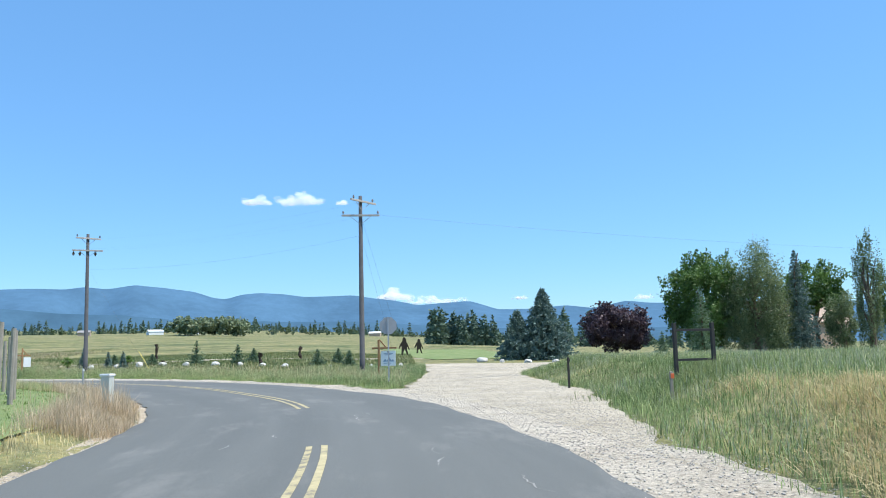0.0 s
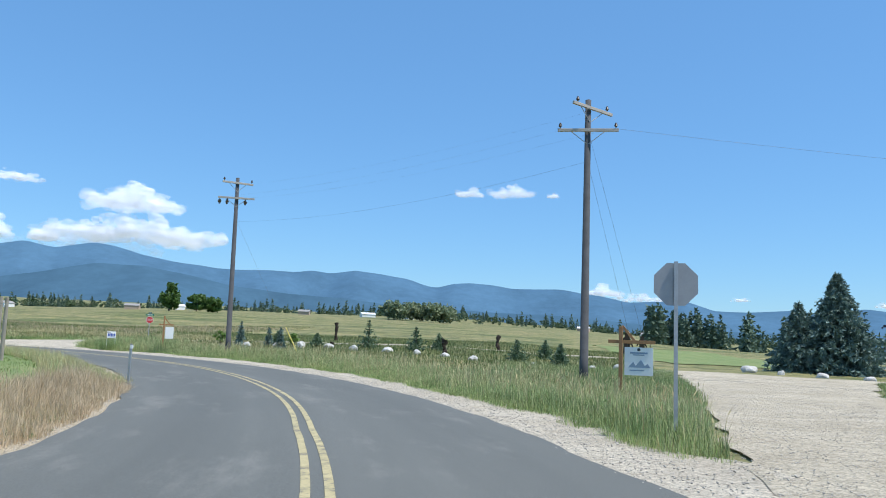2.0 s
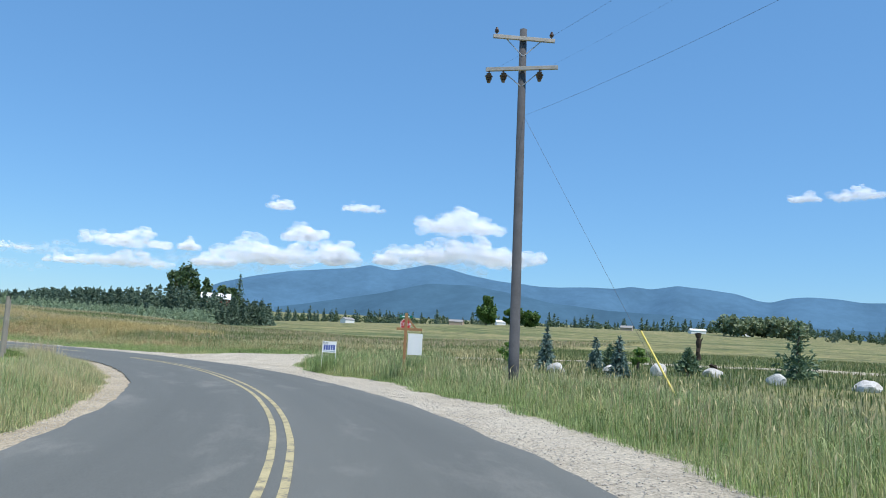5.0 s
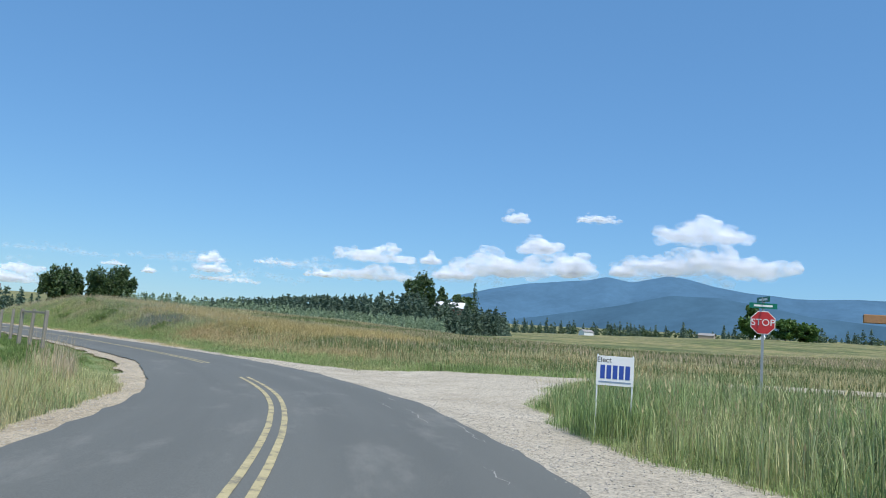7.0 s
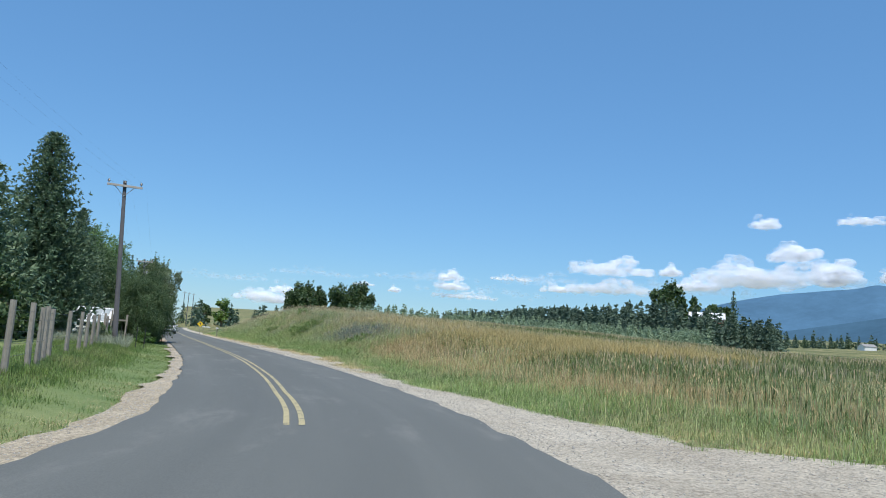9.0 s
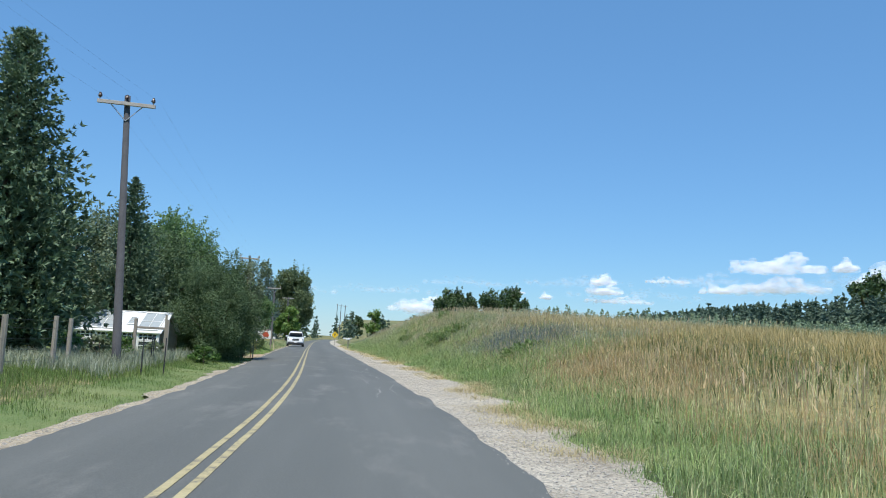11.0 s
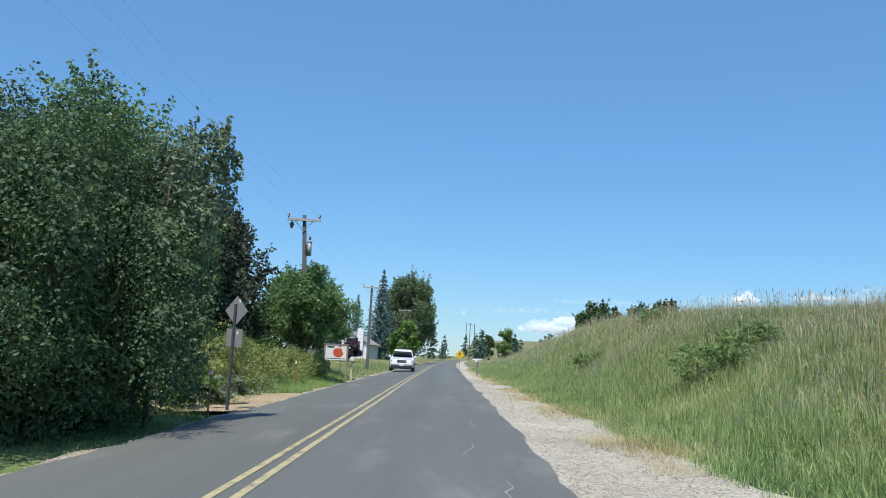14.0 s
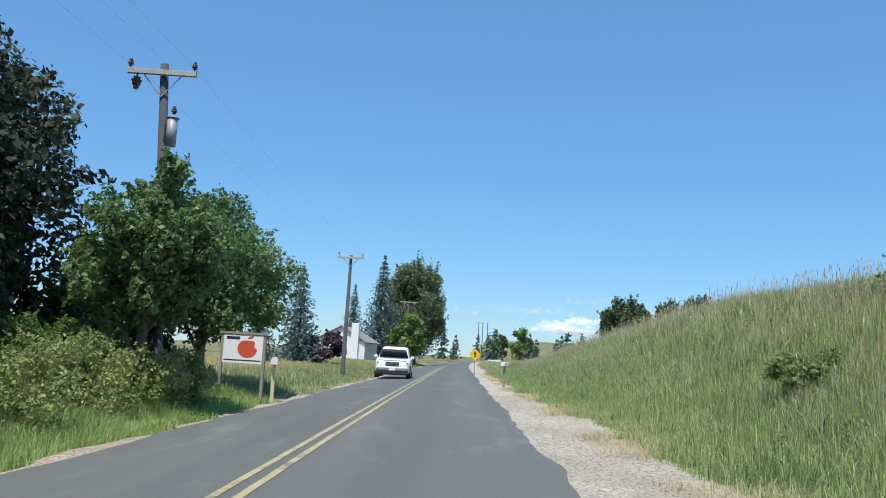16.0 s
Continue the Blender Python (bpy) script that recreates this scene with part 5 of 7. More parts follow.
def yard_sign(x, y, rz, top, w, h, label):
    zb = land_at(x, y)
    ob = thing("yard_sign", x, y, zb, rz, label, "yard sign")
    t = top - zb
    board = part("board", box(bmesh.new(), 0, 0, t - h / 2, w, 0.012, h, None, 0.002), SIGN_WHITE, ob)
    for s in (-1, 1):
        part("stake", rod(bmesh.new(), (s * w * 0.47, 0.012, -0.2), (s * w * 0.47, 0.012, t + 0.02), 0.012, None, 8), SIGN_WHITE, ob)
    text_part("lettering", "Elect", 0.11, BLACK_PRINT, board, pose(-w * 0.30, -0.008, t - h * 0.14, 90, 0, 0), 0.001)
    u = -0.41
    for k in range(5):
        part("lettering_bar", box(bmesh.new(), (u + 0.075) * w, -0.008, t - h * 0.54, 0.125 * w, 0.004, h * 0.46), SIGN_BLUE, board)
        u += 0.168
    part("small_print_bar", box(bmesh.new(), 0, -0.008, t - h * 0.88, w * 0.86, 0.004, 0.022), PRINT_GREY, board)
    return ob


yard_sign(-29.42, 51.35, 42, 1.27, 0.55, 0.44, "small white campaign yard sign with blue print in grass")


def delineator(x, y, top, mat, label, cap=WHITE):
    zb = land_at(x, y)
    ob = thing("marker_post", x, y, zb, 10, label, "marker post")
    part("post", box(bmesh.new(), 0, 0, (top - zb - 0.25) / 2, 0.07, 0.035, top - zb + 0.25, None, 0.008), mat, ob)
    part("reflector", box(bmesh.new(), 0.02, 0, top - zb - 0.09, 0.075, 0.055, 0.10, None, 0.005), cap, ob)
    return ob


delineator(-10.1, 24.4, 0.93, GALV, "grey road marker post with a white reflector")
delineator(-102.5, 53.0 - 0.7, 0.78, CEDAR, "brown marker post with a white reflector on the verge")
delineator(-114.9, 51.8, 0.86, CEDAR, "brown marker post on the verge")
delineator(10.3, 2.4, 0.72, FENCE_WOOD, "wooden stake with an orange top in grass", ORANGE)
delineator(9.9, 10.5, 0.98, BLACK_WOOD, "dark short post in grass by a driveway", BLACK_WOOD)

ped = thing("utility_pedestal", -3.2, 8.5, land_at(-3.2, 8.5), -15, "grey green telephone pedestal in dry grass", "utility box")
part("cabinet", box(bmesh.new(), 0, 0, 0.42, 0.27, 0.22, 0.98, None, 0.015), plain("pedestal_paint", (0.52, 0.54, 0.48), 0.6, 0, 0.08, 5, 0.05), ped)
part("lid", box(bmesh.new(), 0, 0, 0.94, 0.32, 0.27, 0.07, None, 0.02), WHITE, ped)

fr = thing("post_frame", 11.95, 5.4, land_at(11.95, 5.4), 11, "dark wooden frame of two posts and rails in grass", "post frame")
for s in (-1, 1):
    part("post", box(bmesh.new(), s * 0.52, 0, 0.47, 0.085, 0.085, 1.44, None, 0.006), BLACK_WOOD, fr)
for zz in (0.30, 1.02):
    part("rail", box(bmesh.new(), 0, 0.0, zz, 0.955, 0.05, 0.06, None, 0.004), BLACK_WOOD, fr)


# warning sign seen from behind
ds = thing("warning_sign", -103.85, 52.35, land_at(-103.85, 52.35), 62, "diamond warning sign and plate seen from their grey backs", "road sign")
zb = land_at(-103.85, 52.35)
part("post", box(bmesh.new(), 0, -0.031, 1.0, 0.05, 0.05, 2.9), POLE_WOOD, ds)
part("diamond_plate", slab(bmesh.new(), [(-0.33, 0), (0, -0.33), (0.33, 0), (0, 0.33)], 0.006, pose(0, 0, 2.02 - zb)), SIGN_BACK, ds)
part("lower_plate", slab(bmesh.new(), [(-0.23, -0.2), (0.23, -0.2), (0.23, 0.2), (-0.23, 0.2)], 0.006, pose(0, 0, 1.42 - zb)), SIGN_BACK, ds)
for zz in (2.24, 1.53):
    part("sticker", box(bmesh.new(), 0.09, -0.006, zz - zb, 0.05, 0.004, 0.07), SIGN_WHITE, ds)

ys = thing("warning_sign", -165.1, 59.05, land_at(-165.1, 59.05), 90, "yellow diamond warning sign with a black arrow", "road sign")
zb = land_at(-165.1, 59.05)
part("post", box(bmesh.new(), 0, 0.04, 0.85, 0.06, 0.06, 2.3), FENCE_WOOD, ys)
yp = part("diamond_plate", slab(bmesh.new(), [(-0.46, 0), (0, -0.46), (0.46, 0), (0, 0.46)], 0.008, pose(0, 0, 1.55 - zb)), SIGN_YELLOW, ys)
part("arrow_print", slab(bmesh.new(), [(-0.05, -0.2), (0.05, -0.2), (0.05, 0.05), (0.14, 0.05), (0.0, 0.24), (-0.14, 0.05), (-0.05, 0.05)], 0.004, pose(0, -0.007, 1.55 - zb)), BLACK_PRINT, yp)
ab = thing("rail_barrier", -200.0, 62.5, land_at(-200, 62.5), 90, "low white rail barrier at the end of the straight", "barrier")
part("board", box(bmesh.new(), 0, 0, 1.0, 1.5, 0.03, 0.16, None, 0.005), SIGN_WHITE, ab)
for s in (-0.55, 0.55):
    part("post", box(bmesh.new(), s, 0.05, 0.45, 0.08, 0.06, 1.5), FENCE_WOOD, ab)


def mailbox(x, y, rz, top, box_mat, post_mat, label, number=True):
    zb = land_at(x, y)
    ob = thing("mailbox", x, y, zb, rz, label, "mailbox")
    t = top - zb
    part("post", box(bmesh.new(), 0, 0, (t - 0.5) / 2, 0.09, 0.09, t + 0.1, None, 0.006), post_mat, ob)
    bm = bmesh.new()
    prof = [(-0.09, 0), (0.09, 0), (0.09, 0.10)] + [(0.09 * math.cos(a), 0.10 + 0.09 * math.sin(a)) for a in np.linspace(0.3, 2.84, 7)] + [(-0.09, 0.10)]
    slab(bm, prof, 0.46, pose(0, 0, t - 0.2))
    b = part("box", bm, box_mat, ob)
    part("door", slab(bmesh.new(), prof, 0.012, pose(0, -0.238, t - 0.2)), box_mat, b)
    part("flag", box(bmesh.new(), 0.1, -0.05, t - 0.05, 0.008, 0.12, 0.05), SIGN_RED, b)
    return ob


mailbox(-126.4, 52.55, 100, 1.02, WHITE, plain("pale_yellow_post", (0.62, 0.56, 0.34), 0.7, 0, 0.1, 5, 0.2), "white mailbox on a pale yellow post by the road")
mailbox(-143.0, 59.75, 60, 1.2, WHITE, FENCE_WOOD, "white mailbox on a wooden post in grass")

# orchard sign with a red apple
AP = thing("orchard_sign", -126.15, 51.75, land_at(-126.15, 51.75), 82, "white board with a red apple on wooden posts", "sign")
zb = land_at(-126.15, 51.75)
for s in (-0.58, 0.58):
    part("post", box(bmesh.new(), s, 0.03, 0.7 - zb * 0.5, 0.07, 0.07, 2.0), FENCE_WOOD, AP)
part("top_rail", box(bmesh.new(), 0, 0.0, 1.58 - zb, 1.3, 0.06, 0.06), FENCE_WOOD, AP)
bd = part("board", box(bmesh.new(), 0, 0, 1.17 - zb, 1.08, 0.02, 0.74, None, 0.004), SIGN_WHITE, AP)
prof = []
for k in range(64):
    a = 2 * math.pi * k / 64
    r = 0.25 * (1 - 0.16 * max(0, math.sin(a)) ** 6 + 0.04 * math.cos(2 * a) - 0.34 * max(0, math.cos(a - 0.30)) ** 22)
    prof.append((r * 1.05 * math.cos(a), r * math.sin(a)))
ap = part("apple_print", slab(bmesh.new(), prof, 0.005, pose(0.13, -0.0125, 1.19 - zb)), plain("apple_red_print", (0.62, 0.10, 0.05), 0.5, 0, 0.15, 4, 0), bd)
part("leaf_print", slab(bmesh.new(), [(-0.02, 0), (0.12, 0.03), (0.16, 0.09), (0.04, 0.07)], 0.005, pose(0.13, -0.0125, 1.43 - zb)), plain("apple_stalk_print", (0.45, 0.10, 0.05), 0.5, 0, 0.1, 4, 0), bd)
part("lettering_bar", box(bmesh.new(), -0.28, -0.0125, 1.45 - zb, 0.36, 0.005, 0.075), BLACK_PRINT, bd)
part("swash_print", box(bmesh.new(), 0, -0.0125, 0.88 - zb, 1.0, 0.005, 0.03), BLACK_PRINT, bd)


# ---- fences on the inside of the bend ----
def post_at(x, y, top, r, mat, label, group, tilt=0.0):
    zb = land_at(x, y)
    ob = thing("fence_post", x, y, zb, 0, label, "fence post", group)
    part("shaft", rod(bmesh.new(), (0, 0, -0.3), (tilt, tilt * 0.4, top - zb), r, r * 0.85, 9), mat, ob)
    return ob


grng = np.random.default_rng(8)
INNER = [(-4.7, 5.6), (-6.1, 9.2), (-7.9, 13.2), (-9.9, 17.0), (-11.7, 20.3), (-13.7, 23.2), (-15.1, 25.0), (-17.6, 28.1), (-19.2, 29.3), (-21.6, 31.7), (-24.8, 33.6), (-27.6, 36.3), (-30.8, 38.5), (-34.0, 40.6), (-37.2, 42.6), (-40.5, 44.3), (-43.9, 44.9), (-47.6, 45.6), (-51.6, 46.3), (-55.6, 46.9)]
for x, y in INNER:
    post_at(x, y, 2.25 + grng.uniform(-0.1, 0.1), 0.075, FENCE_WOOD, "tall grey wooden post of a deer fence", "deer fence posts", grng.uniform(-0.05, 0.05))
for z in (0.5, 1.0, 1.5, 2.0):
    for (x0, y0), (x1, y1) in zip(INNER[:-1], INNER[1:]):
        wire("fence_wire", (x0, y0, z), (x1, y1, z), 0.02, 0.004, "thin wire strung between fence posts", WIRE, 3)
ROAD_FENCE = [(-56.35, 48.35), (-58.9, 48.45), (-59.8, 48.55), (-61.4, 48.5), (-63.7, 48.4), (-66.8, 48.6), (-69.8, 48.75), (-72.6, 48.8), (-75.6, 48.85), (-79.0, 48.9), (-81.4, 48.6), (-85.6, 49.0)]
for x, y in ROAD_FENCE:
    post_at(x, y, 1.42 + grng.uniform(-0.06, 0.08), 0.075, FENCE_WOOD, "grey wooden fence post with wire mesh in grass", "roadside fence posts", grng.uniform(-0.1, 0.1))
for z in (0.35, 0.6, 0.85, 1.1, 1.3):
    for (x0, y0), (x1, y1) in zip(ROAD_FENCE[:-1], ROAD_FENCE[1:]):
        wire("fence_wire", (x0, y0, z), (x1, y1, z), 0.015, 0.004, "thin wire strung between fence posts", WIRE, 3)
gate = thing("gate_frame", -54.8, 48.1, land_at(-54.8, 48.1), 188, "low grey wooden gateway of two posts and a beam", "gate frame")
for s in (-1.3, 1.3):
    part("post", box(bmesh.new(), s, 0, 0.5, 0.12, 0.12, 1.9, None, 0.01), FENCE_WOOD, gate)
part("beam", box(bmesh.new(), 0, 0, 1.36, 2.48, 0.06, 0.08, None, 0.008), FENCE_WOOD, gate)
arbor = thing("gate_frame", -89.6, 49.3, land_at(-89.6, 49.3), 92, "weathered wooden gateway before a small greenhouse", "gate frame")
for s in (-0.6, 0.6):
    part("post", box(bmesh.new(), s, 0, 0.62, 0.12, 0.12, 1.9, None, 0.01), FENCE_WOOD, arbor)
part("beam", box(bmesh.new(), 0, 0, 1.22, 1.08, 0.06, 0.09, None, 0.008), FENCE_WOOD, arbor)
post_at(-95.3, 48.86, 1.88, 0.06, FENCE_WOOD, "stout wooden post at a greenhouse corner", "garden posts")
for x, y in ((-83.0, 51.0), (-86.2, 50.0), (-88.2, 49.7), (-81.6, 50.6)):
    post_at(x, y, 0.95, 0.022, DARK_METAL, "thin dark steel fence stake in grass", "steel fence stakes")


# ---- greenhouse made of old windows ----
GLASS = bpy.data.materials.new("window_glass")
GLASS.use_nodes = True
_b = GLASS.node_tree.nodes["Principled BSDF"]
_b.inputs["Base Color"].default_value = (0.10, 0.13, 0.14, 1)
_b.inputs["Roughness"].default_value = 0.08
_b.inputs["Alpha"].default_value = 0.72
ROOF_PANE = plain("dusty_roof_glass", (0.40, 0.44, 0.44), 0.2, 0, 0.1, 3, 0)
ROOF_SHEET = plain("white_roof_sheet", (0.78, 0.79, 0.78), 0.35, 0, 0.06, 2, 0.05)

GH = thing("greenhouse", -96.6, 46.9, land_at(-96.6, 46.9), 76, "small white greenhouse built of old windows", "greenhouse")
gl, gd, ge, gr = 4.1, 2.0, 1.0, 1.85


def framed_window(parent, m, w, h, cols, rows, fw=0.05, depth=0.05, glass=None):
    """A white sash with glazing bars; m places its middle, its face towards -y."""
    glass = glass or GLASS
    win = part("window", box(box(box(box(bmesh.new(), -w / 2 + fw / 2, 0, 0, fw, depth, h, m), w / 2 - fw / 2, 0, 0, fw, depth, h, m), 0, 0, h / 2 - fw / 2, w - 2 * fw, depth, fw, m), 0, 0, -h / 2 + fw / 2, w - 2 * fw, depth, fw, m), WHITE, parent)
    for c in range(1, cols):
        part("glazing_bar", box(bmesh.new(), -w / 2 + w * c / cols, 0, 0, 0.022, depth * 0.8, h - 2 * fw, m), WHITE, win)
    for r in range(1, rows):
        part("glazing_bar", box(bmesh.new(), 0, 0.001, -h / 2 + h * r / rows, w - 2 * fw, depth * 0.7, 0.022, m), WHITE, win)
    part("pane", box(bmesh.new(), 0, 0.004, 0, w - 2 * fw, 0.006, h - 2 * fw, m), glass, win)
    return win


wall_bm = bmesh.new()
for x in (-gl / 2 + 0.04, -1.02, 0.0, 1.02, gl / 2 - 0.04):
    box(wall_bm, x, -gd / 2, ge / 2, 0.08, 0.08, ge)
box(wall_bm, 0, -gd / 2, ge - 0.03, gl - 0.1, 0.07, 0.07)
box(wall_bm, 0, -gd / 2, 0.05, gl - 0.1, 0.075, 0.12)
part("front_frame", wall_bm, WHITE, GH)
for k, x in enumerate((-1.5, -0.51, 0.51, 1.5)):
    framed_window(GH, pose(x, -gd / 2, 0.76), 0.92, 0.34, 4, 2)
    framed_window(GH, pose(x, -gd / 2, 0.35), 0.92, 0.46, 3, 2)
part("back_wall", box(bmesh.new(), 0, gd / 2, ge / 2, gl, 0.06, ge), FENCE_WOOD, GH)
for s in (-1, 1):
    part("end_wall", slab(bmesh.new(), [(-gd / 2 + 0.05, 0), (gd / 2 - 0.04, 0), (gd / 2 - 0.04, ge), (0, gr - 0.06), (-gd / 2 + 0.05, ge)], 0.05, pose(s * (gl / 2 - 0.05), 0, 0, 0, 0, 90)), FENCE_WOOD, GH)
sl = math.atan2(gr - ge, gd / 2)
for s in (-1, 1):
    m = pose(0, s * (gd / 4 + 0.04), (ge + gr) / 2, math.degrees(sl) * -s, 0, 0)
    ln = math.hypot(gd / 2, gr - ge) + 0.22
    rf = part("roof_slope", box(bmesh.new(), 0, 0, 0.0, gl + 0.24, ln, 0.04, m), ROOF_SHEET, GH)
    if s < 0:
        for x, w, c in ((-1.72, 0.42, 1), (-0.75, 1.2, 2), (0.5, 0.36, 1), (1.45, 1.05, 2)):
            framed_window(GH, m @ pose(x, 0.02, 0.045, -90, 0, 0), w, ln * (0.82 if c > 1 else 0.35), c, 2, 0.045, 0.05, ROOF_PANE)
for k, x in enumerate((-1.2, 0.2, 1.1)):
    pot = thing("potted_plant", GH.location.x + x * 0.24, GH.location.y + x * 0.97, land_at(-96.6, 46.9), 0, "leafy potted plant inside a greenhouse", "plant", "greenhouse plants")
    part("pot", rod(bmesh.new(), (0, 0, 0), (0, 0, 0.3), 0.14, 0.18, 14), plain("terracotta", (0.42, 0.18, 0.09), 0.8, 0, 0.1, 6, 0.1), pot)
    pp, dd, _ = crown_points(0.25, 0.85, 0.3, 0.3, 6, 160, np.random.default_rng(500 + k))
    v, f = leaf_quads(pp, dd, 0.06, np.random.default_rng(501 + k))
    part_mesh("foliage", fast_mesh("foliage", v, f, np.full(len(f), 4), [LEAF_GREEN]), pot)


# ---- boulders, carved figures, stumps ----
def rock_material():
    m, nt, b = nodes_of("pale_granite", 0.9)
    n = noise_node(nt, 3.0, 9, 0.7)
    d = noise_node(nt, 22, 5, 0.7)
    c = ramp_node(nt, n, [(0.35, (0.40, 0.38, 0.34)), (0.5, (0.62, 0.60, 0.56)), (0.7, (0.74, 0.72, 0.68))])
    c = mix_node(nt, 0.3, c, ramp_node(nt, d, [(0.35, (0.32, 0.30, 0.27)), (0.7, (0.8, 0.78, 0.74))]))
    nt.links.new(c, b.inputs["Base Color"])
    bump_node(nt, b, d, 0.6, 0.05)
    return m


ROCK = rock_material()


def boulder(x, y, w, h, seed):
    g = np.random.default_rng(seed)
    bm = bmesh.new()
    bmesh.ops.create_icosphere(bm, subdivisions=3, radius=1.0)
    cuts = g.normal(size=(9, 3))
    cuts /= np.linalg.norm(cuts, axis=1)[:, None]
    for v in bm.verts:
        p = np.array(v.co)
        for c in cuts:
            d = p @ c - 0.74
            if d > 0:
                p = p - c * d * 0.85
        p *= 1 + 0.05 * noise.noise(Vector(p) * 2.3 + Vector((seed, 0, 0)))
        v.co = (p[0] * w * 0.56, p[1] * w * 0.45, p[2] * h * 0.62 + h * 0.38)
    ob = part("boulder", bm, ROCK, None, smooth=False)
    ob.matrix_basis = pose(x, y, land_at(x, y) - 0.10, 0, 0, float(g.uniform(0, 360)))
    return tagged(ob, "pale granite boulder half hidden in tall grass", "boulder", "boulders along the lane")


BOULDERS = [(-23.9, 56.2, 0.75, 0.59), (-22.0, 56.4, 0.89, 0.83), (-20.3, 57.6, 0.74, 0.78), (-18.1, 57.0, 0.75, 0.93), (-16.5, 58.4, 0.86, 0.71), (-13.6, 55.3, 0.86, 0.75), (-10.9, 54.1, 0.94, 0.72), (-8.5, 52.6, 0.72, 0.70), (-6.6, 52.0, 0.64, 0.59), (-4.6, 50.7, 0.73, 0.66), (-0.8, 49.0, 0.53, 0.55), (0.9, 47.0, 0.55, 0.53), (2.5, 45.9, 0.73, 0.59), (3.8, 46.8, 0.55, 0.76), (4.7, 44.7, 0.61, 0.77), (11.9, 56.2, 1.21, 0.94), (13.5, 54.9, 0.59, 0.67), (15.7, 54.5, 1.02, 0.67), (17.8, 53.0, 0.92, 0.66)]
for k, (x, y, w, h) in enumerate(BOULDERS):
    boulder(x, y, w * 0.85, h * 0.62, 400 + k)

STATUE = plain("dark_carved_wood", (0.045, 0.032, 0.022), 0.9, 0, 0.3, 6, 0.3)


def ape_cutout(x, y, h, rz, label):
    """A striding ape figure cut from a thick dark board, one plain mesh."""
    prof = [(-0.16, 0), (-0.06, 0), (-0.03, 0.22), (0.03, 0.36), (0.10, 0.2), (0.17, 0.0), (0.27, 0.0), (0.22, 0.10), (0.16, 0.34), (0.15, 0.50), (0.22, 0.40), (0.27, 0.30), (0.31, 0.32),
            (0.25, 0.50), (0.18, 0.68), (0.12, 0.78), (0.13, 0.90), (0.07, 0.99), (-0.02, 1.0), (-0.08, 0.93), (-0.08, 0.82), (-0.16, 0.72), (-0.25, 0.56), (-0.30, 0.40), (-0.24, 0.40), (-0.15, 0.54), (-0.13, 0.40), (-0.15, 0.2)]
    ob = part("ape_figure", slab(bmesh.new(), [(a * h, b * h) for a, b in prof], 0.12), STATUE)
    ob.matrix_basis = pose(x, y, land_at(x, y) - 0.02, 0, 0, rz)
    return tagged(ob, label, "figure")


ape_cutout(7.4, 108, 2.25, 0, "dark cut-out ape figure standing on mown grass")
ape_cutout(5.1, 88, 2.35, 0, "dark cut-out ape figure leaning beside a shrub")


def stump(x, y, h, seed, label="weathered carved tree stump in the meadow"):
    g = np.random.default_rng(seed)
    ob = thing("tree_stump", x, y, land_at(x, y), float(g.uniform(0, 360)), label, "stump", "carved stumps")
    bm = bmesh.new()
    p, r = Vector((0, 0, -0.2)), 0.20
    for k in range(6):
        q = Vector((g.normal() * 0.05, g.normal() * 0.05, h * (k + 1) / 6))
        rr = 0.15 + 0.05 * g.uniform(-1, 1) + (0.04 if k == 5 else 0)
        rod(bm, p, q, r, rr, 9)
        p, r = q, rr
    part("shaft", bm, STATUE, ob)
    part("snag", rod(bmesh.new(), (0, 0, h * 0.6), (0.25, 0.05, h * 0.85), 0.06, 0.03, 7), STATUE, ob)
    return ob


for k, (x, y, h) in enumerate([(-23.3, 78.8, 1.8), (-11.3, 72.9, 0.8), (-6.0, 71.7, 1.3), (-7.5, 56.1, 1.0), (-17.3, 61.3, 0.3)]):
    stump(x, y, h, 440 + k)


# ---- white car coming along the other lane ----
CAR_WHITE = plain("white_car_paint", (0.80, 0.80, 0.79), 0.22, 0, 0.03, 2, 0)
CAR_GLASS = plain("car_glass", (0.02, 0.025, 0.03), 0.06, 0, 0.05, 2, 0)
TYRE = plain("tyre_rubber", (0.025, 0.025, 0.025), 0.9, 0, 0.2, 10, 0.2)
RIM = plain("alloy_rim", (0.5, 0.5, 0.51), 0.3, 0.8, 0.05, 10, 0)
BLACK_TRIM = plain("black_trim", (0.03, 0.03, 0.032), 0.5, 0, 0.1, 8, 0)
LAMP = plain("headlamp_lens", (0.22, 0.24, 0.27), 0.1, 0.2, 0.05, 6, 0)
CHROME = plain("chrome", (0.7, 0.7, 0.7), 0.15, 1.0, 0.03, 6, 0)


def loft(sections):
    """A closed body from cross-sections: (x, outline as (y, z) pairs)."""
    bm = bmesh.new()
    rings = [[bm.verts.new((x, y, z)) for y, z in o] for x, o in sections]
    n = len(rings[0])
    for a, b in zip(rings[:-1], rings[1:]):
        for k in range(n):
            bm.faces.new((a[k], a[(k + 1) % n], b[(k + 1) % n], b[k]))
    bm.faces.new(rings[0][::-1])
    bm.faces.new(rings[-1])
    bmesh.ops.recalc_face_normals(bm, faces=bm.faces)
    return bm


def ring(w, z0, z1, r=0.12):
    """A rounded rectangle, w wide, from z0 to z1."""
    r = min(r, (z1 - z0) * 0.45)
    out = []
    for cy, cz, a0 in ((w / 2 - r, z1 - r, 0), (-w / 2 + r, z1 - r, 90), (-w / 2 + r, z0 + r, 180), (w / 2 - r, z0 + r, 270)):
        for k in range(4):
            a = math.radians(a0 + 30 * k)
            out.append((cy + r * math.cos(a), cz + r * math.sin(a)))
    return out


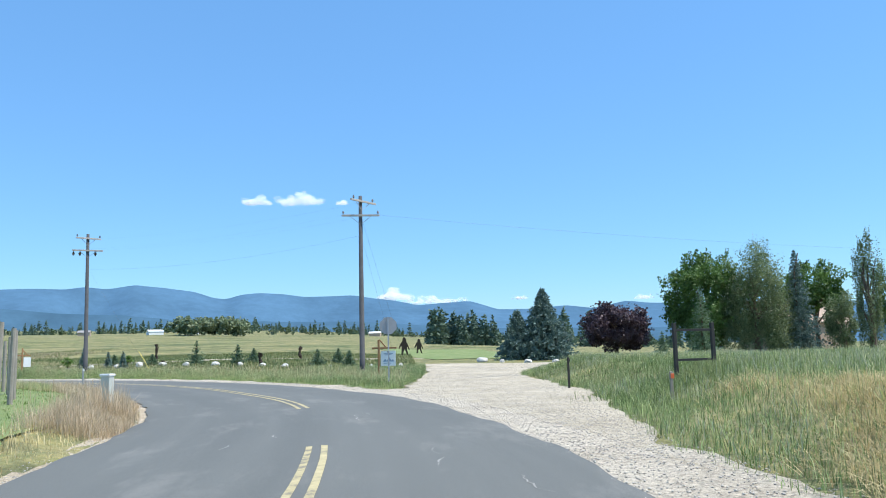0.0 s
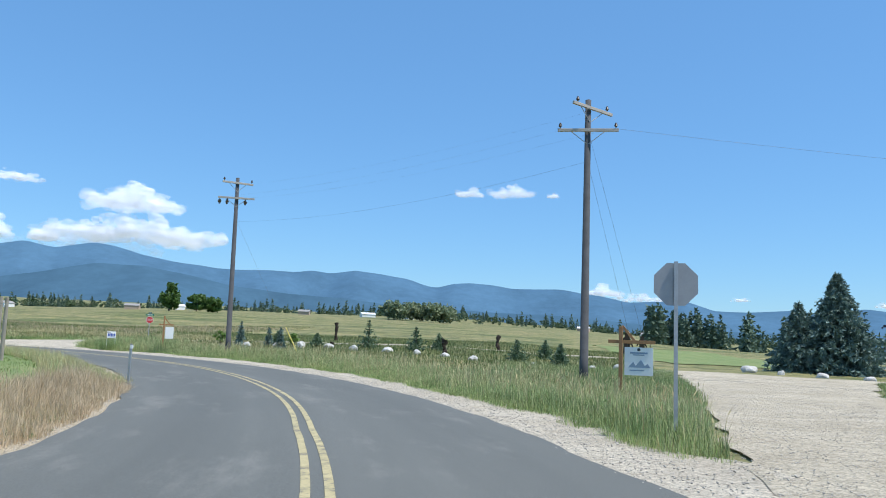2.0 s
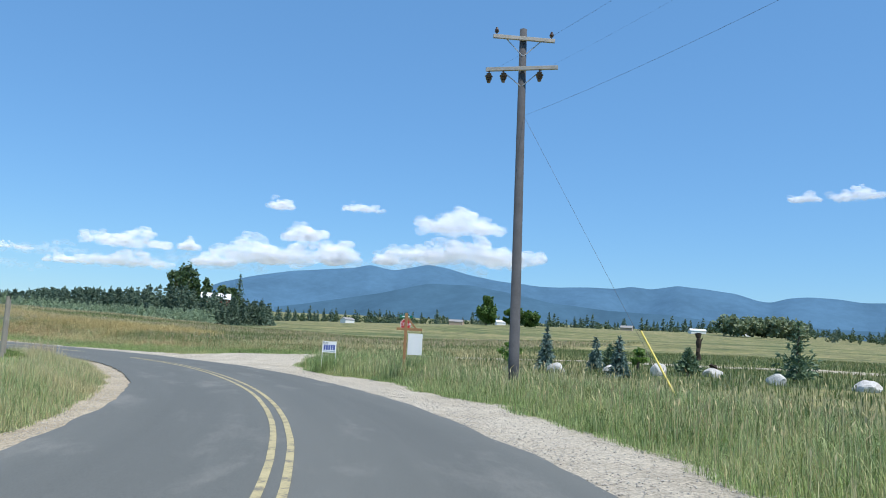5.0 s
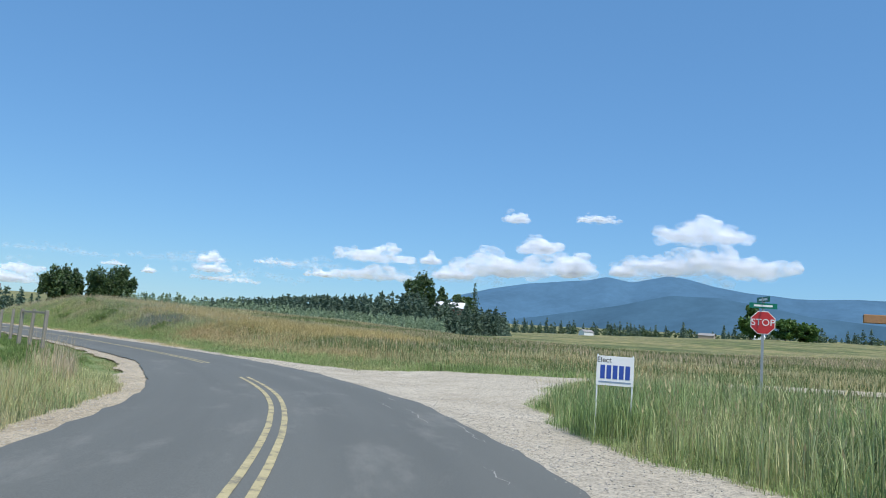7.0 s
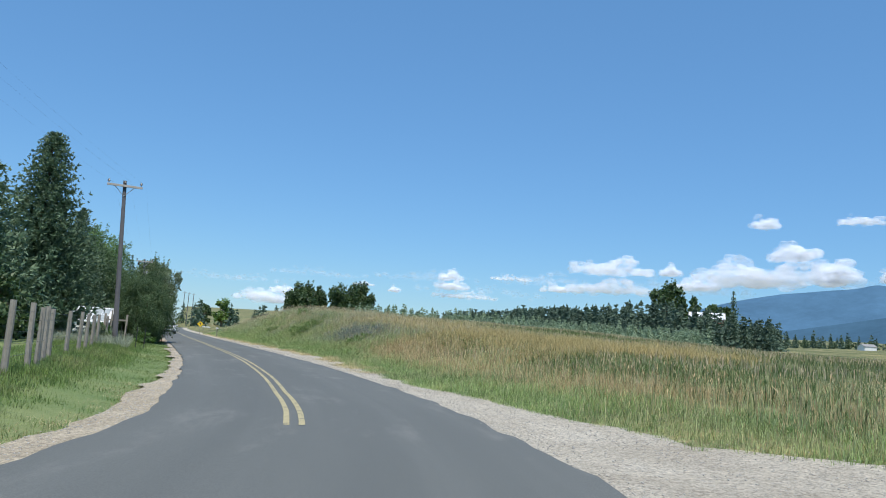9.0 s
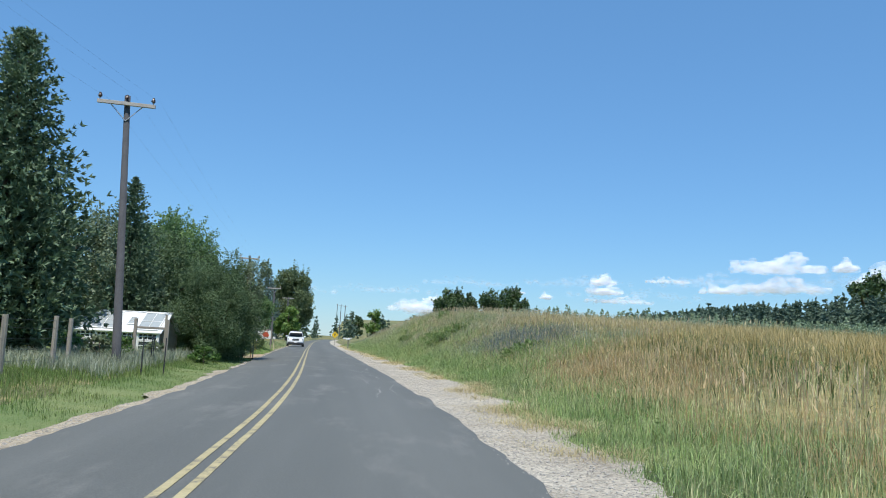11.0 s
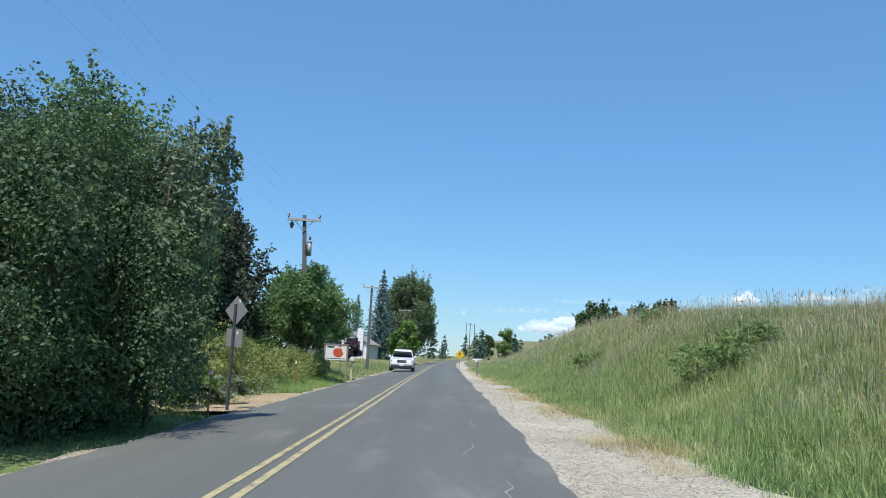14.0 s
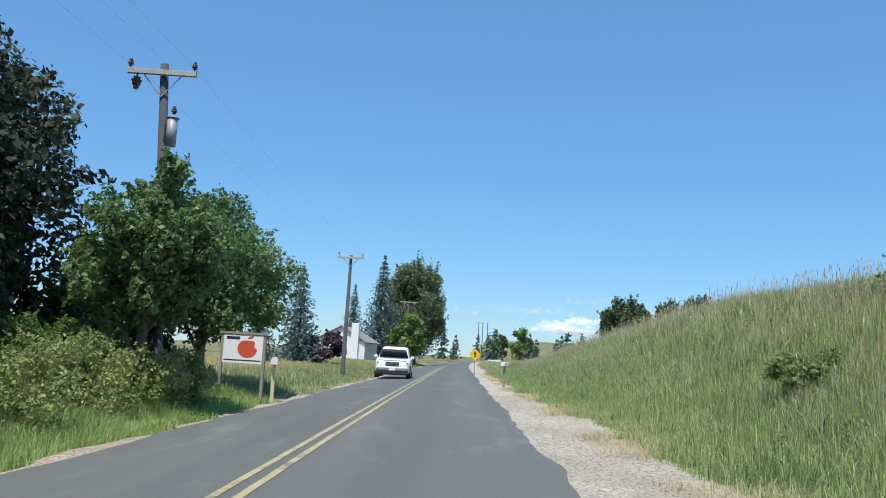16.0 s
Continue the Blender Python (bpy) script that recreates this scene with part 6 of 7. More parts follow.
def suv(x, y, z, rz, label):
    ob = thing("car", x, y, z, rz, label, "car")
    body = part("body", loft([(2.38, ring(1.50, 0.42, 0.78, 0.16)), (2.30, ring(1.70, 0.30, 0.94, 0.18)), (2.0, ring(1.86, 0.27, 1.04, 0.16)), (1.2, ring(1.90, 0.27, 1.12, 0.14)), (0.0, ring(1.92, 0.27, 1.14, 0.12)), (-1.5, ring(1.92, 0.27, 1.14, 0.12)), (-2.2, ring(1.86, 0.30, 1.12, 0.14)), (-2.38, ring(1.72, 0.40, 1.02, 0.16))]), CAR_WHITE, ob, smooth=True)
    part("cabin", loft([(1.28, ring(1.66, 1.06, 1.12, 0.02)), (0.95, ring(1.62, 1.06, 1.34, 0.10)), (0.45, ring(1.50, 1.06, 1.64, 0.16)), (0.1, ring(1.46, 1.06, 1.73, 0.17)), (-1.4, ring(1.46, 1.06, 1.73, 0.17)), (-1.95, ring(1.48, 1.06, 1.60, 0.16)), (-2.28, ring(1.58, 1.06, 1.16, 0.03))]), CAR_WHITE, ob, smooth=True)
    ws = bmesh.new()
    slab(ws, [(-0.80, 0.0), (0.80, 0.0), (0.68, 0.70), (-0.68, 0.70)], 0.012, Matrix.Translation((1.245, 0, 1.13)) @ pose(0, 0, 0, 0, 0, 90) @ pose(0, 0, 0, 52, 0, 0))
    part("windscreen", ws, CAR_GLASS, ob)
    for s in (-1, 1):
        m = pose(0, s * 0.80, 1.16, 0, 0, 0) @ pose(0, 0, 0, s * 14, 0, 0)
        part("side_window", slab(bmesh.new(), [(-1.85, 0.0), (0.95, 0.0), (0.35, 0.42), (-1.55, 0.42)], 0.014, m), CAR_GLASS, ob)
        part("mirror", box(bmesh.new(), 0.92, s * 1.02, 1.16, 0.12, 0.2, 0.15, None, 0.04), CAR_WHITE, ob)
        part("headlight", box(bmesh.new(), 2.235, s * 0.66, 0.80, 0.20, 0.36, 0.20, pose(0, 0, 0, 0, 0, 0), 0.05), LAMP, ob)
        part("fog_light", rod(bmesh.new(), (2.25, s * 0.62, 0.46), (2.36, s * 0.60, 0.46), 0.06, None, 12), LAMP, ob)
        part("roof_rail", box(bmesh.new(), -0.7, s * 0.62, 1.755, 1.9, 0.035, 0.04, None, 0.01), BLACK_TRIM, ob)
        for wx in (1.45, -1.45):
            wh = part("wheel", rod(bmesh.new(), (wx, s * 0.74, 0.36), (wx, s * 0.975, 0.36), 0.36, None, 26), TYRE, ob)
            part("rim", rod(bmesh.new(), (wx, s * 0.955, 0.36), (wx, s * 0.985, 0.36), 0.24, 0.22, 20), RIM, wh)
    part("grille", box(bmesh.new(), 2.335, 0, 0.78, 0.12, 0.74, 0.24, None, 0.03), BLACK_TRIM, ob)
    for gz in (0.72, 0.80, 0.88):
        part("grille_bar", box(bmesh.new(), 2.40, 0, gz, 0.02, 0.66, 0.028, None, 0.005), CHROME, ob)
    part("bumper_bar", box(bmesh.new(), 2.33, 0, 0.59, 0.16, 1.62, 0.12, None, 0.04), CAR_WHITE, ob)
    part("lower_bumper", box(bmesh.new(), 2.29, 0, 0.36, 0.24, 1.70, 0.30, None, 0.06), BLACK_TRIM, ob)
    part("roof_rack", box(bmesh.new(), -0.55, 0, 1.80, 1.1, 1.1, 0.05, None, 0.01), BLACK_TRIM, ob)
    part("bonnet_edge", box(bmesh.new(), 2.20, 0, 0.985, 0.24, 1.50, 0.03, None, 0.012), CAR_WHITE, ob)
    part("number_plate", box(bmesh.new(), 2.405, 0, 0.52, 0.015, 0.32, 0.16, None, 0.004), SIGN_WHITE, ob)
    return ob


suv(-150.5, 54.05, -0.06, 1.0, "white sport utility car driving along the other lane")


# ---- white house ----
def house(x, y, rz, w, d, eave, ridge, wall_mat, roof_mat, label, chimney=True, windows=((-1.6, 1.2), (1.4, 1.2)), group=""):
    ob = thing("house", x, y, land_at(x, y), rz, label, "house", group)
    part("wall", slab(bmesh.new(), [(-w / 2, -0.3), (w / 2, -0.3), (w / 2, eave), (0, ridge), (-w / 2, eave)], d), wall_mat, ob)
    sl = math.atan2(ridge - eave, w / 2)
    ln = math.hypot(w / 2, ridge - eave) + 0.4
    for s in (-1, 1):
        m = pose(s * (w / 4 + 0.1), 0, (eave + ridge) / 2 + 0.04, 0, math.degrees(sl) * s, 0)
        part("roof_slope", box(bmesh.new(), 0, 0, 0.06, ln, d + 0.7, 0.12, m), roof_mat, ob)
    if chimney:
        part("chimney", box(bmesh.new(), w * 0.30, -d / 2 - 0.28, ridge * 0.56, 0.95, 0.5, ridge * 1.12 + 0.2, None, 0.02), wall_mat, ob)
    for u, v in windows:
        win = part("window", box(bmesh.new(), u, -d / 2 - 0.02, v, 0.9, 0.06, 1.0, None, 0.01), WHITE, ob)
        part("pane", box(bmesh.new(), u, -d / 2 - 0.045, v, 0.76, 0.03, 0.86), CAR_GLASS, win)
    return ob


HOUSE_WHITE = plain("white_house_siding", (0.80, 0.80, 0.78), 0.7, 0, 0.04, 1.5, 0.1)
HOUSE_TAN = plain("tan_house_siding", (0.45, 0.34, 0.25), 0.8, 0, 0.08, 1.5, 0.1)
ROOF_GREY = plain("grey_shingle_roof", (0.30, 0.29, 0.28), 0.9, 0, 0.15, 3, 0.3)
ROOF_TAN = plain("tan_shingle_roof", (0.42, 0.32, 0.24), 0.9, 0, 0.15, 3, 0.3)
ROOF_WHITE = plain("white_metal_roof", (0.78, 0.78, 0.77), 0.4, 0, 0.05, 1, 0.05)
house(-210.0, 43.6, 84, 6.4, 8.0, 2.3, 4.1, HOUSE_WHITE, ROOF_GREY, "white gabled house with a tall white chimney", True, ((-0.6, 1.2), (0.5, 1.2)))
house(51.5, 78, 110, 7.0, 10.0, 3.4, 6.0, HOUSE_TAN, ROOF_TAN, "tan farmhouse half hidden behind garden trees", False)
house(-210.8, 191.6, 141, 8.0, 8.6, 12.6 - land_at(-210.8, 191.6), 14.4 - land_at(-210.8, 191.6), plain("red_barn_boards", (0.28, 0.09, 0.06), 0.85, 0, 0.15, 2, 0.2), ROOF_WHITE, "red farm building with a white metal roof among trees", False, ())
for k, (az, r, w) in enumerate(((21.5, 560, 12), (17.0, 575, 16), (14.0, 560, 9), (1.5, 600, 14), (-2.8, 600, 12), (-5.0, 420, 9), (33.0, 540, 14), (30.0, 560, 10), (40.5, 540, 12))):
    a = math.radians(az)
    house(-math.sin(a) * r, math.cos(a) * r, az + 80 + 25 * (k % 3), w * 0.45, w * 0.62, 2.2, 3.5, HOUSE_WHITE if k % 3 else HOUSE_TAN, ROOF_WHITE if k % 2 else ROOF_GREY, "small distant farm building among trees", False, (), "distant farm buildings")

# ---- verge shrubs and bare soil ----
LEAF_NINE = leaf_mat("leaf_yellow_green", (0.130, 0.205, 0.050), (0.250, 0.340, 0.095), (0.620, 0.600, 0.230))
LEAF_WEED = leaf_mat("leaf_weed", (0.120, 0.195, 0.055), (0.210, 0.310, 0.095), (0.330, 0.430, 0.160), 0.6, 0.45)
SHRUBS = [(-107.6, 50.5, 1.6, 1.3), (-109.9, 50.5, 2.0, 1.5), (-112.4, 50.3, 1.7, 1.4), (-115.0, 50.6, 1.75, 1.4), (-117.4, 50.8, 1.75, 1.35), (-119.6, 50.9, 1.7, 1.3), (-121.6, 51.2, 1.7, 1.15), (-123.2, 51.3, 1.5, 0.85), (-110.5, 49.2, 1.9, 1.5), (-115.5, 49.0, 1.8, 1.6), (-120.0, 49.4, 1.6, 1.4)]
for k, (x, y, h, r) in enumerate(SHRUBS):
    broadleaf(x, y, h, r, r * 0.8, -0.3, 8000, 0.036, LEAF_NINE if k < 8 else LEAF_GREEN, 600 + k, "low yellow-green flowering shrub on the roadside bank" if k < 8 else "green shrub on the roadside bank", "shrub", "shrub", clumps=36, lumpy=0.25, group="shrubs on the bank", trunk_r=0.03)
for k, (x, y, h, r) in enumerate([(-104.4, 51.1, 1.2, 1.1), (-106.0, 51.6, 0.9, 0.8), (-92.6, 51.0, 0.9, 0.9), (-90.8, 49.2, 0.8, 0.9), (-87.0, 48.4, 1.1, 1.0), (-84.8, 48.6, 1.0, 0.9), (-89.6, 46.2, 1.2, 1.2)]):
    broadleaf(x, y, h, r, r * 0.8, 0.03, 1500, 0.06, LEAF_GREY if k % 2 else LEAF_GREEN, 630 + k, "tangled green weeds beside the verge", "weed_clump", "weeds", clumps=16, group="weeds by the verge", trunk_r=0.015)
for k, (x, y, h, r) in enumerate([(-86.5, 63.5, 0.62, 1.0), (-87.8, 64.2, 0.6, 0.9), (-104.6, 63.3, 1.0, 1.15), (-105.6, 64.6, 0.9, 0.9), (-119.0, 63.2, 0.8, 0.8), (-121.5, 66.5, 0.8, 1.0)]):
    broadleaf(x, y, h, r, r, -0.35, 2600, 0.05, LEAF_WEED, 640 + k, "leafy green weed in the grassy bank", "weed_clump", "weeds", clumps=40, lumpy=0.15, group="weeds in the bank", trunk_r=0.015)
for k in range(16):
    x = -70 - 1.3 * k + 0.4 * math.sin(k * 5.0)
    broadleaf(x, 44.6 + 1.2 * math.sin(k * 2.1), 2.2 + 0.8 * math.sin(k * 1.7), 1.3, 1.2, 0.05, 900, 0.12, LEAF_DARK, 660 + k, "dark undergrowth behind the roadside fence", "undergrowth_bush", "bush", clumps=14, group="undergrowth behind the fence", trunk_r=0.03)

SOIL = gravel_material("bare_soil", (0.92, 0.78, 0.62))
a0, a1 = at_line(-103.5, 55.2), at_line(-112.5, 55.3)
n = len(IDX)
bank_in, bank_out = -edge_l - 0.22 + rough_line(n, 0.05, 41), -edge_l - 2.1 + rough_line(n, 0.25, 42)
soil = new("soil_bank", strip("soil_bank", [bank_in + 0.16] + [bank_in * (1 - u) + bank_out * u for u in (0.0, 0.17, 0.33, 0.5, 0.67, 0.83, 1.0)], lambda o, p: np.where(o > bank_in[a0:a1] + 0.1, road_z(o) - 0.08, np.maximum(land(p[:, 0], p[:, 1]) + 0.06, road_z(o) - 0.014)), [SOIL], a0, a1))
tagged(soil, "bare brown soil on the cut roadside bank", "soil", kind="structure")


# ---- grass ----
GRASS_GREEN = leaf_mat("grass_green", (0.150, 0.235, 0.070), (0.300, 0.405, 0.140), (0.530, 0.590, 0.290), 0.6, 0.36, (0.55, (0.140, 0.270, 0.085), (0.52, 0.54, 0.26)))
GRASS_MIX = leaf_mat("grass_ripening", (0.260, 0.360, 0.140), (0.440, 0.500, 0.225), (0.720, 0.670, 0.390), 0.65, 0.36, (0.24, (0.25, 0.42, 0.14), (0.76, 0.64, 0.36)))
GRASS_LUSH = leaf_mat("grass_lush", (0.095, 0.165, 0.048), (0.195, 0.285, 0.095), (0.370, 0.430, 0.200), 0.6, 0.36, (0.5, (0.10, 0.20, 0.06), (0.36, 0.38, 0.17)))
GRASS_FIELD = leaf_mat("grass_field", (0.130, 0.175, 0.060), (0.260, 0.280, 0.115), (0.480, 0.430, 0.220), 0.65, 0.36, (0.06, (0.13, 0.20, 0.065), (0.46, 0.39, 0.20)))
GRASS_DEEP = leaf_mat("grass_deep_green", (0.060, 0.105, 0.030), (0.110, 0.180, 0.050), (0.190, 0.270, 0.085), 0.6, 0.45)
GRASS_ORANGE = leaf_mat("grass_orange", (0.400, 0.270, 0.125), (0.610, 0.440, 0.220), (0.780, 0.620, 0.360), 0.7, 0.36)
GRASS_FRESH = leaf_mat("grass_fresh", (0.200, 0.340, 0.085), (0.360, 0.510, 0.150), (0.560, 0.660, 0.270), 0.6, 0.4)
FLOWER_WHITE = leaf_mat("white_flower", (0.62, 0.62, 0.56), (0.74, 0.74, 0.68), (0.82, 0.82, 0.78), 0.7, 0.3)
FLOWER_YELLOW = leaf_mat("yellow_flower", (0.62, 0.48, 0.03), (0.74, 0.60, 0.05), (0.82, 0.70, 0.10), 0.7, 0.3)
GRASS_GREY = leaf_mat("grass_greygreen", (0.210, 0.255, 0.165), (0.350, 0.395, 0.270), (0.540, 0.560, 0.420), 0.65, 0.36)
GRASS_GOLD = leaf_mat("grass_golden", (0.40, 0.30, 0.11), (0.60, 0.46, 0.19), (0.76, 0.62, 0.31), 0.7, 0.36)
GRASS_SLATE = leaf_mat("weed_slate", (0.120, 0.150, 0.125), (0.215, 0.250, 0.225), (0.350, 0.375, 0.355), 0.65, 0.4)
GRASS_STRAW = leaf_mat("grass_straw", (0.390, 0.315, 0.150), (0.630, 0.510, 0.270), (0.800, 0.720, 0.420), 0.7, 0.36)
GRASS_RUST = leaf_mat("grass_rusty", (0.400, 0.295, 0.175), (0.620, 0.475, 0.300), (0.790, 0.660, 0.460), 0.7, 0.36)
LAWN = leaf_mat("lawn", (0.130, 0.210, 0.055), (0.215, 0.315, 0.085), (0.340, 0.420, 0.150), 0.6, 0.5, (0.5, (0.13, 0.235, 0.055), (0.36, 0.385, 0.16)))


def blades(name, x, y, h, w, mat, label, seed, lean=0.6, z=None):
    """Bent grass blades, each two faces, standing at the given places."""
    g = np.random.default_rng(seed)
    n = len(x)
    z = land(x, y) if z is None else z
    a = g.uniform(0, 2 * np.pi, n)
    d = np.stack([np.cos(a), np.sin(a), np.zeros(n)], 1)
    s = np.stack([-np.sin(a), np.cos(a), np.zeros(n)], 1)
    h = h * g.uniform(0.65, 1.2, n)
    l = np.abs(g.normal(size=n)) * lean
    b = np.stack([x, y, z - 0.03], 1)
    m = b + d * (h * l * 0.35)[:, None] + np.array([0, 0, 1]) * (h * 0.6)[:, None]
    t = b + d * (h * l)[:, None] + np.array([0, 0, 1]) * (h * (1 - 0.25 * np.minimum(l, 1)))[:, None]
    ww = (w * g.uniform(0.6, 1.3, n))[:, None]
    v = np.stack([b - s * ww * 0.5, b + s * ww * 0.5, m + s * ww * 0.42, m - s * ww * 0.42, t], 1).reshape(-1, 3)
    k = 5 * np.arange(n)[:, None]
    loops = np.hstack([k + np.array([0, 1, 2, 3]), k + np.array([3, 2, 4])])
    sizes = np.tile([4, 3], n)
    return tagged(new(name, fast_mesh(name, v, loops, sizes, [mat])), label, "grass", kind="stuff")


gg = np.random.default_rng(55)


def along(i0, i1, n, lo, hi, power=1.0):
    """Random places between two offsets from the centre line, over a run of it."""
    i = gg.integers(i0, i1, n)
    u = gg.uniform(0, 1, n) ** power
    o = lo[i] + (hi[i] - lo[i]) * u
    p = MID[i] + RIGHT[i] * o[:, None] + TAN[i] * gg.uniform(-0.5, 0.5, n)[:, None]
    return p[:, 0], p[:, 1], o, i


def verge(name, i0, i1, per_m, near, far, h, w, mat, label, seed, power=1.6, lean=0.6, patch=None):
    n = int(per_m * (LEN[i1] - LEN[i0]))
    x, y, o, i = along(i0, i1, n, near, far, power)
    ok = off_lanes(x, y)
    # stay off the carriageway where the line bends back on itself
    s, _ = across(x, y)
    ok &= np.sign(s) == np.sign(o)
    ok &= np.abs(s) > np.minimum(np.abs(near[i]), np.abs(o)) - 0.15
    if patch is not None:
        ok &= patch(x, y) > gg.uniform(0, 1, n)
    x, y, o, i = x[ok], y[ok], o[ok], i[ok]
    tall = np.clip(0.55 + 0.45 * np.abs(o - near[i]) / 1.2, 0, 1)
    return blades(name, x, y, h * tall * np.clip(1 + 0.25 * wob(x, y, 2.3, seed) + 0.2 * wob(x, y, 0.7), 0.35, 1.6), w, mat, label, seed, lean)


def patchy(f, seed, lo=-0.2, hi=0.5):
    return lambda x, y: sm(wob(x, y, f, seed), lo, hi)


iA, iB, iC, iD, iE, iF = at_line(4.1, -22), at_line(0.6, 12), at_line(-38.5, 50.1), at_line(-58, 54), at_line(-82, 55), at_line(-175, 56)
R0 = sh_out - 0.15
verge("verge_grass", iB, iC, 1500, R0, R0 + 4.0, 0.35, 0.008, GRASS_GREEN, "tall green roadside grass", 1, 1.4, 0.8)
verge("verge_grass", iA, iB, 300, R0, R0 + 4.0, 0.32, 0.008, GRASS_GREEN, "green roadside grass", 110, 1.4, 0.9)
verge("verge_grass", iB, iC, 420, R0 + 0.1, R0 + 5.0, 0.5, 0.007, GRASS_MIX, "ripening seed grass among the roadside grass", 2, 1.3, 0.7)
verge("verge_grass", iB, iC, 110, R0, R0 + 4.5, 0.56, 0.006, GRASS_STRAW, "dry straw stalks among the roadside grass", 3, 1.2, 0.35)
verge("verge_grass", iB, iC, 420, R0 + 0.2, R0 + 5.0, 0.34, 0.012, GRASS_DEEP, "deep green leaves low in the roadside grass", 111, 1.2, 1.0, patchy(0.5, 3.0, -0.3, 0.5))
verge("verge_grass", iC, iE, 1300, R0, R0 + 3.0, 0.23, 0.008, GRASS_GREEN, "green grass along the gravel shoulder", 4, 1.4, 0.8)
verge("verge_grass", iC, iE, 700, R0 + 0.3, R0 + 9.0, 0.38, 0.008, GRASS_MIX, "ripening meadow grass beside the shoulder", 5, 1.2, 0.7)
verge("verge_grass", iC, iE, 420, R0 + 0.2, R0 + 7.0, 0.28, 0.013, GRASS_DEEP, "deep green leaves low in the meadow grass", 112, 1.0, 1.0, patchy(0.45, 5.0, -0.2, 0.5))
verge("rusty_grass", iC, iE, 520, R0 + 1.7, R0 + 4.8, 0.38, 0.008, GRASS_ORANGE, "rust-brown seed grass in the meadow", 6, 1.0, 0.6, patchy(0.3, 1.0, -0.6, 0.3))
verge("meadow_grass", iC, iE, 480, R0 + 4.2, R0 + 9.5, 0.4, 0.013, GRASS_DEEP, "deep green band of meadow grass", 61, 1.0, 0.8, patchy(0.35, 8.0, -0.6, 0.4))
verge("straw_grass", iC, iE, 420, R0 + 8.0, R0 + 17.0, 0.42, 0.013, GRASS_STRAW, "straw-coloured band of meadow grass", 62, 1.0, 0.7, patchy(0.12, 2.0, -0.4, 0.5))
verge("bank_grass", iE, iF, 1400, R0, R0 + 9.5, 0.42, 0.010, GRASS_GREEN, "tall green grass on the roadside bank", 7, 1.25, 0.85)
verge("bank_grass", iE, iF, 640, R0 + 0.5, R0 + 11.0, 0.5, 0.008, GRASS_MIX, "ripening grass on the roadside bank", 8, 0.95, 0.8)
verge("bank_grass", iE, iF, 130, R0 + 1.0, R0 + 11.0, 0.64, 0.006, GRASS_STRAW, "straw seed stalks on the roadside bank", 9, 0.8, 0.4)
verge("bank_grass", iE, iF, 280, R0 + 0.6, R0 + 11.0, 0.34, 0.015, GRASS_DEEP, "deep green leaves low in the bank's grass", 113, 1.0, 1.0, patchy(0.55, 2.0, -0.4, 0.5))
verge("bank_grass", iE, iF, 560, R0 + 1.5, R0 + 11.0, 0.56, 0.010, GRASS_GREY, "grey-green weeds and grass on the bank", 91, 1.0, 0.8, patchy(0.27, 4.0, -0.3, 0.4))
verge("rusty_grass", iE, iF, 560, R0 + 2.2, R0 + 11.0, 0.6, 0.008, GRASS_RUST, "pinkish seed grass on the bank", 92, 1.0, 0.5, patchy(0.32, 7.0, 0.0, 0.5))
verge("bank_grass", iE, iF, 1000, R0 - 0.05, R0 + 5.0, 0.36, 0.009, GRASS_FRESH, "fresh bright green grass at the foot of the bank", 133, 1.0, 0.7)
verge("verge_grass", iB, iE, 420, R0 - 0.05, R0 + 2.4, 0.32, 0.008, GRASS_FRESH, "fresh bright green grass beside the gravel", 134, 1.1, 0.7, patchy(0.4, 7.0, -0.5, 0.4))
verge("crest_grass", at_line(-64, 54.5), at_line(-104, 55), 1000, R0 + 6.0, R0 + 16.0, 0.62, 0.012, GRASS_GOLD, "golden dry grass on the crest of the bank", 101, 1.0, 0.5)
verge("straw_grass", at_line(-64, 54.5), at_line(-90, 55.1), 520, R0 + 3.2, R0 + 12.0, 0.52, 0.009, GRASS_GOLD, "golden dry grass spreading down the bank", 135, 1.0, 0.6, patchy(0.35, 2.0, -0.7, 0.2))
verge("rusty_grass", at_line(-64, 54.5), at_line(-92, 55.1), 380, R0 + 1.4, R0 + 6.0, 0.42, 0.008, GRASS_ORANGE, "rust-brown seed grass on the bank", 136, 1.0, 0.6, patchy(0.5, 3.0, -0.4, 0.4))
verge("lavender_weeds", at_line(-82, 55), at_line(-106, 55), 1500, R0 + 2.6, R0 + 7.5, 0.6, 0.011, GRASS_SLATE, "slate-grey flowering weeds on the bank", 102, 1.0, 0.7, lambda x, y: np.exp(-((x + 91.5) / 3.6) ** 2 - ((y - 64.4) / 2.0) ** 2))
verge("flattened_straw", at_line(-66, 54.6), iF, 520, R0 - 0.7, R0 + 0.5, 0.26, 0.008, GRASS_STRAW, "flattened dry straw along the gravel's edge", 106, 1.0, 2.4, patchy(0.9, 1.0, -0.4, 0.3))
verge("crest_grass", iE, iF, 120, R0 + 8.0, R0 + 18.0, 0.7, 0.020, GRASS_STRAW, "straw-coloured grass on the crest of the bank", 10, 1.0, 0.25)


